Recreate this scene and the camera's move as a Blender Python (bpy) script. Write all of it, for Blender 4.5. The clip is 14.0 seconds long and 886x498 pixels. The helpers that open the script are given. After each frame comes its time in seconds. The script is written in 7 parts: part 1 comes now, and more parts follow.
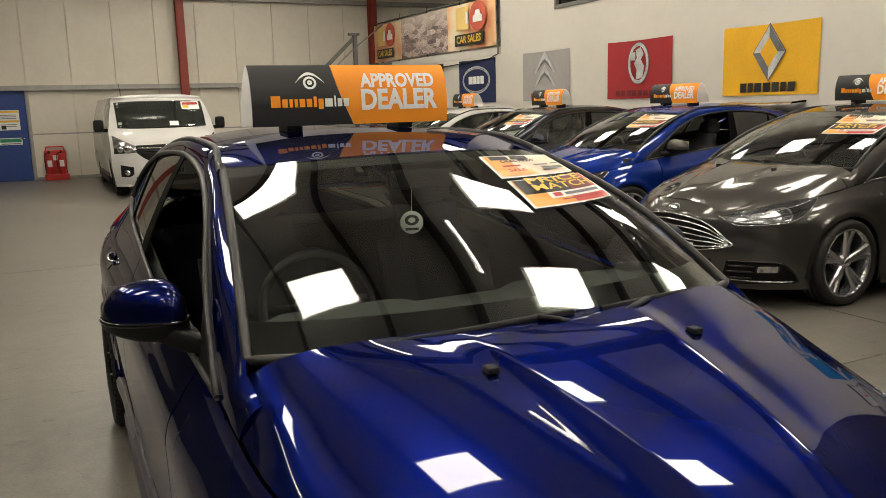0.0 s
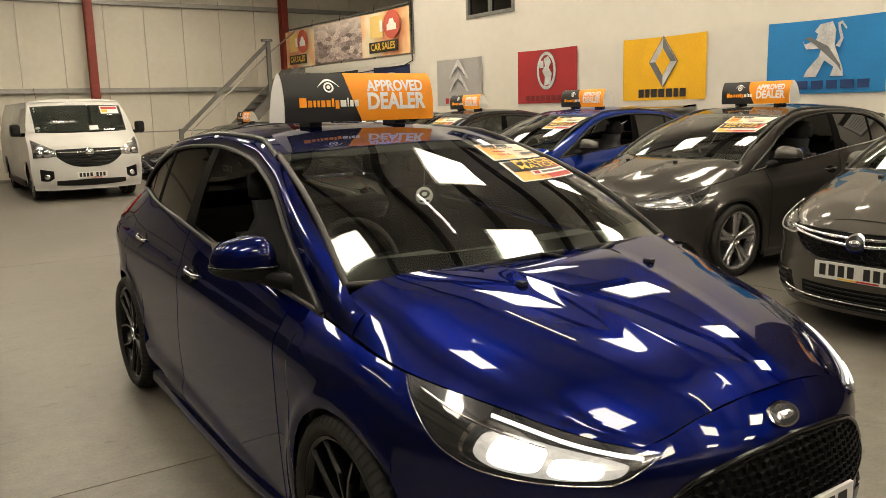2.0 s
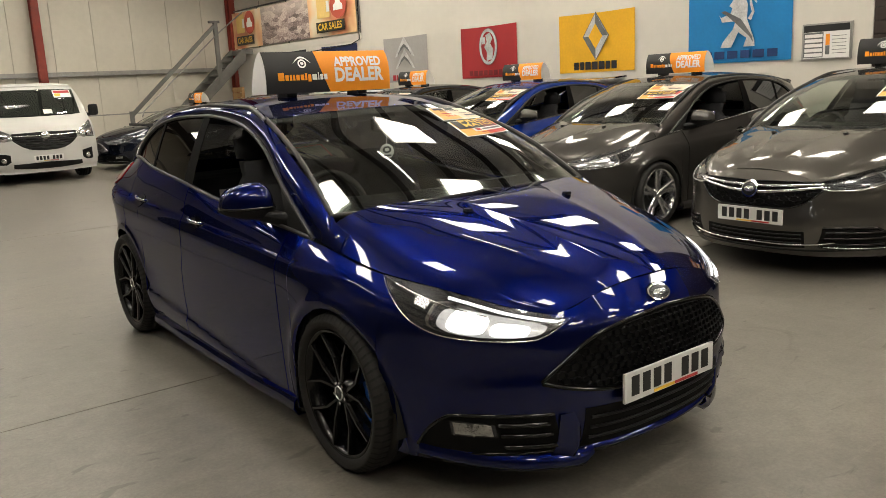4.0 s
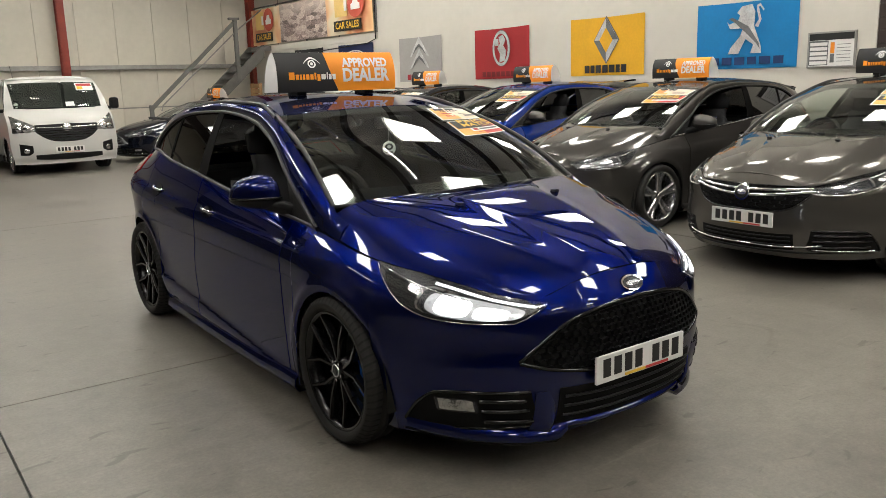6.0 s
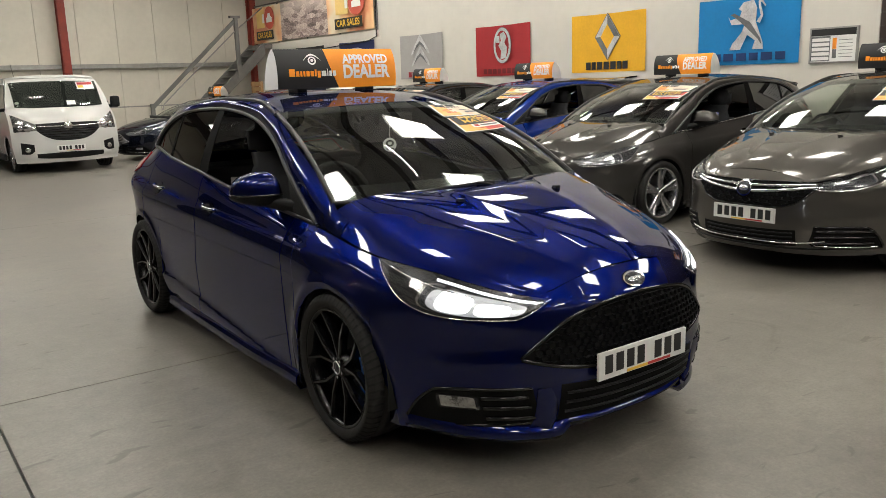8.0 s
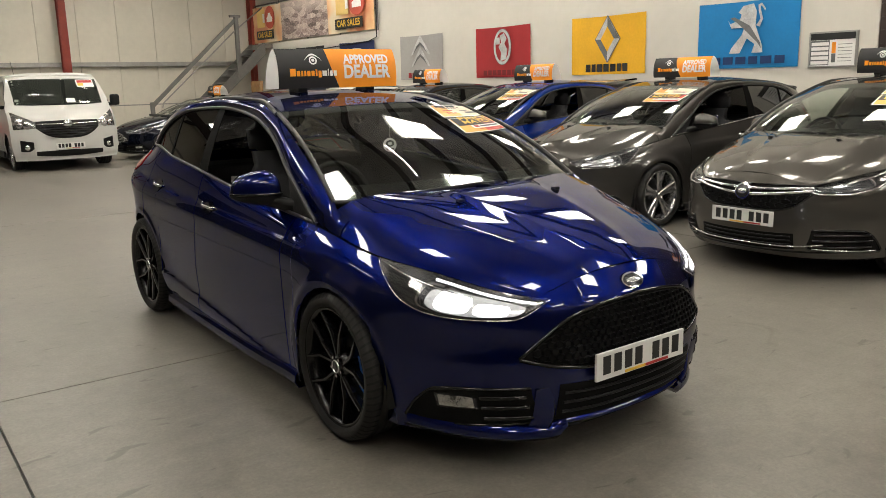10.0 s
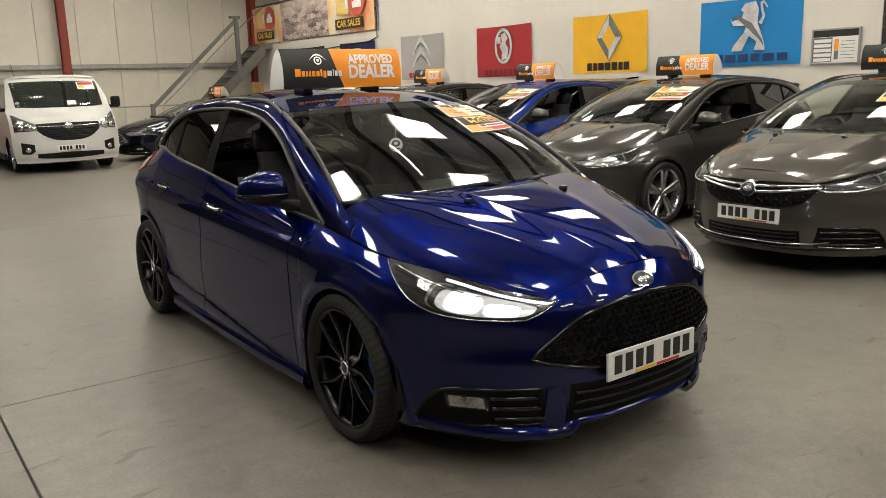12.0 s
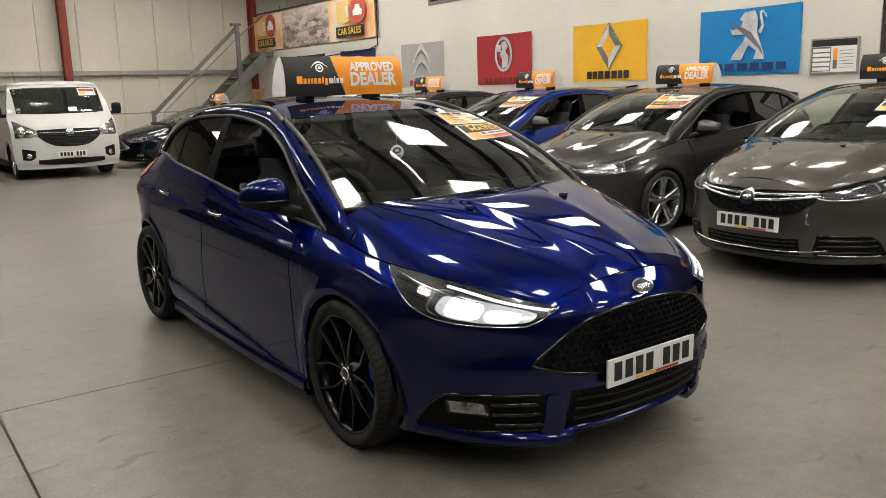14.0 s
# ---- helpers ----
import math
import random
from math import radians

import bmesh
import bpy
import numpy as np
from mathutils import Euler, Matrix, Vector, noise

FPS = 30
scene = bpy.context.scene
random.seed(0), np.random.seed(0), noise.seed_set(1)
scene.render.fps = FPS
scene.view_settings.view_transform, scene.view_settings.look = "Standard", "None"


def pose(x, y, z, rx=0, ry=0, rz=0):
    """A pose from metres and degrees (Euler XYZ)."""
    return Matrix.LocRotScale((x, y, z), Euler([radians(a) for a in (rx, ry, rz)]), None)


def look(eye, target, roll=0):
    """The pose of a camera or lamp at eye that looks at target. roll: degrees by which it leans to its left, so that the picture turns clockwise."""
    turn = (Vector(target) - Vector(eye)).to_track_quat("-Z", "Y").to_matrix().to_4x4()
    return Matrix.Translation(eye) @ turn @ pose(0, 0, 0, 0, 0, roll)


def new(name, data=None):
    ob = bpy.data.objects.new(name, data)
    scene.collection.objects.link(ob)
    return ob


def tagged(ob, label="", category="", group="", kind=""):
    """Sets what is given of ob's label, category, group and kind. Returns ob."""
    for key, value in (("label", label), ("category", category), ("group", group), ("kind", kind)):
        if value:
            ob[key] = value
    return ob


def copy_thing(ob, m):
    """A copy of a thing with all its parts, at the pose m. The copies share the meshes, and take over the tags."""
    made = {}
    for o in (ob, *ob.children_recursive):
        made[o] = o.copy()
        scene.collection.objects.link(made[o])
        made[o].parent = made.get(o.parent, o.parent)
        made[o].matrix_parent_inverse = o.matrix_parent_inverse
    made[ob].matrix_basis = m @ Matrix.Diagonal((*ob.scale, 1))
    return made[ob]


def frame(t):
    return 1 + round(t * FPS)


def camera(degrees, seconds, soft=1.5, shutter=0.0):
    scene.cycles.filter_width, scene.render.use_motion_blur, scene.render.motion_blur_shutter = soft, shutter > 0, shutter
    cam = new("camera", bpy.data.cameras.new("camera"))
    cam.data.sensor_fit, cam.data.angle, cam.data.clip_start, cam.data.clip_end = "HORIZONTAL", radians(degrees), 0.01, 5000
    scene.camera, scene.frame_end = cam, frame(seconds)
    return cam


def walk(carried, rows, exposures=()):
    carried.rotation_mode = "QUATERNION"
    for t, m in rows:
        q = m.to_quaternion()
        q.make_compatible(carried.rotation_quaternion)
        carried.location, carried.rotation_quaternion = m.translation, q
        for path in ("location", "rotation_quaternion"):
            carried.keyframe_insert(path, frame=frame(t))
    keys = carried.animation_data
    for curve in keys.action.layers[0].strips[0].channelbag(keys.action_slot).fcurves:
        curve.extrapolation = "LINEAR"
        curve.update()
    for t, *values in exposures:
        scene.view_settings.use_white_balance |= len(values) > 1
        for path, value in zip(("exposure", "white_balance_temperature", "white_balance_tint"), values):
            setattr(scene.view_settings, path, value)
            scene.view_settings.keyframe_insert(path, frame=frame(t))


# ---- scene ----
cam = camera(57.6, 14.0, soft=0.65)
PATH = [
    (0, (-1.115, -2.895, 1.56), (-0.242, -1.131, 1.204), -1.5),
    (0.5, (-1.321, -3.024, 1.562), (-0.365, -1.306, 1.197), -1.1),
    (1, (-1.48, -3.217, 1.56), (-0.492, -1.517, 1.195), -0.8),
    (1.5, (-1.669, -3.318, 1.575), (-0.661, -1.627, 1.221), -1.1),
    (2, (-1.866, -3.376, 1.549), (-0.777, -1.736, 1.2), -1.5),
    (2.5, (-2.009, -3.551, 1.529), (-0.86, -1.955, 1.166), -1.8),
    (3, (-2.134, -3.754, 1.522), (-0.96, -2.182, 1.136), -2.3),
    (3.5, (-2.287, -3.885, 1.51), (-1.101, -2.326, 1.106), -2.9),
    (6, (-2.433, -4.253, 1.521), (-1.28, -2.67, 1.116), -1.7),
    (6.5, (-2.438, -4.256, 1.516), (-1.283, -2.674, 1.112), -2.0),
    (7, (-2.435, -4.255, 1.516), (-1.281, -2.672, 1.11), -1.9),
    (7.5, (-2.431, -4.252, 1.515), (-1.279, -2.668, 1.109), -2.0),
    (8, (-2.424, -4.245, 1.512), (-1.275, -2.66, 1.102), -1.9),
    (10.5, (-2.444, -4.254, 1.51), (-1.292, -2.671, 1.102), -1.3),
    (11, (-2.451, -4.25, 1.507), (-1.301, -2.666, 1.097), -1.2),
    (11.5, (-2.45, -4.234, 1.504), (-1.3, -2.65, 1.093), -1.4),
    (12, (-2.455, -4.218, 1.509), (-1.303, -2.635, 1.101), -1.8),
    (12.5, (-2.452, -4.217, 1.507), (-1.3, -2.633, 1.104), -1.7),
    (13, (-2.458, -4.221, 1.509), (-1.305, -2.637, 1.11), -1.7),
    (13.5, (-2.462, -4.224, 1.513), (-1.308, -2.639, 1.118), -1.5),
    (14, (-2.47, -4.228, 1.509), (-1.314, -2.643, 1.119), -1.6),
]
walk(cam, [(t, look(eye, target, roll)) for t, eye, target, roll in PATH],
     [(0.0, 0.09, 6500, 10), (1.0, 0.19, 6500, 10), (1.5, 0.29, 7050, 10), (2.0, 0.30, 7100, 10), (3.0, 0.25, 6550, 10), (3.5, 0.25, 6500, 10), (6.0, 0.29, 6000, 10), (8.0, 0.29, 6000, 10), (10.5, 0.31, 6250, 10), (12.5, 0.31, 6250, 10), (14.0, 0.31, 6000, 10)])

# ---- light ----
world = bpy.data.worlds.new("world")
scene.world = world
world.use_nodes = True
world.node_tree.nodes["Background"].inputs[0].default_value = (0.75, 0.85, 1.0, 1)
world.node_tree.nodes["Background"].inputs[1].default_value = 0.25


# ---- materials ----
def material(name, base, rough=0.5, metal=0.0, coat=0.0, vary=0.0, scale=6.0, bump=0.0, bscale=80.0, spec=0.5, emit=None, power=0.0):
    """Principled surface with two scales of colour variation and a fine relief."""
    m = bpy.data.materials.new(name)
    m.use_nodes = True
    nt = m.node_tree
    p = nt.nodes["Principled BSDF"]
    p.inputs["Base Color"].default_value = (*base, 1)
    p.inputs["Roughness"].default_value = rough
    p.inputs["Metallic"].default_value = metal
    p.inputs["Coat Weight"].default_value = coat
    p.inputs["Coat Roughness"].default_value = 0.02
    p.inputs["Specular IOR Level"].default_value = spec
    if emit:
        p.inputs["Emission Color"].default_value = (*emit, 1)
        p.inputs["Emission Strength"].default_value = power
    if vary or bump:
        tc = nt.nodes.new("ShaderNodeTexCoord")
    if vary:
        a = nt.nodes.new("ShaderNodeTexNoise")
        a.inputs["Scale"].default_value = scale
        a.inputs["Detail"].default_value = 8
        nt.links.new(tc.outputs["Object"], a.inputs["Vector"])
        b = nt.nodes.new("ShaderNodeTexNoise")
        b.inputs["Scale"].default_value = scale * 9
        b.inputs["Detail"].default_value = 6
        nt.links.new(tc.outputs["Object"], b.inputs["Vector"])
        mix = nt.nodes.new("ShaderNodeMath")
        mix.operation = "MULTIPLY_ADD"
        mix.inputs[1].default_value = 0.4
        nt.links.new(b.outputs["Fac"], mix.inputs[0])
        half = nt.nodes.new("ShaderNodeMath")
        half.operation = "MULTIPLY"
        half.inputs[1].default_value = 0.6
        nt.links.new(a.outputs["Fac"], half.inputs[0])
        nt.links.new(half.outputs[0], mix.inputs[2])
        ramp = nt.nodes.new("ShaderNodeValToRGB")
        ramp.color_ramp.elements[0].position = 0.32
        ramp.color_ramp.elements[1].position = 0.68
        ramp.color_ramp.elements[0].color = (*[c * (1 - vary) for c in base], 1)
        ramp.color_ramp.elements[1].color = (*[min(1, c * (1 + vary)) for c in base], 1)
        nt.links.new(mix.outputs[0], ramp.inputs[0])
        nt.links.new(ramp.outputs[0], p.inputs["Base Color"])
        rr = nt.nodes.new("ShaderNodeMapRange")
        rr.inputs["To Min"].default_value = max(0, rough * (1 - vary))
        rr.inputs["To Max"].default_value = min(1, rough * (1 + vary))
        nt.links.new(mix.outputs[0], rr.inputs[0])
        nt.links.new(rr.outputs[0], p.inputs["Roughness"])
    if bump:
        n = nt.nodes.new("ShaderNodeTexNoise")
        n.inputs["Scale"].default_value = bscale
        n.inputs["Detail"].default_value = 5
        nt.links.new(tc.outputs["Object"], n.inputs["Vector"])
        bp = nt.nodes.new("ShaderNodeBump")
        bp.inputs["Strength"].default_value = bump
        bp.inputs["Distance"].default_value = 0.004
        nt.links.new(n.outputs["Fac"], bp.inputs["Height"])
        nt.links.new(bp.outputs[0], p.inputs["Normal"])
    return m


def glass(name, tint, rough=0.0):
    """Thin tinted pane: clear with Fresnel gloss."""
    m = bpy.data.materials.new(name)
    m.use_nodes = True
    nt = m.node_tree
    nt.nodes.remove(nt.nodes["Principled BSDF"])
    out = nt.nodes["Material Output"]
    tr = nt.nodes.new("ShaderNodeBsdfTransparent")
    tr.inputs[0].default_value = (*tint, 1)
    gl = nt.nodes.new("ShaderNodeBsdfGlossy")
    gl.inputs["Roughness"].default_value = rough
    # Schlick gloss, the same from both sides of the pane
    lw = nt.nodes.new("ShaderNodeLayerWeight")
    lw.inputs[0].default_value = 0.5
    pw = nt.nodes.new("ShaderNodeMath")
    pw.operation = "POWER"
    pw.inputs[1].default_value = 4.0
    nt.links.new(lw.outputs["Facing"], pw.inputs[0])
    ma = nt.nodes.new("ShaderNodeMath")
    ma.operation = "MULTIPLY_ADD"
    ma.inputs[1].default_value = 0.92
    ma.inputs[2].default_value = 0.075
    nt.links.new(pw.outputs[0], ma.inputs[0])
    mx = nt.nodes.new("ShaderNodeMixShader")
    nt.links.new(ma.outputs[0], mx.inputs[0])
    nt.links.new(tr.outputs[0], mx.inputs[1])
    nt.links.new(gl.outputs[0], mx.inputs[2])
    nt.links.new(mx.outputs[0], out.inputs[0])
    return m


def paint(name, base, flake=0.12, metal=0.5, rough=0.35):
    """Car paint: coloured base with metal flakes under a clear lacquer, with a slight orange-peel."""
    m = material(name, base, 0.9, 0.0, vary=flake, scale=420)
    nt = m.node_tree
    p = nt.nodes["Principled BSDF"]
    p.inputs["Specular IOR Level"].default_value = 0.0
    out = nt.nodes["Material Output"]
    fl = nt.nodes.new("ShaderNodeBsdfGlossy")
    fl.inputs["Color"].default_value = (*base, 1)
    fl.inputs["Roughness"].default_value = rough
    m1 = nt.nodes.new("ShaderNodeMixShader")
    m1.inputs[0].default_value = metal
    nt.links.new(p.outputs[0], m1.inputs[1])
    nt.links.new(fl.outputs[0], m1.inputs[2])
    tc = nt.nodes.new("ShaderNodeTexCoord")
    n = nt.nodes.new("ShaderNodeTexNoise")
    n.inputs["Scale"].default_value = 7
    n.inputs["Detail"].default_value = 1
    nt.links.new(tc.outputs["Object"], n.inputs["Vector"])
    bp = nt.nodes.new("ShaderNodeBump")
    bp.inputs["Strength"].default_value = 0.02
    bp.inputs["Distance"].default_value = 0.004
    nt.links.new(n.outputs["Fac"], bp.inputs["Height"])
    lac = nt.nodes.new("ShaderNodeBsdfGlossy")
    lac.inputs["Roughness"].default_value = 0.015
    nt.links.new(bp.outputs[0], lac.inputs["Normal"])
    fr = nt.nodes.new("ShaderNodeFresnel")
    fr.inputs[0].default_value = 1.57
    m2 = nt.nodes.new("ShaderNodeMixShader")
    nt.links.new(fr.outputs[0], m2.inputs[0])
    nt.links.new(m1.outputs[0], m2.inputs[1])
    nt.links.new(lac.outputs[0], m2.inputs[2])
    nt.links.new(m2.outputs[0], out.inputs[0])
    return m


BLUE = paint("deep_blue_paint", (0.0006, 0.0044, 0.080), 0.15, 0.93, 0.31)
BLUE2 = paint("bright_blue_paint", (0.003, 0.022, 0.20), 0.12, 0.4, 0.3)
GREY = paint("magnetic_grey_paint", (0.076, 0.072, 0.067), 0.2, 0.72, 0.28)
GREY2 = paint("lunar_grey_paint", (0.096, 0.090, 0.081), 0.2, 0.72, 0.28)
NAVY = paint("dark_navy_paint", (0.008, 0.009, 0.020))
WHITE = paint("white_paint", (0.60, 0.595, 0.575), 0.02, 0.0, 0.4)
BLACKPAINT = paint("black_blue_paint", (0.006, 0.008, 0.018))
GLOSSBLACK = material("gloss_black_plastic", (0.003, 0.003, 0.0035), 0.07, spec=0.5)
BLACK = material("black_plastic", (0.006, 0.006, 0.0065), 0.5, vary=0.2, scale=30, bump=0.2, bscale=900, spec=0.25)
SEAL = material("seal_rubber", (0.026, 0.025, 0.024), 0.38, vary=0.2, scale=30, spec=0.4)
POST = material("matt_black_post", (0.003, 0.003, 0.003), 0.6, spec=0.03)
# black for flush sheets that stand for the shade in deep openings
PIT = material("recess_shade_black", (0.004, 0.004, 0.004), 0.7, spec=0.15)
DARK = material("dark_cavity", (0.006, 0.006, 0.006), 0.9)
RUBBER = material("tyre_rubber", (0.022, 0.021, 0.020), 0.6, vary=0.25, scale=25, bump=0.3, bscale=300, spec=0.2)
TRIM = material("interior_plastic", (0.028, 0.031, 0.028), 0.6, vary=0.2, scale=20, bump=0.3, bscale=600)
FABRIC = material("seat_fabric", (0.014, 0.014, 0.016), 0.9, vary=0.3, scale=40, bump=0.5, bscale=900)
CHROME = material("chrome", (0.75, 0.75, 0.76), 0.08, 1.0)
ALLOY = material("silver_alloy", (0.62, 0.62, 0.63), 0.24, 0.9, vary=0.05, scale=20)
BLACKALLOY = material("gloss_black_alloy", (0.004, 0.004, 0.0045), 0.2, spec=0.4)
STEELDISC = material("brake_disc", (0.08, 0.08, 0.08), 0.35, 1.0)
CALIPER = material("blue_caliper", (0.015, 0.13, 0.60), 0.35)
SCREEN = glass("windscreen_glass", (0.78, 0.85, 0.79))
PRIVACY = glass("privacy_glass", (0.045, 0.045, 0.045))
CLEAR = glass("lens_glass", (0.93, 0.94, 0.95))
LAMPIN = material("lamp_housing", (0.05, 0.05, 0.055), 0.25, 0.6)
# blotches in the colour stand for broken reflections inside the lamp
LAMPCLEAR = material("painted_reflection_bowl", (0.42, 0.42, 0.43), 0.16, 0.9, vary=0.6, scale=14)
FOGBOWL = material("ribbed_fog_bowl", (0.42, 0.41, 0.39), 0.3, 0.7, vary=0.7, scale=22, bump=0.6, bscale=60)
REFLECTOR = material("lamp_reflector", (0.8, 0.8, 0.82), 0.12, 1.0)
LAMPON = material("lit_projector", (1, 1, 1), 0.3, emit=(1.0, 0.97, 0.90), power=9.0)
LAMPGLOW = material("glowing_bowl", (0.8, 0.8, 0.8), 0.2, 0.6, vary=0.5, scale=60, emit=(1.0, 0.97, 0.92), power=0.30)
DRL = material("lit_light_strip", (1, 1, 1), 0.3, emit=(1.0, 0.98, 0.94), power=2.2)
TAIL = material("red_tail_lens", (0.40, 0.015, 0.015), 0.12, coat=0.8)
PLATEW = material("white_plate", (0.72, 0.72, 0.70), 0.35, vary=0.04, scale=30)
INK = material("black_ink", (0.012, 0.012, 0.012), 0.5)
REDINK = material("red_ink", (0.45, 0.03, 0.03), 0.5)
YELINK = material("yellow_ink", (0.80, 0.50, 0.05), 0.5)
ORANGE = material("orange_card", (0.95, 0.32, 0.010), 0.55, vary=0.04, scale=9)
BLACKCARD = material("black_card", (0.011, 0.0105, 0.011), 0.5, vary=0.15, scale=9)
WHITECARD = material("white_card", (0.80, 0.79, 0.77), 0.5, vary=0.04, scale=6)
WHITEINK = material("white_ink", (0.85, 0.84, 0.82), 0.5)
CREAM = material("cream_wall_panel", (0.66, 0.62, 0.53), 0.42, vary=0.06, scale=0.9, bump=0.05, bscale=14)
PLASTER = material("white_plaster", (0.625, 0.595, 0.535), 0.75, vary=0.04, scale=0.7, bump=0.10, bscale=30)
REDSTEEL = material("red_steel", (0.23, 0.028, 0.014), 0.5, vary=0.2, scale=5, bump=0.15, bscale=60)
GALV = material("galvanised_steel", (0.34, 0.33, 0.31), 0.45, 0.6, vary=0.18, scale=8)
STAIR = material("grey_stair_paint", (0.16, 0.155, 0.145), 0.5, 0.2, vary=0.18, scale=7, bump=0.1, bscale=60)
ROOFSHEET = material("roof_lining", (0.76, 0.74, 0.69), 0.6, vary=0.12, scale=1.2)
ROOFBEAM = material("roof_steel", (0.06, 0.045, 0.04), 0.6, vary=0.2, scale=3)
BLUEDOOR = material("blue_door_paint", (0.012, 0.045, 0.21), 0.42, vary=0.12, scale=4)
REDPLASTIC = material("red_plastic", (0.52, 0.020, 0.016), 0.35, vary=0.1, scale=10)
WOOD = material("raw_timber", (0.33, 0.19, 0.08), 0.6, vary=0.25, scale=12)
PANELLIGHT = material("lit_panel", (1, 1, 1), 0.5, emit=(1.0, 0.92, 0.77), power=20.0)
# tray with an added glow, an uplight that brightens the roof lining
GLOWTRAY = material("added_uplight_tray", (0.8, 0.79, 0.76), 0.5, emit=(1.0, 0.93, 0.80), power=1.9)
TUBELIGHT = material("lit_tube", (1, 1, 1), 0.5, emit=(1.0, 0.92, 0.78), power=18.0)
JOINT = material("joint_filler", (0.045, 0.042, 0.038), 0.9, vary=0.3, scale=8)


def concrete():
    """Power-floated, dusty warehouse concrete with blotches, scuffs and a soft sheen."""
    m = material("concrete", (0.158, 0.145, 0.125), 0.38, vary=0.30, scale=1.1, bump=0.10, bscale=45)
    nt = m.node_tree
    p = nt.nodes["Principled BSDF"]
    base = p.inputs["Base Color"].links[0].from_socket
    tc = nt.nodes.new("ShaderNodeTexCoord")
    st = nt.nodes.new("ShaderNodeTexNoise")
    st.inputs["Scale"].default_value = 2.3
    st.inputs["Detail"].default_value = 3
    st.inputs["Distortion"].default_value = 1.2
    nt.links.new(tc.outputs["Object"], st.inputs["Vector"])
    rp = nt.nodes.new("ShaderNodeValToRGB")
    rp.color_ramp.elements[0].position = 0.66
    rp.color_ramp.elements[1].position = 0.74
    nt.links.new(st.outputs["Fac"], rp.inputs[0])
    mp = nt.nodes.new("ShaderNodeMapping")
    mp.inputs["Scale"].default_value = (0.7, 9, 1)
    mp.inputs["Rotation"].default_value = (0, 0, 0.5)
    nt.links.new(tc.outputs["Object"], mp.inputs["Vector"])
    sc = nt.nodes.new("ShaderNodeTexNoise")
    sc.inputs["Scale"].default_value = 3.0
    sc.inputs["Detail"].default_value = 6
    nt.links.new(mp.outputs[0], sc.inputs["Vector"])
    rq = nt.nodes.new("ShaderNodeValToRGB")
    rq.color_ramp.elements[0].position = 0.62
    rq.color_ramp.elements[1].position = 0.72
    nt.links.new(sc.outputs["Fac"], rq.inputs[0])
    mul = nt.nodes.new("ShaderNodeMix")
    mul.data_type = "RGBA"
    mul.inputs["B"].default_value = (0.09, 0.08, 0.067, 1)
    k = nt.nodes.new("ShaderNodeMath")
    k.operation = "MULTIPLY"
    k.inputs[1].default_value = 0.45
    nt.links.new(rp.outputs[0], k.inputs[0])
    nt.links.new(k.outputs[0], mul.inputs["Factor"])
    nt.links.new(base, mul.inputs["A"])
    m2 = nt.nodes.new("ShaderNodeMix")
    m2.data_type = "RGBA"
    m2.inputs["B"].default_value = (0.23, 0.215, 0.19, 1)
    k2 = nt.nodes.new("ShaderNodeMath")
    k2.operation = "MULTIPLY"
    k2.inputs[1].default_value = 0.30
    nt.links.new(rq.outputs[0], k2.inputs[0])
    nt.links.new(k2.outputs[0], m2.inputs["Factor"])
    nt.links.new(mul.outputs["Result"], m2.inputs["A"])
    # sand grain and pale dust specks
    sp = nt.nodes.new("ShaderNodeTexNoise")
    sp.inputs["Scale"].default_value = 55
    sp.inputs["Detail"].default_value = 9
    sp.inputs["Roughness"].default_value = 0.75
    nt.links.new(tc.outputs["Object"], sp.inputs["Vector"])
    mr = nt.nodes.new("ShaderNodeMapRange")
    mr.inputs["From Min"].default_value = 0.25
    mr.inputs["From Max"].default_value = 0.75
    mr.inputs["To Min"].default_value = 0.72
    mr.inputs["To Max"].default_value = 1.28
    nt.links.new(sp.outputs["Fac"], mr.inputs[0])
    m3 = nt.nodes.new("ShaderNodeMix")
    m3.data_type = "RGBA"
    m3.blend_type = "MULTIPLY"
    m3.inputs["Factor"].default_value = 1.0
    nt.links.new(m2.outputs["Result"], m3.inputs["A"])
    nt.links.new(mr.outputs[0], m3.inputs["B"])
    # small dark rubber and oil marks
    fk = nt.nodes.new("ShaderNodeTexNoise")
    fk.inputs["Scale"].default_value = 4.2
    fk.inputs["Detail"].default_value = 4
    fk.inputs["Distortion"].default_value = 0.6
    mq = nt.nodes.new("ShaderNodeMapping")
    mq.inputs["Scale"].default_value = (1.0, 2.6, 1.0)
    mq.inputs["Rotation"].default_value = (0, 0, -0.7)
    nt.links.new(tc.outputs["Object"], mq.inputs["Vector"])
    nt.links.new(mq.outputs[0], fk.inputs["Vector"])
    rf = nt.nodes.new("ShaderNodeValToRGB")
    rf.color_ramp.elements[0].position = 0.655
    rf.color_ramp.elements[1].position = 0.70
    nt.links.new(fk.outputs["Fac"], rf.inputs[0])
    kf = nt.nodes.new("ShaderNodeMath")
    kf.operation = "MULTIPLY"
    kf.inputs[1].default_value = 0.55
    nt.links.new(rf.outputs[0], kf.inputs[0])
    m4 = nt.nodes.new("ShaderNodeMix")
    m4.data_type = "RGBA"
    m4.inputs["B"].default_value = (0.055, 0.048, 0.040, 1)
    nt.links.new(kf.outputs[0], m4.inputs["Factor"])
    nt.links.new(m3.outputs["Result"], m4.inputs["A"])
    nt.links.new(m4.outputs["Result"], p.inputs["Base Color"])
    return m


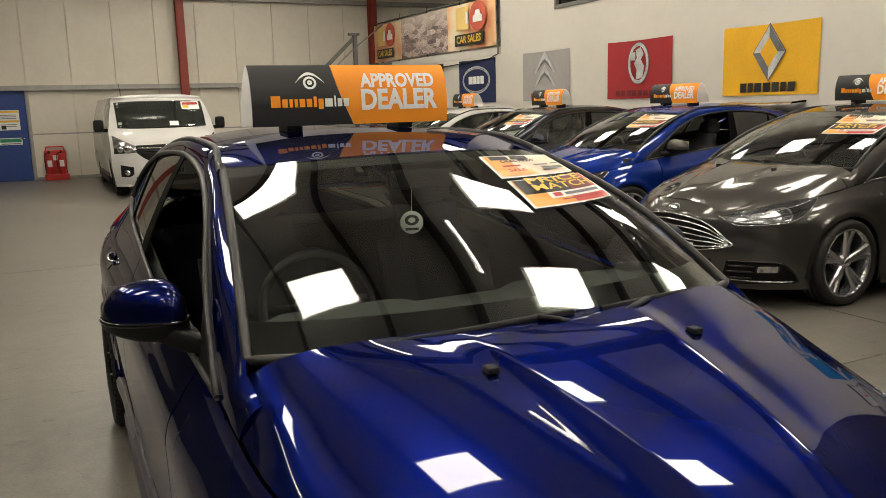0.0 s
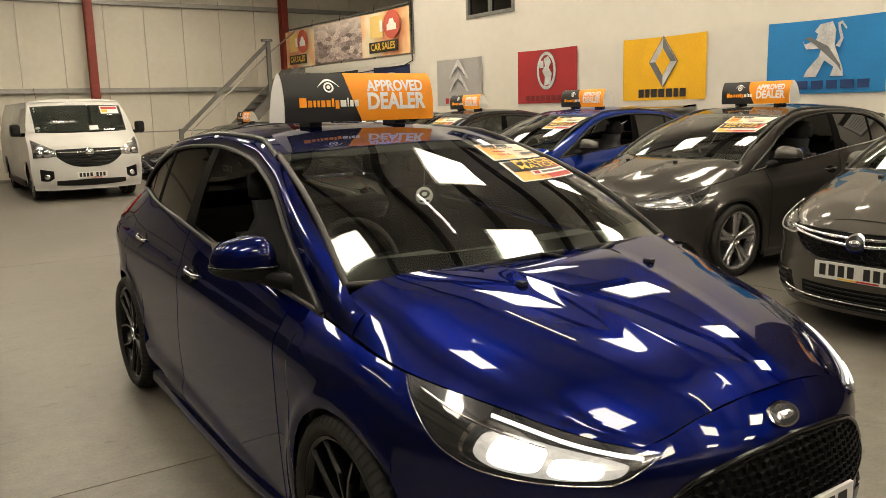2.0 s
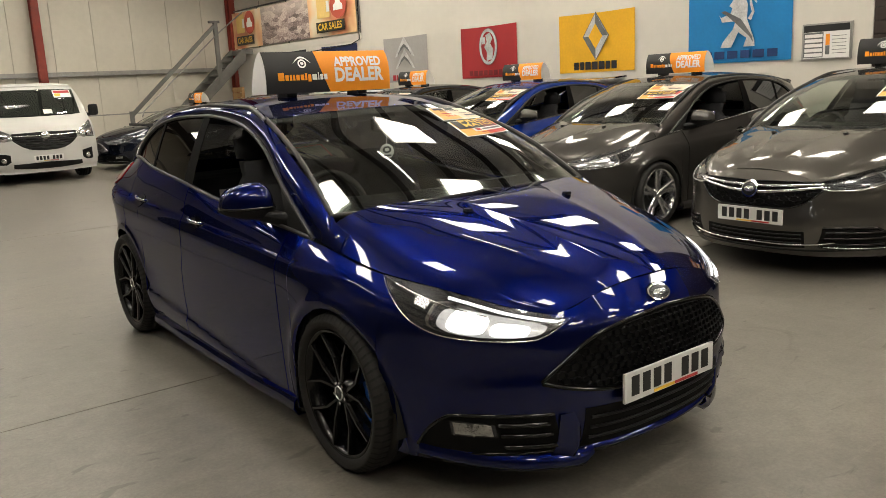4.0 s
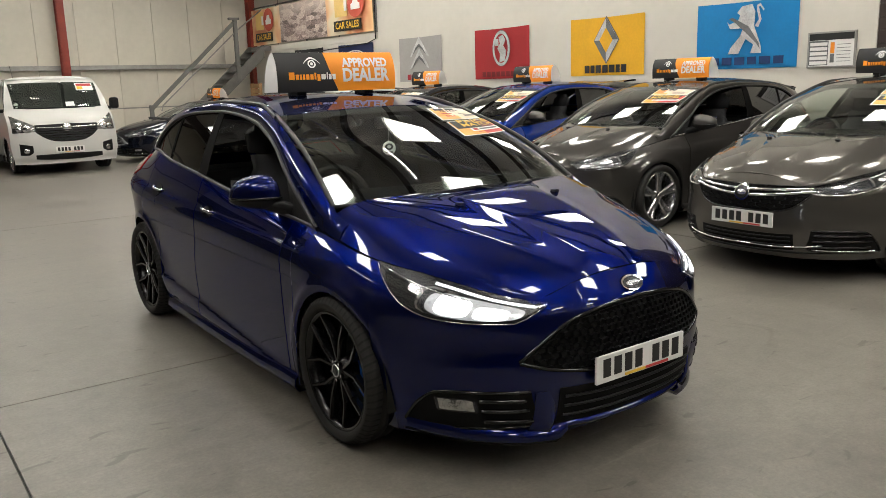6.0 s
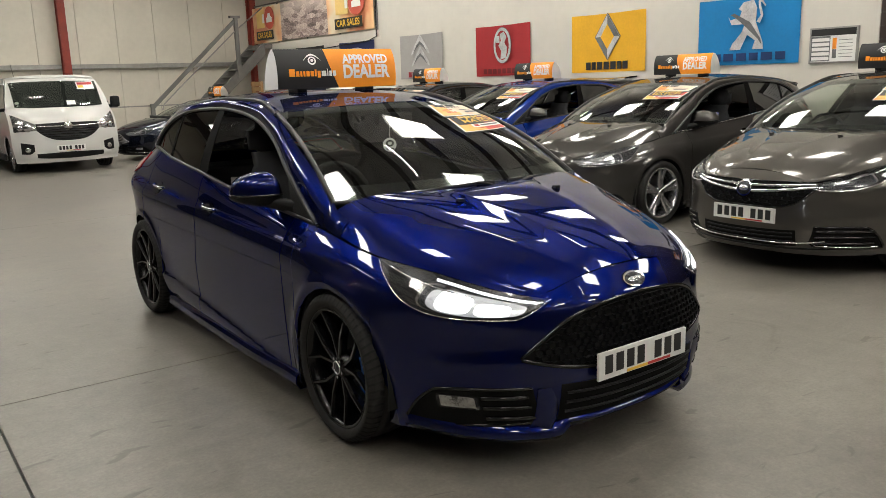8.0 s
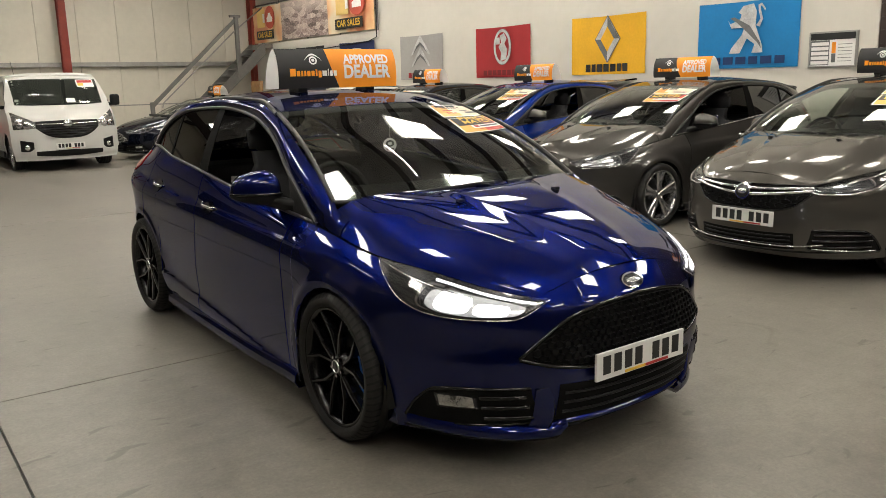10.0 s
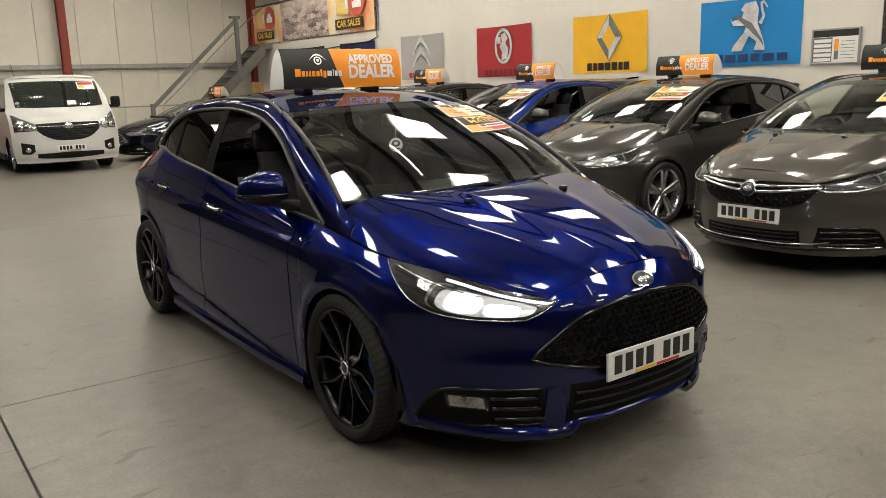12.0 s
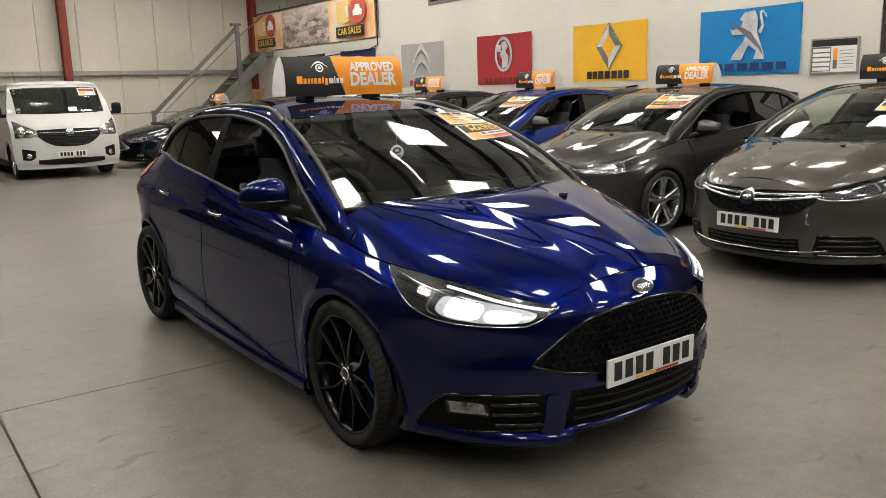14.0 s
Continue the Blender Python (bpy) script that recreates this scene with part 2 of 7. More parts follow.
def thin_card():
    """White card that lets some light through."""
    m = material("thin_white_card", (0.82, 0.81, 0.79), 0.5, vary=0.04, scale=6)
    nt = m.node_tree
    tl = nt.nodes.new("ShaderNodeBsdfTranslucent")
    tl.inputs[0].default_value = (0.85, 0.84, 0.82, 1)
    mx = nt.nodes.new("ShaderNodeMixShader")
    mx.inputs[0].default_value = 0.5
    nt.links.new(nt.nodes["Principled BSDF"].outputs[0], mx.inputs[1])
    nt.links.new(tl.outputs[0], mx.inputs[2])
    nt.links.new(mx.outputs[0], nt.nodes["Material Output"].inputs[0])
    return m


THINCARD = thin_card()
CONCRETE = concrete()


# ---- mesh tools ----
def mesh(name, verts, faces, mat, parent=None, label="", smooth=False):
    me = bpy.data.meshes.new(name)
    me.from_pydata([tuple(v) for v in verts], [], faces)
    me.materials.append(mat)
    me.validate()
    if smooth:
        me.shade_smooth()
    ob = new(name, me)
    if parent:
        ob.parent = parent
    if label:
        tagged(ob, label)
    return ob


def part(name, bm, mat, parent=None, label="", smooth=False):
    bmesh.ops.recalc_face_normals(bm, faces=bm.faces[:])
    me = bpy.data.meshes.new(name)
    bm.to_mesh(me)
    bm.free()
    me.materials.append(mat)
    if smooth:
        me.shade_smooth()
    ob = new(name, me)
    if parent:
        ob.parent = parent
    if label:
        tagged(ob, label)
    return ob


def box(name, lo, hi, mat, parent=None, label="", bevel=0.0):
    bm = bmesh.new()
    bmesh.ops.create_cube(bm, size=1)
    for v in bm.verts:
        v.co = Vector([(a + b) / 2 + c * (b - a) for a, b, c in zip(lo, hi, v.co)])
    if bevel:
        bmesh.ops.bevel(bm, geom=bm.edges[:], offset=bevel, segments=2, affect="EDGES", profile=0.6)
    return part(name, bm, mat, parent, label)


def tube(name, pts, r, mat, parent=None, label="", n=8, closed=False, flat=1.0):
    """A round bar through points."""
    pts = [Vector(p) for p in pts]
    verts, faces, k = [], [], len(pts)
    up = Vector((0.03, 0.02, 1))
    for i, p in enumerate(pts):
        a = pts[(i - 1) % k] if closed or i > 0 else p
        b = pts[(i + 1) % k] if closed or i < k - 1 else p
        d = (b - a).normalized()
        s = d.cross(up)
        s = s.normalized() if s.length > 1e-4 else Vector((1, 0, 0))
        t = s.cross(d)
        for j in range(n):
            g = 2 * math.pi * j / n
            verts.append(p + s * (r * math.cos(g)) + t * (r * flat * math.sin(g)))
    for i in range(k if closed else k - 1):
        for j in range(n):
            a, b = i * n + j, i * n + (j + 1) % n
            c, d = ((i + 1) % k) * n + (j + 1) % n, ((i + 1) % k) * n + j
            faces.append((a, b, c, d))
    if not closed:
        faces.append(tuple(range(n)))
        faces.append(tuple((k - 1) * n + j for j in range(n)))
    return mesh(name, verts, faces, mat, parent, label, smooth=True)


def lathe(name, prof, mat, parent=None, label="", n=40, axis="x", smooth=True):
    """A turned shape: prof is (along, radius)."""
    verts, faces, k = [], [], len(prof)
    for i in range(n):
        g = 2 * math.pi * i / n
        for a, r in prof:
            c, s = r * math.cos(g), r * math.sin(g)
            verts.append((a, c, s) if axis == "x" else (c, s, a) if axis == "z" else (c, a, s))
    for i in range(n):
        for j in range(k - 1):
            a, b = i * k + j, i * k + j + 1
            c, d = ((i + 1) % n) * k + j + 1, ((i + 1) % n) * k + j
            faces.append((a, b, c, d))
    return mesh(name, verts, faces, mat, parent, label, smooth=smooth)


def prism(name, outline, y0, y1, mat, parent=None, label="", axis="y"):
    """An outline (a, b) drawn out between two depths along an axis."""
    def at(a, b, d):
        return (a, d, b) if axis == "y" else (d, a, b) if axis == "x" else (a, b, d)
    n = len(outline)
    verts = [at(a, b, y0) for a, b in outline] + [at(a, b, y1) for a, b in outline]
    faces = [tuple(range(n)), tuple(range(2 * n - 1, n - 1, -1))]
    faces += [(i, (i + 1) % n, n + (i + 1) % n, n + i) for i in range(n)]
    bm = bmesh.new()
    vs = [bm.verts.new(v) for v in verts]
    for f in faces:
        bm.faces.new([vs[i] for i in f])
    return part(name, bm, mat, parent, label)


def ring(cx, cy, rx, ry, n=28, a0=0.0, a1=360.0):
    return [(cx + rx * math.cos(radians(a0 + (a1 - a0) * i / n)), cy + ry * math.sin(radians(a0 + (a1 - a0) * i / n))) for i in range(n if a1 - a0 >= 360 else n + 1)]


def cr(x, pts):
    """Smooth monotone curve through (x, value) knots."""
    if x <= pts[0][0]:
        return pts[0][1]
    if x >= pts[-1][0]:
        return pts[-1][1]
    n = len(pts)
    d = [(pts[i + 1][1] - pts[i][1]) / (pts[i + 1][0] - pts[i][0]) for i in range(n - 1)]
    m = [d[0]] + [0 if d[i - 1] * d[i] <= 0 else 2 * d[i - 1] * d[i] / (d[i - 1] + d[i]) for i in range(1, n - 1)] + [d[-1]]
    for i in range(n - 1):
        if x <= pts[i + 1][0]:
            h = pts[i + 1][0] - pts[i][0]
            t = (x - pts[i][0]) / h
            return pts[i][1] * (1 + 2 * t) * (1 - t) ** 2 + m[i] * h * t * (1 - t) ** 2 + pts[i + 1][1] * t * t * (3 - 2 * t) + m[i + 1] * h * t * t * (t - 1)


def span(a, b, n):
    return [a + (b - a) * i / (n - 1) for i in range(n)]


def lettering(name, text, size, mat, place, parent=None, label="", bold=0.0, width=None, align="CENTER"):
    """Words in the built-in font as a mesh; place maps (x, y) of the flat word to 3D."""
    cu = bpy.data.curves.new(name, "FONT")
    cu.body, cu.size, cu.align_x, cu.align_y, cu.offset = text, size, align, "CENTER", bold
    cu.resolution_u = 3
    tmp = bpy.data.objects.new("tmp", cu)
    scene.collection.objects.link(tmp)
    bpy.context.view_layer.update()
    me = bpy.data.meshes.new_from_object(tmp.evaluated_get(bpy.context.evaluated_depsgraph_get()))
    bpy.data.objects.remove(tmp)
    xs = [v.co.x for v in me.vertices]
    k = width / (max(xs) - min(xs)) if width else 1.0
    if width:
        mid = (max(xs) + min(xs)) / 2
        for v in me.vertices:
            v.co.x = (v.co.x - (mid if align == "CENTER" else 0)) * k
    bm = bmesh.new()
    bm.from_mesh(me)
    bmesh.ops.subdivide_edges(bm, edges=[e for e in bm.edges if e.calc_length() > size * 0.3], cuts=2)
    bmesh.ops.triangulate(bm, faces=bm.faces[:])
    for v in bm.verts:
        v.co = Vector(place(v.co.x, v.co.y))
    bm.to_mesh(me)
    bm.free()
    me.name = name
    me.materials.clear()
    me.materials.append(mat)
    ob = new(name, me)
    if parent:
        ob.parent = parent
    if label:
        tagged(ob, label)
    return ob


# ---- the building ----
WX, BY = 7.42, 18.60      # wall with the flags, far wall
LX, FY, CEIL = -7.5, -11.0, 5.9


def structure(ob, label):
    return tagged(ob, label, kind="structure")


def floor_slabs():
    base = structure(box("floor", (LX - 0.3, FY - 0.3, -0.25), (13.0, BY + 0.3, -0.012), JOINT), "grey power-floated concrete warehouse floor with saw-cut joints")
    xs = [LX - 0.2, -2.056, 3.95, 9.95, 13.0]
    ys = [FY - 0.2, -5.9, 0.115, 6.1, 12.1, BY + 0.1]
    for i in range(4):
        for j in range(5):
            g, h = 0.0055, 0.0035
            box("slab", (xs[i] + g, ys[j] + h, -0.10), (xs[i + 1] - g, ys[j + 1] - h, 0.0), CONCRETE, base, bevel=0.002)


def back_wall():
    """Cream insulated panels between red posts, with a steel rail across."""
    w = structure(box("wall_north", (LX - 0.3, BY + 0.06, -0.2), (13.0, BY + 0.3, CEIL + 0.4), CREAM), "cream insulated cladding wall with vertical joints and red steel posts")
    x = -7.13
    while x < 12.5:
        for z0, z1 in ((0.06, 1.075), (1.09, CEIL + 0.3)):
            box("panel", (x + 0.004, BY, z0), (x + 0.981, BY + 0.07, z1), CREAM, w, bevel=0.006)
        x += 0.985
    box("base_flashing", (LX, BY - 0.03, 0), (13.0, BY + 0.0, 0.07), GALV, w, "folded steel flashing along the floor", bevel=0.004)
    box("seam_strip", (LX, BY - 0.006, 1.066), (13.0, BY + 0.002, 1.098), GALV, w)
    for z in (2.15, 4.30):
        prism("wall_rail", [(BY - 0.15, z - 0.05), (BY - 0.003, z - 0.05), (BY - 0.003, z - 0.038), (BY - 0.138, z - 0.038), (BY - 0.138, z + 0.05), (BY - 0.003, z + 0.05), (BY - 0.003, z + 0.062), (BY - 0.15, z + 0.062)], LX, 12.9, GALV, w, "galvanised steel rail across the wall", axis="x")
    for x in (-2.75, 2.32, 7.40):
        pts = [(-0.09, 0), (0.09, 0), (0.09, 0.014), (0.008, 0.014), (0.008, 0.246), (0.09, 0.246), (0.09, 0.26), (-0.09, 0.26), (-0.09, 0.246), (-0.008, 0.246), (-0.008, 0.014), (-0.09, 0.014)]
        prism("red_post", [(x + a, BY - 0.43 + b) for a, b in pts], 0.0, CEIL, REDSTEEL, w, "red painted steel column", axis="z")


def flag_wall():
    """White plastered block wall with a step in its face and a high window."""
    w = structure(box("wall_east", (WX, 0.55, -0.1), (WX + 0.22, 11.55, 2.52), PLASTER), "white plastered wall with a ledge, hung with flags")
    # window opening at y 8.15..9.65, z 3.17..4.1
    for y0, y1, z0, z1 in ((0.55, 8.17, 2.52, CEIL), (9.63, 11.55, 2.52, CEIL), (8.17, 9.63, 2.52, 3.17), (8.17, 9.63, 4.10, CEIL)):
        box("upper_wall", (WX + 0.035, y0, z0), (WX + 0.22, y1, z1), PLASTER, w)
    box("lower_wall", (WX, 11.55, -0.1), (WX + 0.22, BY - 0.2, 2.50), PLASTER, w)
    box("floor_edge", (WX - 0.01, 11.56, 2.50), (WX + 0.25, BY - 0.2, 2.66), PLASTER, w, bevel=0.01)
    win = structure(new("window_1"), "high grey-framed window in the white wall")
    for y0, y1, z0, z1 in ((8.17, 9.63, 3.17, 3.24), (8.17, 9.63, 4.03, 4.10), (8.17, 8.24, 3.24, 4.03), (9.56, 9.63, 3.24, 4.03), (8.87, 8.93, 3.24, 4.03)):
        box("window_frame", (WX + 0.015, y0, z0), (WX + 0.12, y1, z1), STAIR, win, bevel=0.004)
    for y0 in (8.24, 8.93):
        box("pane", (WX + 0.07, y0, 3.24), (WX + 0.078, y0 + 0.63, 4.03), PRIVACY, win)
    office = structure(box("wall_office", (WX + 1.8, 0.5, -0.1), (WX + 1.9, 11.5, CEIL), PLASTER), "plain white wall of the office behind the window")
    return w, office


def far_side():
    """Dark doorway end of the flag wall, the landing behind the banner, and the plain unseen closing walls."""
    e = structure(box("wall_east_end", (WX + 0.03, FY, 0), (WX + 0.25, 0.55, CEIL), material("dark_brown_shutter", (0.030, 0.018, 0.014), 0.5, vary=0.2, scale=4)), "dark brown roller shutter beside the white wall")
    for i in range(40):
        z = 0.02 + i * 0.15
        box("slat", (WX + 0.005, FY, z), (WX + 0.03, 0.545, z + 0.14), e.data.materials[0], e, bevel=0.004)
    structure(box("landing", (WX + 0.22, 11.55, 2.50), (12.8, BY, 2.64), PLASTER), "landing floor reached by the stairs")
    structure(box("wall_landing", (12.6, 11.0, 2.6), (12.8, BY, CEIL), CREAM), "plain wall behind the landing")
    structure(box("wall_landing_side", (WX + 0.22, 11.35, 2.6), (12.8, 11.5, CEIL), PLASTER), "plain wall beside the landing")
    structure(box("wall_under_landing", (12.6, 11.0, -0.1), (12.8, BY, 2.5), CREAM), "plain wall below the landing")
    # unseen walls, dark low down so that the paintwork reflects darkness
    dark_band = material("dark_reflection_band", (0.035, 0.033, 0.032), 0.6, vary=0.2, scale=2)
    structure(box("wall_west", (LX - 0.2, FY, 4.4), (LX, BY, CEIL + 0.3), CREAM), "unseen cream closing wall above an added dark band")
    structure(box("wall_west_dark", (LX - 0.2, FY, -0.1), (LX + 0.004, BY, 4.4), dark_band), "unseen dark wall band added to darken reflections in the car's side")
    structure(box("wall_south", (LX, FY - 0.2, 3.6), (WX + 0.3, FY, CEIL + 0.3), CREAM), "unseen cream closing wall over an added dark lower part")
    structure(box("wall_south_dark", (LX, FY - 0.2, -0.1), (WX + 0.3, FY + 0.004, 3.6), dark_band), "unseen dark wall part added to darken reflections in the car's nose")


def roof_and_lights():
    c = structure(box("ceiling", (LX - 0.3, FY - 0.3, CEIL + 0.25), (13.0, BY + 0.3, CEIL + 0.35), ROOFSHEET), "pale profiled roof lining with steel purlins")
    bm = bmesh.new()
    def bar(lo, hi):
        r = bmesh.ops.create_cube(bm, size=1)
        for v in r["verts"]:
            v.co = Vector([(a + b) / 2 + k * (b - a) for a, b, k in zip(lo, hi, v.co)])
    x = LX + 0.6
    while x < 12.5:
        bar((x, FY, CEIL + 0.03), (x + 0.07, BY, CEIL + 0.249))
        x += 1.5
    for y in (-8.0, -2.0, 4.0, 10.0, 16.0):
        bar((LX, y, CEIL - 0.32), (12.6, y + 0.18, CEIL + 0.03))
    structure(part("ceiling_purlins", bm, ROOFBEAM), "dark steel purlins and rafters under the roof")


LIGHTS = [(-0.27, -0.05 + 3.06 * k) for k in range(-3, 6)] + [(2.96, -0.40 + 2.35 * k) for k in range(-4, 8)] + [(6.20, 0.40 + 2.35 * k) for k in range(-4, 7)] + [(-3.50, -0.75 + 2.6 * k) for k in range(-3, 6)]
TUBES = [(1.92, y, 0) for y in (-6.5, -3.2, 0.55, 4.3, 8.0, 15.5)] + [(-5.1, y, 0) for y in (2.5, 9.0)] + [(0.95, 12.72, 90)]


def panel_lights():
    first = None
    for x, y in LIGHTS:
        m = pose(x, y, 5.0)
        if first is None:
            t = tagged(new("ceiling_light"), "bright rectangular panel light hung under the roof", "ceiling light", "panel lights under the roof")
            # the tray emits too, added to lift the ceiling above it
            box("light_tray", (-0.46, -0.36, 0.0), (0.46, 0.36, 0.05), GLOWTRAY, t, bevel=0.006)
            box("diffuser", (-0.435, -0.335, -0.006), (0.435, 0.335, 0.004), PANELLIGHT, t)
            for sx in (-0.3, 0.3):
                tube("hanger", [(sx, 0, 0.05), (sx, 0, 1.155)], 0.005, GALV, t, n=5)
            t.matrix_basis = m
            first = t
        else:
            copy_thing(first, m)



def tube_lights():
    first = None
    for x, y, turn in TUBES:
        m = pose(x, y, 5.0, 0, 0, turn)
        if first is None:
            t = tagged(new("tube_light"), "long fluorescent tube light hung under the roof", "ceiling light", "tube lights under the roof")
            box("light_tray", (-0.05, -0.72, 0.02), (0.05, 0.72, 0.07), WHITECARD, t, bevel=0.006)
            tube("tube", [(0, -0.68, 0.0), (0, 0.68, 0.0)], 0.018, TUBELIGHT, t, n=10)
            for sy in (-0.5, 0.5):
                tube("hanger", [(0, sy, 0.07), (0, sy, 1.155)], 0.005, GALV, t, n=5)
            t.matrix_basis = m
            first = t
        else:
            copy_thing(first, m)


floor_slabs()
back_wall()
flag_wall()
far_side()
roof_and_lights()
panel_lights()
tube_lights()


# ---- cars ----
LEDGE = [(1.70, 0.690), (1.80, 0.655), (1.86, 0.632), (1.99, 0.612), (2.06, 0.602), (2.13, 0.588), (2.2, 0.580)]


class Shape:
    """Body surfaces of a hatchback. f runs forward from mid-wheelbase, w outward, z up."""
    ZSH = [(-2.2, 1.04), (-1.4, 1.125), (-1.0, 1.08), (-0.43, 1.035), (0.04, 0.985), (1.06, 0.895), (1.54, 0.820), (1.73, 0.795), (1.86, 0.768), (1.99, 0.731), (2.085, 0.705), (2.137, 0.689), (2.2, 0.665)]
    WSH = [(-2.2, 0.62), (-1.43, 0.715), (-1.0, 0.765), (-0.43, 0.797), (0.04, 0.81), (0.6, 0.81), (1.06, 0.80), (1.6, 0.79)]
    FZ = [(0.15, 2.13), (0.25, 2.195), (0.4, 2.215), (0.55, 2.213), (0.65, 2.203), (0.69, 2.186), (0.735, 2.158), (0.79, 2.118)]
    QZ = [(0.46, 2.8), (0.60, 2.5), (0.69, 2.75)]
    ZC = [(1.0, 1.04), (1.3, 1.01), (1.6, 0.96), (1.9, 0.885), (2.07, 0.82), (2.15, 0.775)]
    KH = [(1.06, 13.0), (1.25, 8.5), (1.5, 4.2), (2.0, 2.2)]
    ZR = [(-1.75, 1.375), (-1.6, 1.40), (-1.1, 1.462), (-0.6, 1.482), (-0.2, 1.475), (0.2, 1.443), (0.46, 1.405)]
    EDGE_W = [(-1.7, 0.50), (-1.1, 0.535), (-0.5, 0.548), (0.0, 0.562), (0.25, 0.598), (0.65, 0.668), (1.12, 0.742), (1.16, 0.752)]
    EDGE_Z = [(-1.7, 1.315), (-1.1, 1.405), (-0.5, 1.440), (0.0, 1.428), (0.25, 1.376), (0.65, 1.215), (1.12, 1.000), (1.16, 0.975)]
    DLO_T = [(-1.445, 1.135), (-1.41, 1.195), (-1.335, 1.262), (-1.19, 1.333), (-1.01, 1.370), (-0.74, 1.387), (-0.50, 1.392), (-0.22, 1.378), (0.06, 1.344), (0.31, 1.277), (0.47, 1.213), (0.63, 1.127), (0.85, 1.013), (1.055, 0.902)]
    WMAX, REAR, F1, F0 = 0.905, 0.86, 1.30, 1.324

    def __init__(self, sf=1.0, sw=1.0, sz=1.0, rear=0.86):
        self.sf, self.sw, self.sz, self.REAR = sf, sw, sz, rear
        self.END = -1.2 - rear + 0.005

    def P(self, f, w, z, side=-1):
        return Vector((side * w * self.sw, -f * self.sf, z * self.sz))

    def zsh(self, f):
        return cr(f, self.ZSH)

    def wside(self, f, z):
        zs, ws = cr(f, self.ZSH), cr(f, self.WSH)
        zm = min(0.60, zs - 0.13)
        if z >= zm:
            t = min(1, max(0, (zs - z) / (zs - zm)))
            k = 2.2 + 2.0 * min(1, max(0, (-0.4 - f) / 1.0))
            w = ws + (self.WMAX - ws) * (1 - (1 - t) ** k)
        else:
            w = self.WMAX - 0.06 * ((zm - z) / 0.45) ** 2.5
        # doors: tucked shoulder, crisp line through the handles, upright flank, swept line above the sill
        k = min(1, max(0, (1.48 - f) / 0.55)) * min(1, max(0, (f + 2.05) / 0.5))
        if k > 0:
            k = k * k * (3 - 2 * k)
            zh = 0.862 - 0.045 * f
            zk = zh - 0.095
            zt = 0.285 - 0.095 * f
            wh, wk, wt = ws + 0.66 * (self.WMAX - ws), self.WMAX - 0.001, self.WMAX - 0.022
            if z > zh:
                t = (zs - z) / max(0.02, zs - zh)
                v = ws + (wh - ws) * (1.36 * t - 0.36 * t * t)
            elif z > zk:
                t = (zh - z) / (zh - zk)
                v = wh + 0.006 * min(1, t * 8) + (wk - wh - 0.006) * (1 - (1 - t) ** 2)
            elif z > zt:
                t = (zk - z) / (zk - zt)
                v = wk + (wt - wk) * (0.35 * t + 0.65 * t ** 2.5)
            else:
                t = min(1.6, (zt - z) / 0.16)
                v = wt + 0.016 * min(1, t * 4) - 0.030 * t * t
            w += (v - w) * k
        # rear shoulder that carries the lamps
        w += 0.055 * math.exp(-((z - 0.965) / 0.10) ** 2) * math.exp(-((f + 1.72) / 0.20) ** 2)
        # flared lips round the wheels
        for f0 in (self.F0, -self.F0):
            d = math.hypot(f - f0, z - 0.325)
            w += 0.010 * math.exp(-((d - 0.375) / 0.03) ** 2)
        if f > 1.70:
            zf = cr(f, LEDGE)
            w += 0.010 * min(1, (f - 1.70) / 0.2) * (math.exp(-(z - zf) / 0.05) if z > zf else math.exp(-(zf - z) / 0.022)) - 0.010 * min(1, (f - 1.70) / 0.2) * math.exp(-((z - 0.50) / 0.07) ** 2)
        if f > self.F1:
            F, q = cr(z, self.FZ), cr(z, self.QZ)
            r = min(0.99999, (f - self.F1) / (F - self.F1))
            w *= (1 - r * r) ** (1 / q)
        if f < -1.2:
            r = min(0.99999, (-1.2 - f) / self.REAR)
            w *= (1 - r ** 2.6) ** (1 / 3)
        return w

    def gside(self, f, z):
        zs, ws = cr(f, self.ZSH), cr(f, self.WSH)
        t = (z - zs) / (1.395 - zs)
        return ws + (0.59 - ws) * (0.8 * t + 0.2 * t * t)

    def nosef(self, w, z):
        lo, hi = self.F1, cr(z, self.FZ)
        for _ in range(30):
            m = (lo + hi) / 2
            if self.wside(m, z) > abs(w):
                lo = m
            else:
                hi = m
        return lo + self.lip(w, z)

    def lip(self, w, z):
        """The sloping brow above the grille stands forward of the bumper."""
        k = min(1, max(0, (0.775 - z) / 0.095)) * min(1, max(0, (z - 0.48) / 0.14))
        return 0.016 * k * max(0.0, 1 - (w / 0.43) ** 2) ** 1.2

    def hood(self, f, w):
        zs = self.zsh(f)
        we, zc = self.wside(f, zs), cr(f, self.ZC)
        return zc - (zc - zs) * min(1.2, abs(w) / we) ** cr(f, self.KH)


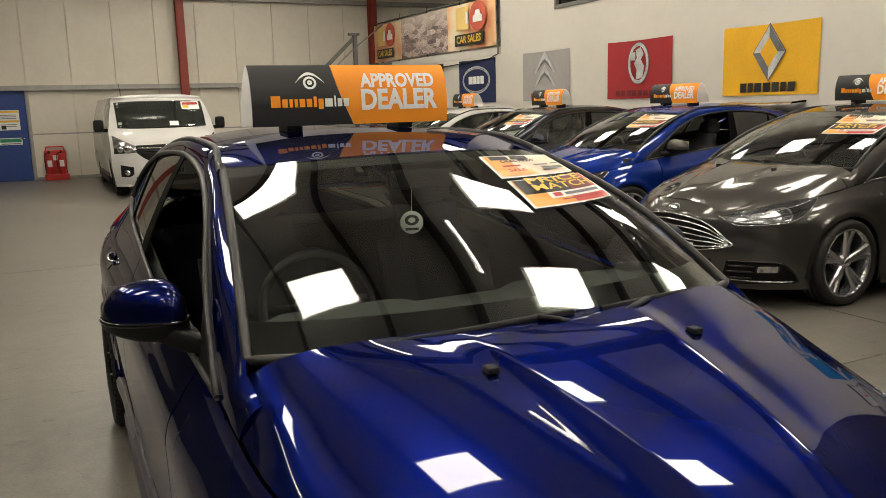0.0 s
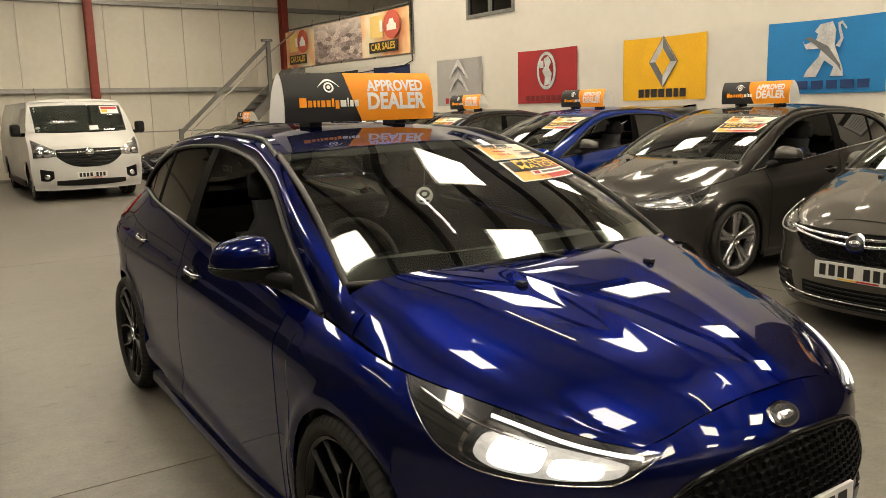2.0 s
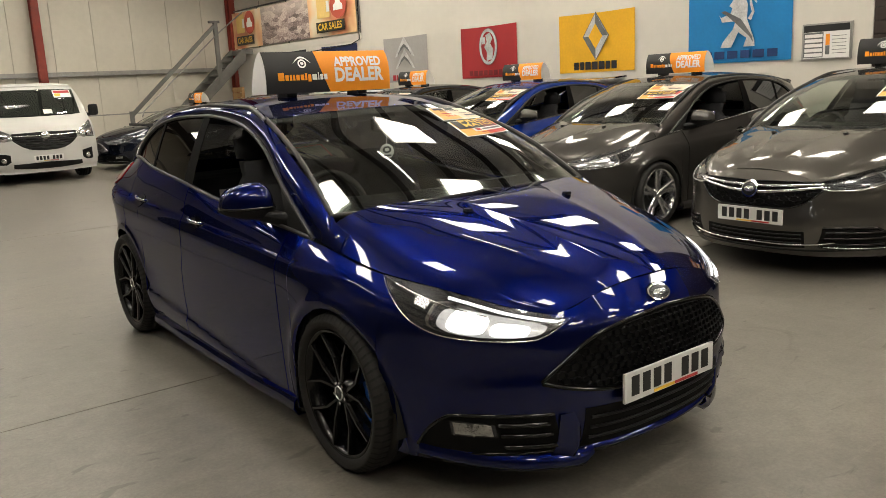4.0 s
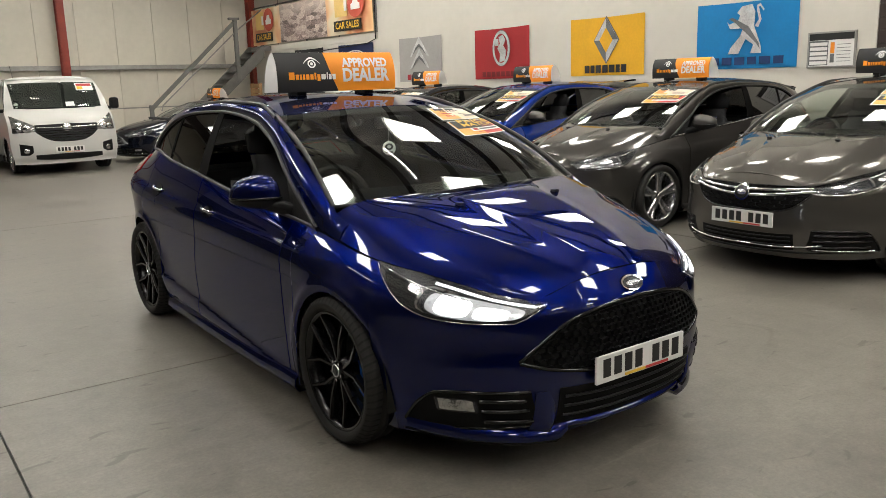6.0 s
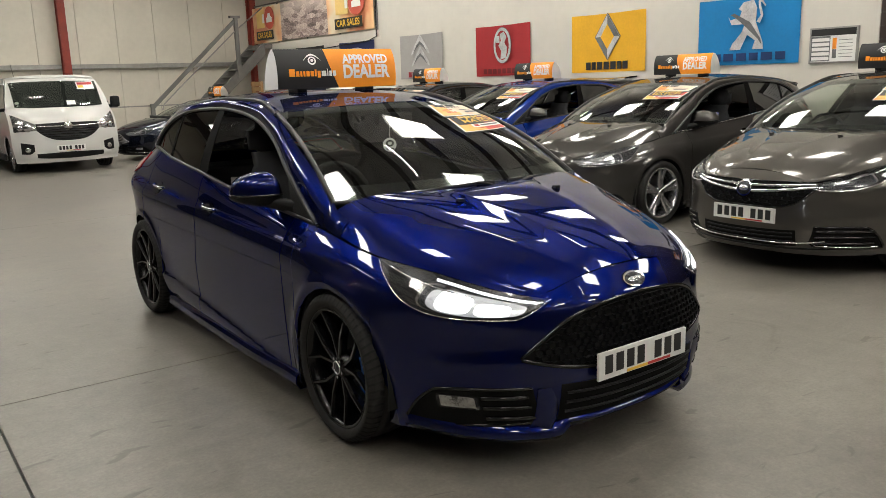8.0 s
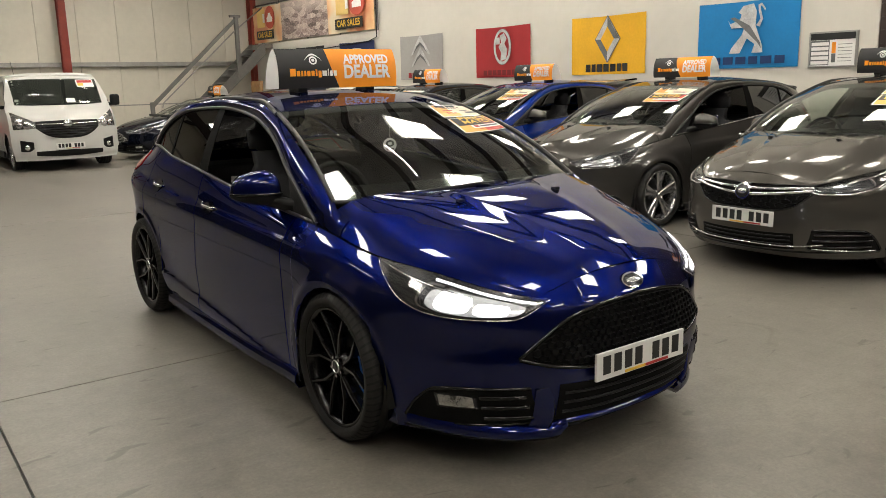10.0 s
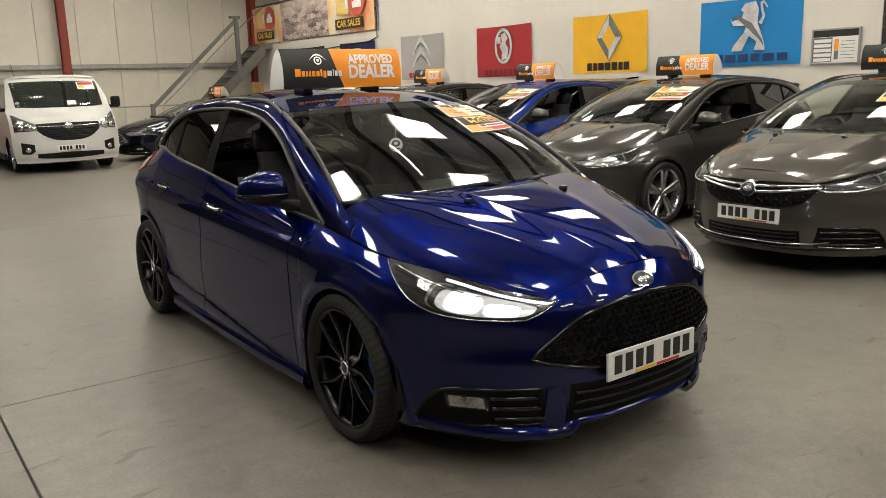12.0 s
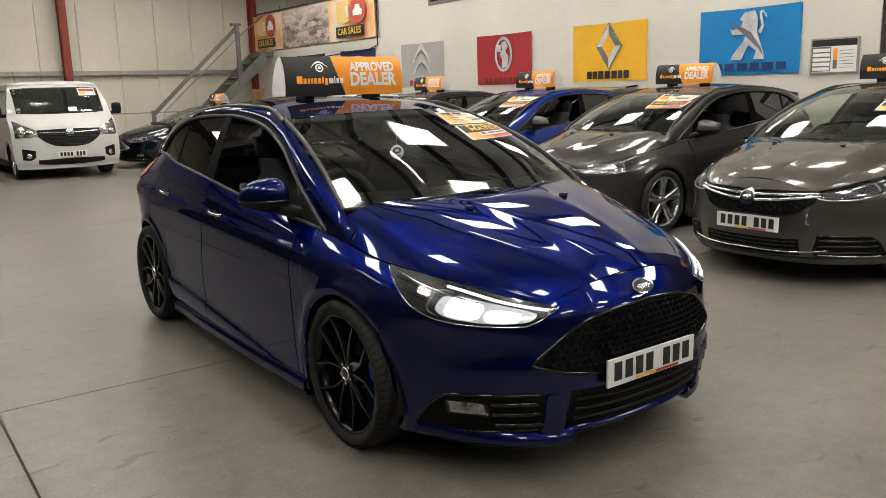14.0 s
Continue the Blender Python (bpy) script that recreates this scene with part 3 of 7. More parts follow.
def sheet(name, grid, mat, parent, thick=0.012, label="", centre=(0, 0, 0.7), lift=0.0):
    """A panel from rows of points, with its edges turned in."""
    g = np.array([[tuple(p) for p in row] for row in grid], float)
    n, m = g.shape[:2]
    du, dv = np.gradient(g, axis=0), np.gradient(g, axis=1)
    nor = np.cross(du, dv)
    nor /= np.linalg.norm(nor, axis=2, keepdims=True) + 1e-9
    flip = ((g - np.array(centre)) * nor).sum() < 0
    if flip:
        nor = -nor
    g = g + nor * lift
    verts = [tuple(p) for p in g.reshape(-1, 3)]
    faces = []
    for i in range(n - 1):
        for j in range(m - 1):
            q = (i * m + j, (i + 1) * m + j, (i + 1) * m + j + 1, i * m + j + 1)
            faces.append(q[::-1] if flip else q)
    if thick:
        loop = [(i, 0) for i in range(n)] + [(n - 1, j) for j in range(1, m)] + [(i, m - 1) for i in range(n - 2, -1, -1)] + [(0, j) for j in range(m - 2, 0, -1)]
        b = len(verts)
        k = len(loop)
        for i, j in loop:
            verts.append(tuple(g[i, j]))
        for i, j in loop:
            verts.append(tuple(g[i, j] - nor[i, j] * thick))
        for a in range(k):
            q = (b + a, b + (a + 1) % k, b + k + (a + 1) % k, b + k + a)
            faces.append(q if flip else q[::-1])
    return mesh(name, verts, faces, mat, parent, label, smooth=True)


def strip(s, side, fs, low, top, rows, rule, bend=None):
    """Rows of points on a body surface between two heights at each station."""
    out = []
    for f in fs:
        row = []
        for v in span(0, 1, rows):
            z = low(f) + (top(f) - low(f)) * v
            g = f + (bend(f, z) if bend else 0)
            row.append(s.P(g, rule(g, z), z, side))
        out.append(row)
    return out


def door_bend(f, z):
    """The shut line between the doors bows forward at mid height."""
    return 0.075 * math.exp(-((z - 0.78) / 0.20) ** 2) * max(0.0, 1 - abs(f + 0.333) / 0.42)


def arch(f, f0, r, sill):
    d = abs(f - f0)
    return 0.325 + math.sqrt(r * r - d * d) if d < r - 1e-6 else sill


def arch_stations(f0, r, lo, hi, n=18):
    """Stations that crowd towards both ends of a wheel arch, within a range."""
    fs = [f0 + r * math.cos(math.pi * i / n) for i in range(n + 1)]
    fs = [f for f in fs if lo + 0.004 < f < hi - 0.004]
    if lo < f0 - r < hi:
        fs += [f0 - r - 0.001, f0 - r + 0.0006] + span(lo, f0 - r - 0.03, 5)
    else:
        fs.append(lo)
    if lo < f0 + r < hi:
        fs += [f0 + r + 0.001, f0 + r - 0.0006] + span(f0 + r + 0.03, hi, 5)
    else:
        fs.append(hi)
    return sorted(set(round(f, 5) for f in fs))


def wheel(style, parent, x, y, side, R=0.325, label=""):
    """Tyre with grooved tread, spoked rim, brake disc; outer face towards side."""
    w = new("wheel")
    w.parent = parent
    w.matrix_basis = Matrix.Translation((x, y, R)) @ (Matrix.Rotation(math.pi, 4, "Z") if side < 0 else Matrix.Identity(4))
    rr = R * (0.795 if style != "silver" else 0.78)
    tw = 0.115
    # tyre profile, outer face at +x
    prof = [(-tw * 0.75, rr), (-tw, rr + 0.03), (-tw * 0.98, R - 0.025), (-tw * 0.82, R - 0.006)]
    for gx in (-0.05, 0.0, 0.05):
        prof += [(gx - 0.008, R), (gx - 0.006, R - 0.008), (gx + 0.006, R - 0.008), (gx + 0.008, R)]
    prof += [(tw * 0.82, R - 0.006), (tw * 0.98, R - 0.025), (tw, rr + 0.035), (tw * 0.94, rr + 0.012), (tw * 0.86, rr + 0.004), (tw * 0.80, rr - 0.004)]
    ty = lathe("tyre", prof, RUBBER, w, n=64)
    vs, fs = [], []
    for k in range(64):  # dark strips on the shoulder, painted shade of cross grooves
        g = 2 * math.pi * (k + 0.3) / 64
        for j, (a, r) in enumerate(((tw * 0.985, R - 0.026), (tw * 0.82, R - 0.0055), (tw * 0.50, R + 0.0006))):
            for dg in (0, 0.028):
                vs.append(((a + 0.0022), (r + 0.0016) * math.cos(g + dg + 0.02 * j), (r + 0.0016) * math.sin(g + dg + 0.02 * j)))
        b = 6 * k
        fs += [(b, b + 1, b + 3, b + 2), (b + 2, b + 3, b + 5, b + 4)]
    if style == "black":
        tagged(mesh("groove_shade", vs, fs, DARK, ty), kind="stuff")
    alloy = {"black": BLACKALLOY, "silver": ALLOY, "dark": BLACKALLOY, "van": ALLOY}[style]
    rim = lathe("rim", [(tw * 0.82, rr + 0.006), (tw * 0.88, rr + 0.002), (tw * 0.86, rr - 0.010), (tw * 0.60, rr - 0.018), (tw * 0.2, rr - 0.030), (-tw * 0.7, rr - 0.035), (-tw * 0.72, rr)], alloy, w, n=56)
    lathe("brake_disc", [(-0.030, 0.06), (-0.030, R * 0.52), (-0.010, R * 0.52), (-0.010, 0.06)], STEELDISC, w, n=40)
    lathe("inner_drum", [(-0.075, 0.0), (-0.075, rr - 0.032)], DARK, w, n=32)
    n = 5
    for k in range(n):
        for off in ((-0.17, 0.17) if style in ("black", "dark") else (-0.14, 0.14)):
            g0 = 2 * math.pi * k / n + 0.3 + off * 0.55
            g1 = 2 * math.pi * k / n + 0.3 + off * (2.3 if style in ("black", "dark") else 1.15)
            h0, h1 = (0.011, 0.0075) if style in ("black", "dark") else (0.025, 0.021)
            vs = []
            for t in (0.0, 0.5, 1.0):
                r = 0.045 + (rr - 0.014 - 0.045) * t
                g = g0 + (g1 - g0) * t
                hw = h0 + (h1 - h0) * t
                xo = 0.082 + 0.020 * t ** 1.5
                c, s_ = math.cos(g), math.sin(g)
                for dx, hh in ((0, -hw * 0.55), (0, hw * 0.55), (-0.012, hw), (-0.035, hw), (-0.035, -hw), (-0.012, -hw)):
                    vs.append((xo + dx, r * c - hh * s_, r * s_ + hh * c))
            fs = []
            for t in range(2):
                for j in range(6):
                    fs.append((t * 6 + j, t * 6 + (j + 1) % 6, (t + 1) * 6 + (j + 1) % 6, (t + 1) * 6 + j))
            fs += [(0, 1, 2, 3, 4, 5), (12, 13, 14, 15, 16, 17)]
            bm = bmesh.new()
            bv = [bm.verts.new(v) for v in vs]
            for f in fs:
                bm.faces.new([bv[i] for i in f])
            part("spoke", bm, alloy, w)
    lathe("hub", [(0.090, 0.0), (0.090, 0.022), (0.086, 0.032), (0.069, 0.062), (-0.02, 0.07)], alloy, w, n=28)
    lathe("centre_cap", [(0.0925, 0.0), (0.0925, 0.020), (0.090, 0.024)], CHROME if style == "silver" else LAMPIN, w, n=20)
    lathe("cap_ring", [(0.0905, 0.024), (0.0945, 0.025), (0.0945, 0.029), (0.0885, 0.030)], CHROME, w, n=24)
    for k in range(5):
        g = 2 * math.pi * (k + 0.5) / 5 + 0.3
        nut = lathe("wheel_nut", [(0.090, 0.0), (0.090, 0.007), (0.07, 0.009)], CHROME, w, n=6, smooth=False)
        nut.location = (0, 0.042 * math.cos(g), 0.042 * math.sin(g))
    return w


def brake_caliper(parent, x, y, side, mat):
    pts = ring(0, 0, 0.212, 0.212, 8, -30, 30) + ring(0, 0, 0.13, 0.13, 8, 30, -30)[:]
    pts = [(y + a * -1, 0.325 + b) for a, b in pts]
    prism("brake_caliper", pts, x + side * 0.012, x + side * 0.075, mat, parent, "blue brake caliper behind the spokes", axis="x")


def number_plate(parent, s, fc, z0, z1, tilt=0.0):
    pl = box("number_plate", (-0.26, -fc - 0.012, z0), (0.26, -fc, z1), PLATEW, parent, "white front number plate with dark bars", bevel=0.003)
    h = z1 - z0
    xs = [-0.225, -0.163, -0.102, -0.041, 0.062, 0.123, 0.184]
    for x in xs:
        box("plate_bar", (x, -fc - 0.0135, z0 + h * 0.20), (x + 0.042, -fc - 0.011, z0 + h * 0.86), INK, pl)
    box("plate_strip", (-0.10, -fc - 0.0137, z0 + 0.004), (0.02, -fc - 0.011, z0 + 0.015), YELINK, pl)
    box("plate_strip", (0.02, -fc - 0.0137, z0 + 0.004), (0.16, -fc - 0.011, z0 + 0.015), REDINK, pl)
    return pl


def hexmesh(name, s, top, low, half, cell, fside, mat, parent, lift=0.004, bar=0.09, squash=0.75):
    """Honeycomb bars over an opening in the nose, following its curve."""
    vs, fs = [], []
    row, z = 0, min(low(x) for x in span(-half, half, 21))
    zmax = max(top(x) for x in span(-half, half, 21))
    dx, dz = cell, cell * squash
    while z < zmax:
        x = -half + (dx / 2 if row % 2 else 0)
        while x < half:
            if low(x) - 0.004 < z < top(x) + 0.004:
                b = len(vs)
                for rad, dep in ((0.58, 0.0), (0.58 - bar, 0.006), (0.58 - bar * 1.3, -0.012)):
                    for k in range(6):
                        g = math.pi / 6 + k * math.pi / 3
                        px, pz = x + rad * dx * math.cos(g), z + rad * dz * 1.15 * math.sin(g)
                        pz = min(max(pz, low(px)), top(px))
                        px = min(max(px, -half), half)
                        vs.append(tuple(s.P(fside(px, pz) + lift + dep, px, pz, 1)))
                for k in range(6):
                    for r in (0, 6):
                        fs.append((b + r + k, b + r + (k + 1) % 6, b + r + 6 + (k + 1) % 6, b + r + 6 + k))
            x += dx
        z += dz
        row += 1
    return mesh(name, vs, fs, mat, parent, "black honeycomb grille")


def front_patch(name, s, top, low, half, mat, parent, lift, nx=41, nz=7, thick=0.02, label="", x0=None):
    xs = span(-half if x0 is None else x0, half, nx)
    grid = [[s.P(s.nosef(x, low(x) + (top(x) - low(x)) * v), x, low(x) + (top(x) - low(x)) * v, 1) for v in span(0, 1, nz)] for x in xs]
    return sheet(name, grid, mat, parent, thick, label, lift=lift)


def rim_line(name, s, pts, r, mat, parent, lift=0.004, label="", closed=False):
    return tube(name, [s.P(s.nosef(x, z) + lift, x, z, 1) for x, z in pts], r, mat, parent, label, n=6, closed=closed)


def headlamp(s, side, parent, lit, zlow, dark=False, f0=1.535, f1=2.120, n=31):
    """Clear lens over a dark housing with projector and light strip, on the nose corner."""
    top = s.zsh
    low = lambda f: min(cr(f, zlow), top(f) - 0.0015)
    fs = span(f0, f1, n)
    lamp = sheet("headlamp", strip(s, side, fs, low, lambda f: top(f) - 0.001, 9, s.wside), CLEAR, parent, 0.0, "clear headlamp lens, lit" if lit else "clear headlamp lens", lift=0.006)
    sheet("housing", strip(s, side, fs, low, lambda f: top(f) - 0.001, 7, s.wside), GLOSSBLACK if dark else LAMPIN, lamp, 0.02, lift=0.0015)
    # bezel along the lower edge, bright bowl inside, light strip along the top
    lo = [s.P(f, s.wside(f, low(f)) + 0.007, low(f), side) for f in fs]
    tube("bezel", lo, 0.0070 if dark else 0.0024, CHROME, lamp, n=6)
    fb = span(1.79, 2.11, 15)
    sheet("reflector", strip(s, side, fb, lambda f: low(f) + 0.012, lambda f: low(f) + 0.012 + (top(f) - low(f) - 0.016) * 0.74, 7, s.wside), LAMPIN if dark else LAMPCLEAR, lamp, 0.004, lift=0.003)
    sheet("inner_panel", strip(s, side, span(1.60, 1.78, 9), lambda f: low(f) + 0.008, lambda f: low(f) + (top(f) - low(f)) * 0.62, 5, s.wside), BLACK, lamp, 0.004, lift=0.003)
    tube("chrome_line", [s.P(f, s.wside(f, low(f) + (top(f) - low(f)) * 0.70) + 0.006, low(f) + (top(f) - low(f)) * 0.70, side) for f in span(1.60, 1.95, 15)], 0.004, CHROME, lamp, n=6)
    if lit:
        fsx = [f for f in fs if 1.80 < f < 2.108]
        tube("light_strip", [s.P(f, s.wside(f, top(f) - 0.014) + 0.004, top(f) - 0.014, side) for f in fsx], 0.0055, DRL, lamp, "lit daytime light strip", n=6)
    def bowl(name, fa, fb2, za, zb, mat_, lift, label=""):
        """A rounded patch inside the lamp, between shares of its height."""
        g = []
        fm, fr2 = (fa + fb2) / 2, (fb2 - fa) / 2
        for a in span(0, 2 * math.pi, 33):
            row = []
            for q in span(0.03, 1.0, 4):
                ca, sa = math.cos(a), math.sin(a)
                f = fm + fr2 * q * math.copysign(abs(ca) ** 0.6, ca)
                h = (za + zb) / 2 + (zb - za) / 2 * q * math.copysign(abs(sa) ** 0.6, sa)
                z = low(f) + (top(f) - low(f)) * h
                row.append(s.P(f, s.wside(f, z), z, side))
            g.append(row)
        return sheet(name, g, mat_, lamp, 0, label, lift=lift)
    on = LAMPON if lit else LAMPIN if dark else LAMPCLEAR
    if lit:
        bowl("lit_bowl", 1.815, 2.090, 0.10, 0.74, LAMPGLOW, 0.0041, "glowing lamp bowl")
    bowl("lamp_ring", 1.775, 1.925, 0.08, 0.80, CHROME, 0.0032)
    bowl("lamp_bowl", 1.788, 1.872, 0.12, 0.74, LAMPIN, 0.0037)
    bowl("projector", 1.850, 1.962, 0.16, 0.70, on, 0.0045, "lit projector" if lit else "")
    bowl("projector", 1.975, 2.060, 0.16, 0.58, on, 0.0047, "lit projector" if lit else "")
    return lamp


def mirror(s, side, parent, mat, cap=None):
    """Door mirror: painted cap, black foot, mirror glass."""
    base = new("door_mirror")
    base.parent = parent
    cx, cf, zb, hl = 0.905, 0.640, 1.010, 0.104
    nv = 22

    def out(t):
        return (1 - abs(t) ** 3.2) ** 0.45

    def dome(a, t, grow=0.0):
        # a from the front edge over the crown to the glass, t from door to tip
        r = out(t)
        c, sn = math.cos(a), math.sin(a)
        f = cf + ((0.088 if c > 0 else 0.050) + grow) * math.copysign(abs(c) ** 0.75, c) * r - 0.045 * t
        z = zb + (0.104 - 0.016 * t + grow) * sn ** 0.75 * r * (1 - 0.10 * max(0, t))
        return s.P(f, cx + (hl + grow) * t, z, side)

    def under(h, t):
        # shallow black tray below the cap
        r = out(t)
        k = math.sin(math.pi * min(1, h) / 2)
        g = 1.05 - 0.35 * h * h
        return r, k, g
    ts = [math.copysign(1 - (1 - abs(q)) ** 1.8, q) * 0.999 for q in span(-1, 1, nv)]
    c = s.P(cf, cx, zb, side)
    sheet("mirror_cap", [[dome(math.pi * i / 14, t) for t in ts] for i in range(15)], cap or mat, base, 0.004, "painted mirror cap", centre=c)
    tray = []
    for i in range(13):
        # front lip, floor, back lip
        q = -1 + 2 * i / 12
        row = []
        for t in ts:
            r, _, _ = under(0, t)
            f = cf + (0.019 + 0.075 * -q) * r - 0.045 * t
            z = zb + 0.004 - 0.058 * (1 - abs(q) ** 8) * (0.35 + 0.65 * r) * (1 - 0.35 * max(0, t))
            row.append(s.P(f + (0.006 if q < -0.9 else 0), cx + hl * 1.035 * t, z, side))
        tray.append(row)
    sheet("mirror_body", tray, BLACK, base, 0.004, centre=s.P(cf, cx, zb + 0.3, side))
    lip = [s.P(cf + 0.094 * out(t) - 0.045 * t, cx + hl * 1.02 * t, zb, side) for t in ts]
    tube("mirror_lip", lip, 0.0065, GLOSSBLACK, base, n=6)
    g = [[s.P(cf - 0.046 - 0.045 * a / hl, cx + a, zb + b, side) for b in span(-0.012, 0.082, 4)] for a in span(-0.088, 0.080, 5)]
    sheet("mirror_glass", g, CHROME, base, 0.003, centre=c)
    rows = []
    for t in span(0, 1, 7):
        w, f = 0.785 + (0.885 - 0.785) * t, 0.745 - 0.075 * t
        z, hz, hf = 0.950 + 0.030 * t, 0.036 - 0.008 * t, 0.066 - 0.016 * t
        rows.append([s.P(f + hf * math.copysign(abs(math.cos(a)) ** 0.6, math.cos(a)), w, z + hz * math.copysign(abs(math.sin(a)) ** 0.6, math.sin(a)), side) for a in span(0, 2 * math.pi, 15)])
    sheet("mirror_foot", rows, BLACK, base, 0, centre=s.P(0.70, 0.83, 0.97, side))
    return base


def seat(s, side, parent):
    st = new("seat")
    st.parent = parent
    st.scale = (1, 1, s.sz)
    x = side * 0.37
    def blob(name, c, r, mat):
        bm = bmesh.new()
        bmesh.ops.create_cube(bm, size=1)
        bmesh.ops.bevel(bm, geom=bm.edges[:], offset=0.22, segments=3, affect="EDGES")
        for v in bm.verts:
            v.co = Vector((c[0] + v.co.x * r[0], c[1] + v.co.y * r[1] + (v.co.z * r[2]) * r[3], c[2] + v.co.z * r[2]))
        return part(name, bm, mat, st, smooth=True)
    blob("seat_cushion", (x, -0.22, 0.50), (0.50, 0.54, 0.17, 0.0), FABRIC)
    blob("backrest", (x, 0.16, 0.82), (0.48, 0.15, 0.62, 0.38), FABRIC)
    blob("headrest", (x, 0.33, 1.20), (0.27, 0.10, 0.20, 0.15), FABRIC)


def screen_point(s, u, v):
    """A point of the windscreen: u from scuttle to header, v across."""
    fb = 1.258 - 0.0967 * v ** 2 - 0.0449 * v ** 4 - 0.0084 * v ** 14
    ft = 0.466 - 0.1247 * v ** 2 - 0.0761 * v ** 4 - 0.0092 * v ** 14
    w = abs(v) * (0.738 + (0.592 - 0.738) * u)
    z = 0.996 - 0.006 * v * v + (0.408 - 0.024 * v * v) * u + (0.0287 + 0.0211 * v * v) * math.sin(math.pi * u) + 0.0044 * math.sin(2 * math.pi * u)
    return s.P(fb + (ft - fb) * u, w, z, 1 if v > 0 else -1)


def cabin(s, root):
    """Dark interior: tub, dash, steering wheel, seats, mirror."""
    box("cabin_floor", (-0.74, -1.25, 0.22), (0.74, 1.75, 0.30), TRIM, root)
    box("bulkhead", (-0.74, -1.22, 0.30), (0.74, -1.10, 0.93), TRIM, root)
    box("parcel_shelf", (-0.62, 1.05, 0.88), (0.62, 1.75, 0.92), TRIM, root)
    box("rear_seat", (-0.64, 0.75, 0.32), (0.64, 1.15, 1.02), FABRIC, root, bevel=0.06)
    for d in (-1, 1):
        sheet("door_card", [[s.P(f, s.wside(f, z) - 0.05, z, d) for z in span(0.30, s.zsh(f) - 0.01, 5)] for f in span(-1.25, 1.0, 9)], TRIM, root, 0.01)
    prof = [(1.15, 0.945), (1.02, 0.985), (0.82, 0.992), (0.70, 0.965), (0.64, 0.90), (0.62, 0.70), (0.70, 0.45)]
    grid = [[s.P(f, abs(x), z + (0.018 if abs(abs(x) - 0.37) < 0.2 and 0.6 < f < 0.9 else 0), 1 if x > 0 else -1) for f, z in prof] for x in span(-0.655, 0.655, 25)]
    sheet("dashboard", grid, TRIM, root, 0.03, "dark grey moulded dashboard")
    sw = new("steering_wheel")
    sw.parent = root
    sw.matrix_basis = pose(-0.37, -0.50, 0.93, 68, 0, 0)
    tube("wheel_rim", [(0.18 * math.cos(a), 0.18 * math.sin(a), 0) for a in span(0, 2 * math.pi, 33)[:-1]], 0.015, BLACK, sw, n=8, closed=True)
    lathe("wheel_hub", [(0.02, 0.0), (0.018, 0.06), (-0.03, 0.075)], BLACK, sw, n=20, axis="z")
    for a in (0.1, math.pi - 0.1, -math.pi / 2):
        tube("wheel_spoke", [(0.05 * math.cos(a), 0.05 * math.sin(a), 0), (0.175 * math.cos(a), 0.175 * math.sin(a), 0)], 0.017, BLACK, sw, n=6, flat=0.4)
    for d in (-1, 1):
        seat(s, d, root)
    box("interior_mirror", (-0.115, -0.50, 1.285 * s.sz), (0.115, -0.465, 1.35 * s.sz), BLACK, root, bevel=0.012)


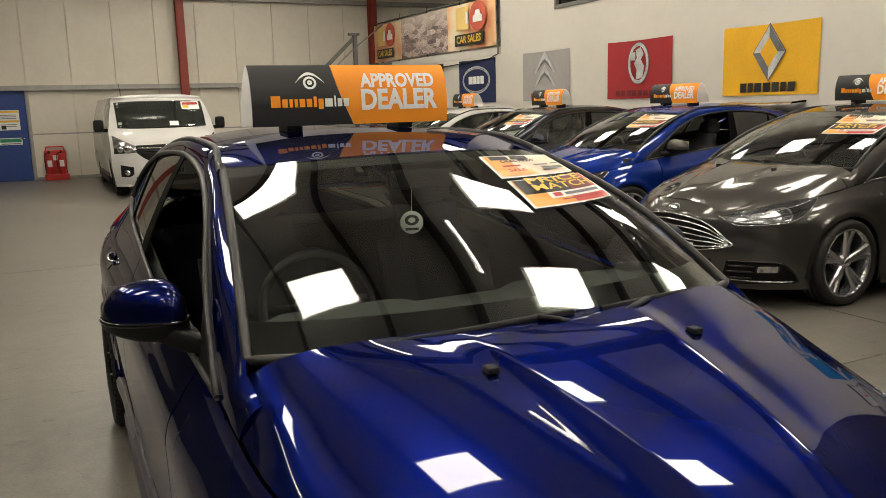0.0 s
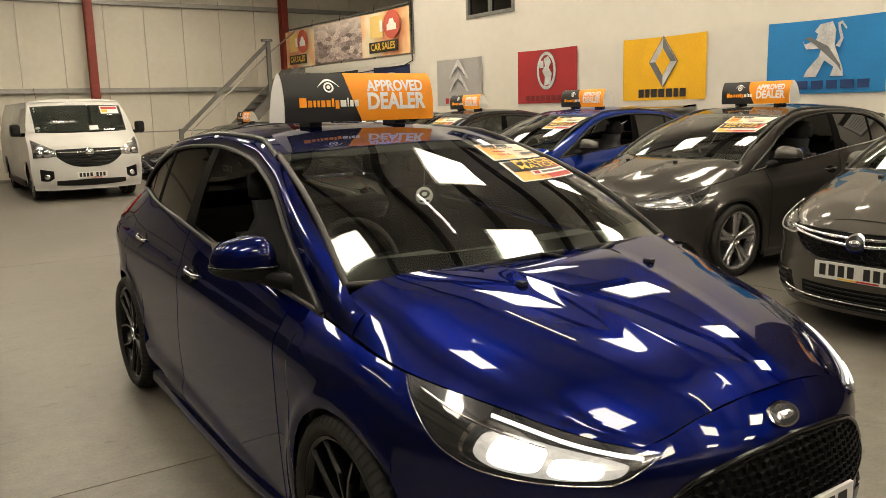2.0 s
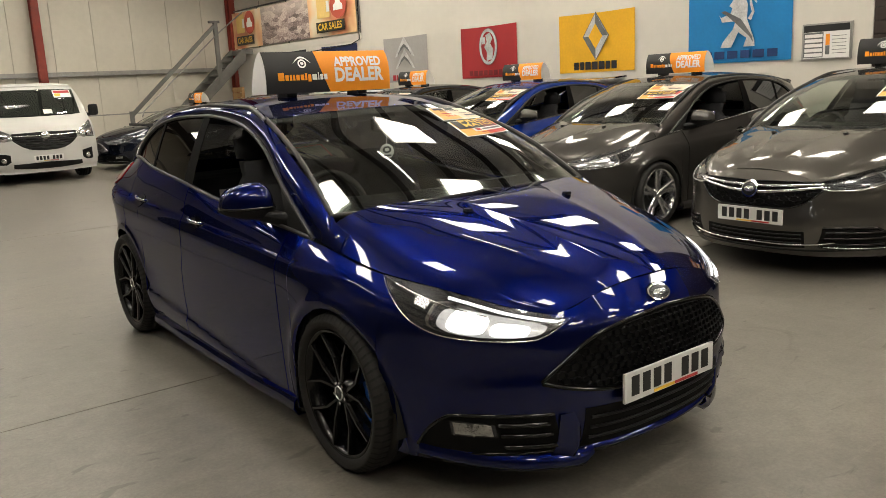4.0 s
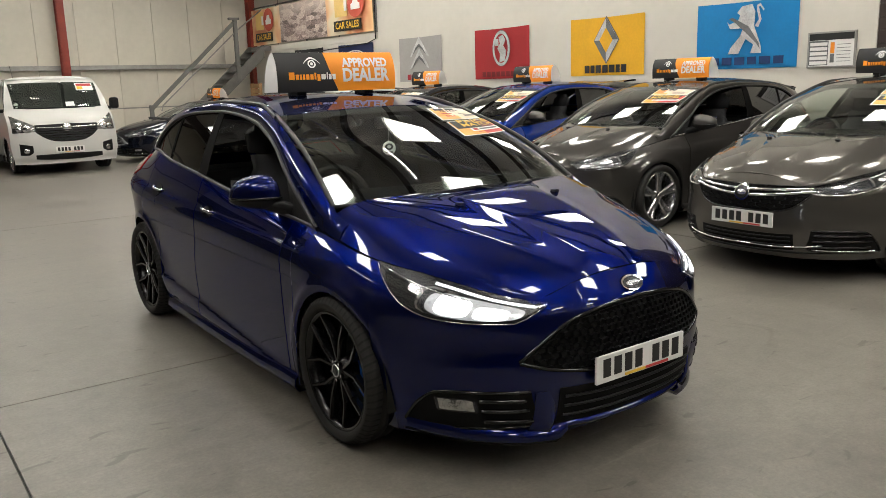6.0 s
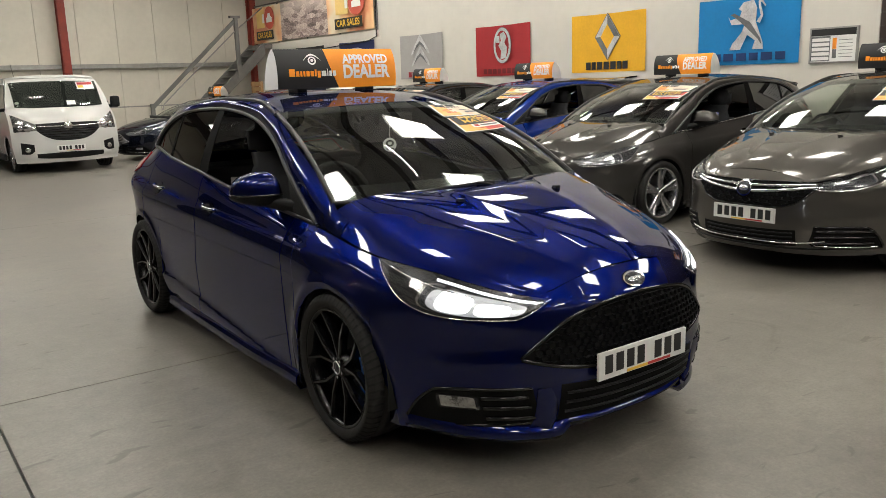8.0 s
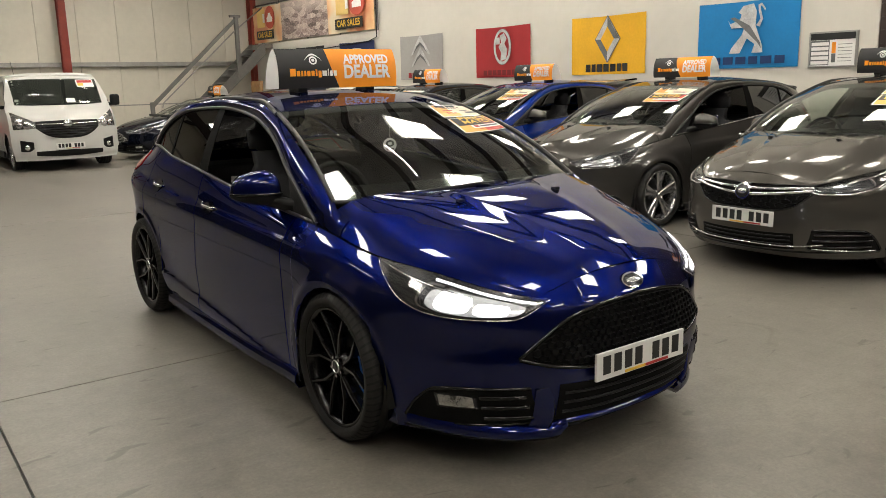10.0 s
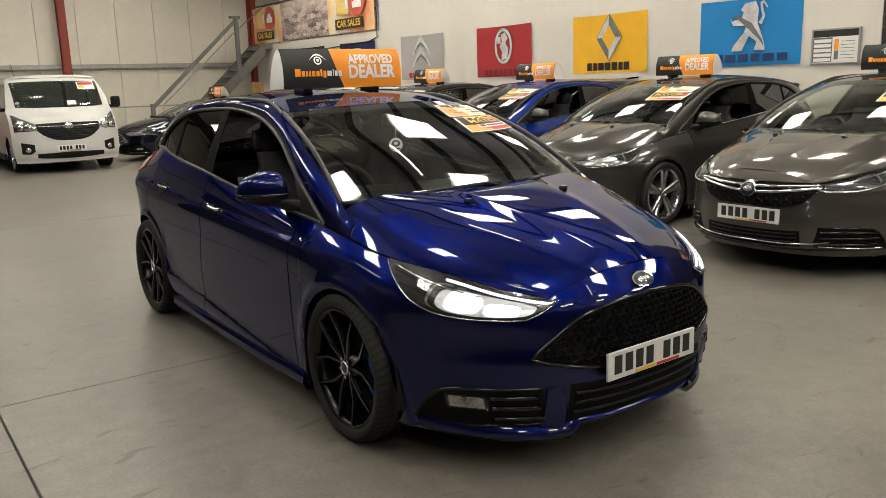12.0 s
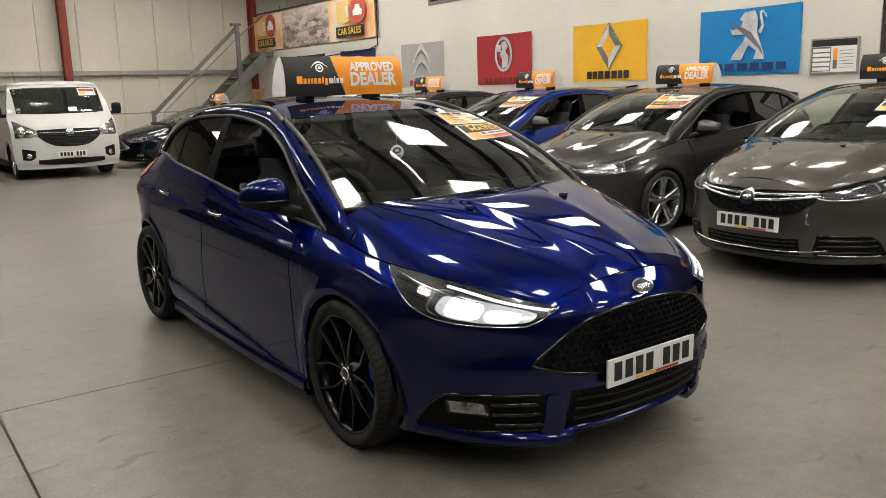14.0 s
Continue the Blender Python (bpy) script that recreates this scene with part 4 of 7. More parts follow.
def roof_sign(m, scale=1.0):
    """Arched card roof sign, half black and half orange, on two feet."""
    t = tagged(new("roof_sign"), "arched black and orange card roof sign reading APPROVED DEALER", "roof sign", "roof signs on the cars")
    W = 0.400

    def bez(p0, p1, p2, p3, n):
        return [tuple(sum(k * q[i] for k, q in zip(((1 - t) ** 3, 3 * t * (1 - t) ** 2, 3 * t * t * (1 - t), t ** 3), (p0, p1, p2, p3))) for i in (0, 1)) for t in span(0, 1, n)]
    front = bez((-0.092, 0.020), (-0.106, 0.10), (-0.098, 0.198), (-0.050, 0.243), 31)
    prof = front + bez((-0.050, 0.243), (-0.02, 0.265), (0.075, 0.17), (0.092, 0.020), 31)[1:]
    run = [0.0]
    for p, q in zip(prof, prof[1:]):
        run.append(run[-1] + math.dist(p, q))
    FACE = run[30]

    def arc(x, u):
        # u: 0 bottom front edge, 1 top, 2 bottom back edge
        d = u * FACE
        for k in range(60):
            if d <= run[k + 1] or k == 59:
                t = (d - run[k]) / (run[k + 1] - run[k])
                return Vector((x, prof[k][0] + (prof[k + 1][0] - prof[k][0]) * t, prof[k][1] + (prof[k + 1][1] - prof[k][1]) * t))

    def skin(name, x0, x1, u0, u1, mat, lift, skew=(0, 0), n=15, k=5):
        grid = []
        for i, u in enumerate(span(u0, u1, n)):
            f = i / (n - 1)
            a = x0 + skew[0] * math.sin(f * math.pi * 0.5)
            b = x1 + skew[1] * math.sin(f * math.pi * 0.5)
            grid.append([arc(x, u) for x in span(a, b, k)])
        return sheet(name, grid, mat, t, 0.003, centre=(0, 0, 0.0), lift=lift)
    skin("card_shell", -W, W, 0, run[-1] / FACE - 0.001, THINCARD, 0.0, n=41)
    skin("black_panel", -W, -0.006, 0.0, 1.0, BLACKCARD, 0.0035, (0, -0.075))
    skin("orange_panel", -0.004, W, 0.0, 1.0, ORANGE, 0.0035, (-0.075, 0))

    def on(cx, cu, k=1.0):
        def place(x, y):
            u = cu + y / FACE
            p = arc(cx + x * k, max(0.02, min(0.98, u)))
            q = arc(cx + x * k, max(0.02, min(0.98, u)) + 0.01)
            d = (q - p).normalized()
            nn = Vector((0, -d.z, d.y))
            return p + nn * 0.008
        return place
    lettering("word", "APPROVED", 0.072, WHITEINK, on(0.185, 0.69), t, "white lettering", bold=0.0028, width=0.318)
    lettering("word", "DEALER", 0.104, WHITEINK, on(0.190, 0.375), t, "white lettering", bold=0.004, width=0.328)
    pl = on(-0.175, 0.37)
    def bar(x0, x1, y0, y1, mat, name="name_bar"):
        mesh(name, [pl(x, y) for y in span(y0, y1, 3) for x in span(x0, x1, 5)], [(i * 5 + j, i * 5 + j + 1, i * 5 + j + 6, i * 5 + j + 5) for i in range(2) for j in range(4)], mat, t)
    x = -0.155
    for k, (wd, hi) in enumerate(((0.036, 0.024), (0.021, 0.012), (0.013, 0.012), (0.013, 0.012), (0.021, 0.012), (0.021, 0.012), (0.012, 0.020), (0.020, 0.012), (0.030, 0.012), (0.007, 0.022), (0.018, 0.012), (0.021, 0.012))):
        bar(x, x + wd, -0.026 if k == 7 else -0.018, hi, ORANGE if k < 8 else WHITEINK)
        x += wd + 0.0065
    eye = on(-0.175, 0.67)
    def blob(name, outer, inner):
        n = len(outer)
        vs = [eye(*p) for p in outer] + [eye(*p) for p in inner]
        mesh(name, vs, [(i, (i + 1) % n, n + (i + 1) % n, n + i) for i in range(n)], WHITEINK, t)
    blob("eye_ring", ring(0, 0, 0.026, 0.024), ring(0, 0, 0.017, 0.016))
    blob("eye_dot", ring(0, 0.001, 0.010, 0.009, 14), ring(0, 0.001, 0.001, 0.001, 14))
    n = 12
    vs = [eye(-0.056 + 0.112 * i / n, 0.030 * math.sin(math.pi * i / n)) for i in range(n + 1)] + [eye(-0.056 + 0.112 * i / n, 0.039 * math.sin(math.pi * i / n) + 0.002) for i in range(n + 1)]
    mesh("eye_lid", vs, [(i, i + 1, n + 2 + i, n + 1 + i) for i in range(n)], WHITEINK, t)
    for x in (-0.23, 0.23):
        box("sign_foot", (x - 0.03, -0.06, -0.002), (x + 0.03, 0.07, 0.03), BLACK, t, bevel=0.005)
    t.matrix_basis = m @ Matrix.Scale(scale, 4)
    return t


GRILLE_TOP = [(0.0, 0.678), (0.16, 0.668), (0.28, 0.647), (0.37, 0.610), (0.436, 0.562), (0.53, 0.484)]
GRILLE_LOW = [(0.0, 0.418), (0.258, 0.426), (0.40, 0.447), (0.53, 0.482)]
LAMP_LOW = [(1.535, 0.818), (1.57, 0.790), (1.62, 0.757), (1.74, 0.688), (1.86, 0.650), (1.99, 0.636), (2.075, 0.632), (2.105, 0.652), (2.121, 0.690)]
FOG_TOP = [(1.715, 0.212), (1.80, 0.314), (1.874, 0.362), (1.98, 0.369), (2.13, 0.369)]
FOG_LOW = [(1.715, 0.208), (1.80, 0.205), (2.10, 0.218), (2.13, 0.250)]


def car(spec, m):
    s = spec["shape"]
    paintm, style, lit = spec["paint"], spec["wheels"], spec.get("lit", False)
    kind = spec.get("front", "sport")
    root = tagged(new("car"), spec["label"], "car", "cars for sale in the showroom")
    RF, RR = 0.347, 0.360
    sill = 0.165
    dz = 0.022 if kind == "vx" else 0.0

    # bonnet, with a raised centre panel between two creases
    def bon(u, q):
        av = abs(q)
        fr, ff = 1.215 - 0.055 * av ** 2.2 - 0.075 * av ** 6, 2.135 - 0.050 * av * av
        f = fr + (ff - fr) * u
        we = s.wside(f, s.zsh(f)) * 0.996
        wc = min(0.245 - 0.16 * (f - 1.30), we * 0.6)
        wd = 0.085
        if av < 0.3:
            w = wc * av / 0.3
        elif av < 0.5:
            w = wc + wd * (av - 0.3) / 0.2
        else:
            w = wc + wd + (we - wc - wd) * (1 - (1 - (av - 0.5) / 0.5) ** 1.4)
        z = s.hood(f, w)
        t = min(1, max(0, (w - wc) / wd))
        env = min(1, u / 0.16) * min(1, (1.0 - u) / 0.10)
        z += 0.0085 * env * (1 - t) ** 1.7
        # flat facet out to a crease from the pillar towards the lamp, then a steeper fall to the wing
        wo, wi = min(0.735 - 0.27 * (f - 1.12), we * 0.93), wc + wd
        if w > wo:
            t = (w - wo) / (we - wo)
            flat = s.hood(f, wo) + (s.hood(f, we) - s.hood(f, wo)) * t + 0.015 * math.sin(math.pi * t)
            z += (flat - z) * 0.6 * env
        elif w > wi and wo > wi + 0.02:
            t = (w - wi) / (wo - wi)
            flat = s.hood(f, wi) + (s.hood(f, wo) - s.hood(f, wi)) * t + 0.010 * math.sin(math.pi * t)
            z += (flat - z) * 0.5 * env
        return s.P(f, w, z, 1 if q > 0 else -1)
    hood = sheet("bonnet", [[bon(u, q) for q in span(-1, 1, 121)] for u in span(0.0, 1.0, 41)], paintm, root, 0.018)
    for sd in (-1, 1):  # washer jets
        p = bon(0.26, sd * 0.46)
        box("washer_jet", (p.x - 0.014, p.y - 0.02, p.z - 0.003), (p.x + 0.014, p.y + 0.015, p.z + 0.012), BLACK, hood, bevel=0.005)
    # nose and bumper: one wrap from corner to corner
    ztop = lambda w: s.zsh(2.086) + (cr(2.135, s.ZC) - 0.004 - s.zsh(2.086)) * (1 - min(1, abs(w) / 0.50) ** 2)
    grid = []
    phi0 = math.asin((1.60 - s.F1) / (cr(0.4, s.FZ) - s.F1))
    for i in range(-40, 41):
        a = 1 - abs(i) / 40
        phi = phi0 + (math.pi / 2 - phi0) * a
        row = []
        for v in span(0, 1, 40):
            z = sill + dz - 0.015 + (0.62 - sill) * v
            for _ in range(3):
                F = cr(z, s.FZ)
                f = s.F1 + (F - s.F1) * math.sin(phi)
                w = s.wside(f, z)
                mixw = min(1, max(0, (w - 0.26) / 0.34))
                mixw = mixw * mixw * (3 - 2 * mixw)
                zt = s.zsh(f) * mixw + ztop(w) * (1 - mixw) - 0.002
                z = sill + dz - 0.015 + (zt - sill - dz + 0.015) * v
            row.append(s.P(f + s.lip(w, z), 0.0 if i == 0 else w, z, 1 if i > 0 else -1))
        grid.append(row)
    bumper = sheet("front_bumper", grid, paintm, root, 0.02)
    # dark liner below
    box("undertray", (-0.70 * s.sw, -1.72 * s.sf, 0.14), (0.70 * s.sw, 1.80 * s.sf, 0.24), DARK, root)

    gt = lambda x: cr(abs(x), spec.get("gtop", GRILLE_TOP))
    gl = lambda x: cr(abs(x), spec.get("glow", GRILLE_LOW))
    half = spec.get("ghalf", 0.528)
    nose = lambda x, z: s.nosef(x, z)
    # flat black sheet gives the opening its shade
    gr = front_patch("grille", s, gt, gl, half, PIT, root, 0.0025, thick=0.004, label="grille opening, a flat black sheet for the shade behind the mesh")
    if kind in ("sport", "vx"):
        hexmesh("grille_mesh", s, lambda x: gt(x) - 0.012, lambda x: gl(x) + 0.012, half - 0.045, 0.033 if kind == "sport" else 0.07, nose, BLACK if kind == "sport" else LAMPIN, gr, squash=0.75 if kind == "sport" else 0.42)
    else:
        for k in range(5):
            t = (k + 0.7) / 5.6
            pts = [(x, gl(x) + (gt(x) - gl(x)) * t) for x in span(-half + 0.03, half - 0.03, 31)]
            rim_line("grille_slat", s, pts, 0.0055, CHROME, gr, 0.006, "chrome grille slat")
    outline = [(x, gt(x)) for x in span(-half, half, 41)] + [(x, gl(x)) for x in span(half, -half, 41)]
    rim_line("grille_surround", s, outline, 0.008 if kind == "sport" else 0.006, GLOSSBLACK if kind != "slats" else CHROME, gr, 0.004, "gloss black grille surround" if kind != "slats" else "chrome grille surround", closed=True)
    if kind == "vx":
        for z0, z1, r in ((0.672, 0.690, 0.011), (0.628, 0.672, 0.012)):
            pts = [(x, z0 + (z1 - z0) * (abs(x) / 0.48) ** 1.5) for x in span(-0.48, 0.48, 31)]
            rim_line("chrome_bar", s, pts, r, CHROME, gr, 0.008, "broad chrome bar")
    # badge
    bz = spec.get("badge_z", 0.722)
    bf = s.nosef(0, bz)
    bw, bh = spec.get("badge", (0.060, 0.027))
    def disc(name, rw, rh, d, mat, parent):
        d += 0.022 if kind == "vx" else 0
        n = 28
        vs = [s.P(s.nosef(x, bz + z) + d, x, bz + z, 1) for x, z in ring(0, 0, rw, rh, n)] + [s.P(bf + d + 0.003, 0, bz, 1)] + [s.P(s.nosef(x, bz + z), x, bz + z, 1) for x, z in ring(0, 0, rw, rh, n)]
        return mesh(name, vs, [(i, (i + 1) % n, n) for i in range(n)] + [(i, (i + 1) % n, n + 1 + (i + 1) % n, n + 1 + i) for i in range(n)], mat, parent)
    bd = disc("badge", bw, bh, 0.008, CHROME, bumper)
    disc("badge_face", bw * 0.88, bh * 0.80, 0.0095, LAMPIN, bd)
    disc("badge_bar", bw * 0.62, bh * 0.34, 0.0110, ALLOY, bd)
    # lower intake with slats
    low_top = 0.350 if kind == "vx" else 0.362
    it = lambda x: low_top + 0.01 * (abs(x) / 0.4) ** 2 - (0.10 if abs(x) > 0.385 else 0)
    il = lambda x: 0.205 + dz + 0.015 * (abs(x) / 0.4) ** 2
    # intake depth is only a black sheet, shade put into its colour
    intake = front_patch("lower_intake", s, it, il, spec.get("ihalf", 0.385), PIT, root, 0.003, thick=0.01, label="lower air intake, flat black for the shade inside")
    for z in (0.265, 0.295, 0.325) if dz else (0.245, 0.285, 0.325):
        rim_line("intake_slat", s, [(x, z + 0.012 * (abs(x) / 0.4) ** 2) for x in span(-0.365, 0.365, 25)], 0.006, BLACK, intake, 0.006)
    number_plate(root, s, (cr(0.42, s.FZ) + 0.014) * s.sf, spec.get("plate_z", 0.368) * s.sz, (spec.get("plate_z", 0.368) + 0.111) * s.sz)
    # chin
    for sd in ((-1, 1) if kind == "sport" else ()):
        chin = []
        for i in range(16):
            t = i / 15
            w = 0.335 + (0.79 - 0.335) * t
            z = 0.145 + 0.035 * t ** 2 + (0.03 if t < 0.02 else 0)
            f = s.nosef(w, 0.19)
            prof = [(f + 0.004, z + 0.060), (f + 0.030, z + 0.034), (f + 0.036, z + 0.012), (f + 0.012, z - 0.012), (f - 0.06, z - 0.012)]
            chin.append([s.P(a, w + (a - f) * 0.3 * t, b, sd) for a, b in prof])
        sheet("bumper_lip", chin, paintm, bumper, 0.004)
        blade = []
        for z in span(0.365, 0.150, 9):
            t = (0.365 - z) / 0.215
            f0 = s.nosef(0.43, z)
            blade.append([s.P(f0 + p * (0.004 + 0.046 * t ** 1.3) - q, w, z, sd) for w, p, q in ((0.388, -0.3, 0.0), (0.392, 0.8, 0.0), (0.402, 1.0, 0.0), (0.416, 0.9, 0.0), (0.450, 0.3, 0.005), (0.480, 0.0, 0.012))])
        sheet("bumper_blade", blade, paintm, bumper, 0.004)
    lw = 0.335 if kind == "sport" else 0.80
    lipg = [[s.P(s.nosef(w, 0.2) + b, w, h + dz + (0.012 if kind == "sport" else 0.004) * (abs(w) / 0.33) ** 2, 1) for b, h in ((0.0, 0.212), (0.020, 0.200), (0.022, 0.188), (0.0, 0.178), (-0.05, 0.176))] for w in span(-lw, lw, 31)]
    sheet("bumper_lip", lipg, paintm if kind == "sport" else BLACK, bumper, 0.004)
    if kind == "vx":
        rim_line("chrome_line", s, [(w, 0.255 + 0.02 * (abs(w) / 0.5) ** 4) for w in span(-0.56, 0.56, 31)], 0.007, CHROME, bumper, 0.006, "chrome strip under the intake")

    for sd in (-1, 1):
        # fog lamp pocket: a flush black sheet in place of a shaded hollow
        fs = span(1.722, 2.125, 21)
        ft, fl = (lambda f: cr(f, FOG_TOP) + dz), (lambda f: cr(f, FOG_LOW) + dz)
        fog = sheet("fog_pocket", strip(s, sd, fs, fl, ft, 6, s.wside), PIT, root, 0.006, "fog lamp pocket, flat black for the shade of its depth", lift=0.003)
        tube("pocket_edge", [s.P(f, s.wside(f, ft(f)) + 0.004, ft(f), sd) for f in fs], 0.007, GLOSSBLACK, fog, n=8)
        tube("pocket_edge", [s.P(f, s.wside(f, fl(f)) + 0.004, fl(f), sd) for f in fs], 0.006, GLOSSBLACK, fog, n=8)
        fl2 = None if kind == "vx" else sheet("fog_lamp", strip(s, sd, span(1.86, 1.995, 7), lambda f: 0.287 + 0.10 * max(0, 1.885 - f), lambda f: 0.342 - 0.25 * max(0, f - 1.965), 4, s.wside), LAMPIN, fog, 0.004, "clear fog lamp", lift=0.006)
        if fl2:
            sheet("fog_reflector", strip(s, sd, span(1.872, 1.983, 7), lambda f: 0.292 + 0.10 * max(0, 1.885 - f), lambda f: 0.337 - 0.25 * max(0, f - 1.965), 4, s.wside), FOGBOWL, fl2, 0.002, lift=0.008)
            sheet("fog_lens", strip(s, sd, span(1.864, 1.991, 9), lambda f: 0.288 + 0.10 * max(0, 1.885 - f), lambda f: 0.341 - 0.25 * max(0, f - 1.965), 4, s.wside), CLEAR, fl2, 0.0, lift=0.013)
        for z in (0.246 + dz, 0.292 + dz, 0.334 + dz):
            tube("pocket_fin", [s.P(f, s.wside(f, z) + 0.006, z, sd) for f in span(2.005 if fl2 else 1.80 + 0.25 * abs(z - dz - 0.262), 2.115, 9)], 0.010, GLOSSBLACK, fog, n=8)
        if kind != "sport":
            tube("chrome_edge", [s.P(f, s.wside(f, fl(f) + 0.01) + 0.006, fl(f) + 0.01, sd) for f in fs[2:-1]], 0.006, CHROME, fog, n=6)
        headlamp(s, sd, root, lit, spec.get("lamp_low", LAMP_LOW), kind == "vx")
        # front wing
        fs = arch_stations(s.F0, RF, 0.868, 1.597)
        low = lambda f: arch(f, s.F0, RF, sill)
        wing = sheet("front_wing", strip(s, sd, fs, low, lambda f: s.zsh(f) - 0.003, 40, s.wside), paintm, root, 0.02)
        # doors
        fs = span(-0.329, 0.860, 26)
        d1 = sheet("front_door", strip(s, sd, fs, lambda f: sill + 0.03, lambda f: s.zsh(f) - 0.002, 60, s.wside, door_bend), paintm, root, 0.02)
        fs = [f for f in arch_stations(-s.F0, RR, -1.235, -0.337)]
        lowr = lambda f: max(arch(f, -s.F0, RR, sill + 0.03), 0)
        d2 = sheet("rear_door", strip(s, sd, fs, lowr, lambda f: s.zsh(f) - 0.002, 60, s.wside, door_bend), paintm, root, 0.02)
        fs = arch_stations(-s.F0, RR, s.END, -1.241)
        lowq = lambda f: arch(f, -s.F0, RR, 0.24 if f < -s.F0 else sill)
        sheet("rear_quarter", strip(s, sd, fs, lowq, lambda f: s.zsh(f) - 0.002, 40, s.wside), paintm, root, 0.02)
        for dd, fh, zh in ((d1, -0.085, 0.866), (d2, -0.99, 0.907)):
            ww = s.wside(fh, zh)
            pts = [s.P(fh + a, ww + 0.022 * (1 - abs(a / 0.095) ** 4) + 0.002, zh - 0.055 * a, sd) for a in span(-0.095, 0.095, 11)]
            tube("door_handle", pts, 0.0065, paintm, dd, n=10, flat=1.3)
            cup = [[s.P(fh + 0.075 * math.cos(g) * r, s.wside(fh + 0.075 * math.cos(g) * r, zh - 0.008 + 0.036 * math.sin(g) * r) + 0.003, zh - 0.008 + 0.036 * math.sin(g) * r, sd) for r in (0.05, 0.6, 1.0)] for g in span(0, 2 * math.pi, 17)]
            sheet("handle_cup", cup, GLOSSBLACK, dd, 0)
        # skirt
        sk = []
        for f in span(-0.94, 0.955, 14):
            w = s.wside(f, 0.20)
            sk.append([s.P(f, w + a, b, sd) for a, b in ((-0.004, 0.205), (0.016, 0.185), (0.020, 0.150), (0.0, 0.118), (-0.08, 0.118))])
        sheet("side_skirt", sk, paintm, root, 0.006)
        # wheel wells
        for f0, r in ((s.F0, RF), (-s.F0, RR)):
            pts = [(f0 + (r + 0.012) * math.cos(math.pi * i / 16), 0.325 + (r + 0.012) * math.sin(math.pi * i / 16)) for i in range(17)]
            pts = [(pts[0][0], 0.235)] + pts + [(pts[-1][0], 0.16)]
            sheet("wheel_well", [[s.P(f, w, z, sd) for w in (0.855, 0.70, 0.56)] for f, z in pts], DARK, root, 0, centre=(0, -f0, 5))
            mesh("wheel_well", [s.P(f, 0.56, z, sd) for f, z in pts], [tuple(range(len(pts)))], DARK, root)
        # pillar and roof rail
        top = lambda f: (cr(f, s.EDGE_W), cr(f, s.EDGE_Z))
        dl = lambda f: cr(f, s.DLO_T)
        rows = []
        for t in span(0, 1, 46):
            fa, fb = 1.158 + (-1.445 - 1.158) * t, 1.158 + (-1.70 - 1.158) * t
            za = dl(fa) if fa < 1.055 else s.zsh(fa) + 0.003
            a = Vector((s.gside(fa, za), fa, za))
            wb, zb = top(fb)
            b = Vector((wb, fb, zb))
            row = []
            for v in span(0, 1, 8):
                p = a.lerp(b, v)
                bulge = 0.014 * math.sin(math.pi * v) * (1.3 if t > 0.35 else 1.0)
                row.append(s.P(p.y, p.x + bulge * 0.8, p.z + bulge * 0.75, sd))
            rows.append(row)
        foot = []
        for f in (1.255, 1.225, 1.19):
            zs = s.zsh(f)
            a, b = Vector((s.wside(f, zs) + 0.002, f, zs + 0.002)), Vector((0.745, f, s.hood(f, 0.745) + 0.004))
            foot.append([s.P(f, a.x + (b.x - a.x) * v + 0.004 * math.sin(math.pi * v), a.z + (b.z - a.z) * v + 0.010 * math.sin(math.pi * v), sd) for v in span(0, 1, 8)])
        rows = foot + rows
        sheet("roof_pillar", rows, paintm, root, 0.012)
        tube("gutter_strip", [s.P(f, cr(f, s.EDGE_W) + 0.003, cr(f, s.EDGE_Z) + 0.003, sd) for f in span(0.30, -1.68, 40)], 0.012, SEAL, root, n=6)
        # panel between side glass and tailgate
        rp = []
        for t in span(0, 1, 15):
            fb_ = -1.445 + (s.END + 0.03 + 1.445) * t
            a = Vector((s.wside(fb_, s.zsh(fb_)) if t > 0.15 else s.gside(fb_, s.zsh(fb_)), fb_, s.zsh(fb_)))
            b = Vector((0.505, -1.69, 1.318)).lerp(Vector((0.60, s.END + 0.03, 1.03)), t)
            rp.append([s.P(a.y + (b.y - a.y) * v, a.x + (b.x - a.x) * v + 0.02 * math.sin(math.pi * v), a.z + (b.z - a.z) * v, sd) for v in span(0, 1, 8)])
        sheet("rear_pillar", rp, paintm, root, 0.012)
        # window surround
        belt = [s.P(f, s.gside(f, s.zsh(f) + 0.008) + 0.004, s.zsh(f) + 0.004, sd) for f in span(1.06, -1.44, 40)]
        arc = [s.P(f, s.gside(f, dl(f)) + 0.004, dl(f) - 0.004, sd) for f in span(-1.44, 1.05, 70)]
        tube("window_seal", belt, 0.009, spec.get("belt", SEAL), root, n=6)
        tube("window_seal", arc, 0.010, SEAL, root, n=6)
        # glass and window posts
        def pane(name, fa0, fa1, fb0, fb1, mat, inset=0.0, label=""):
            rows = []
            for t in span(0, 1, 17):
                row = []
                fl_, fh_ = fa0 + (fa1 - fa0) * t, fb0 + (fb1 - fb0) * t
                zh = dl(fh_) - 0.006
                zl = s.zsh(fl_) + 0.004
                for v in span(0, 1, 8):
                    f, z = fl_ + (fh_ - fl_) * v, zl + (zh - zl) * v
                    row.append(s.P(f, s.gside(f, z) - inset, z, sd))
                rows.append(row)
            return sheet(name, rows, mat, root, 0.004, label)
        if spec.get("open_side", 0) != sd:
            # far window tinted near black to keep the cabin dark through the open one
            pane("side_window", 0.80, -0.275, 0.60, -0.425, PRIVACY if spec.get("open_side", 0) else SCREEN, 0.012)
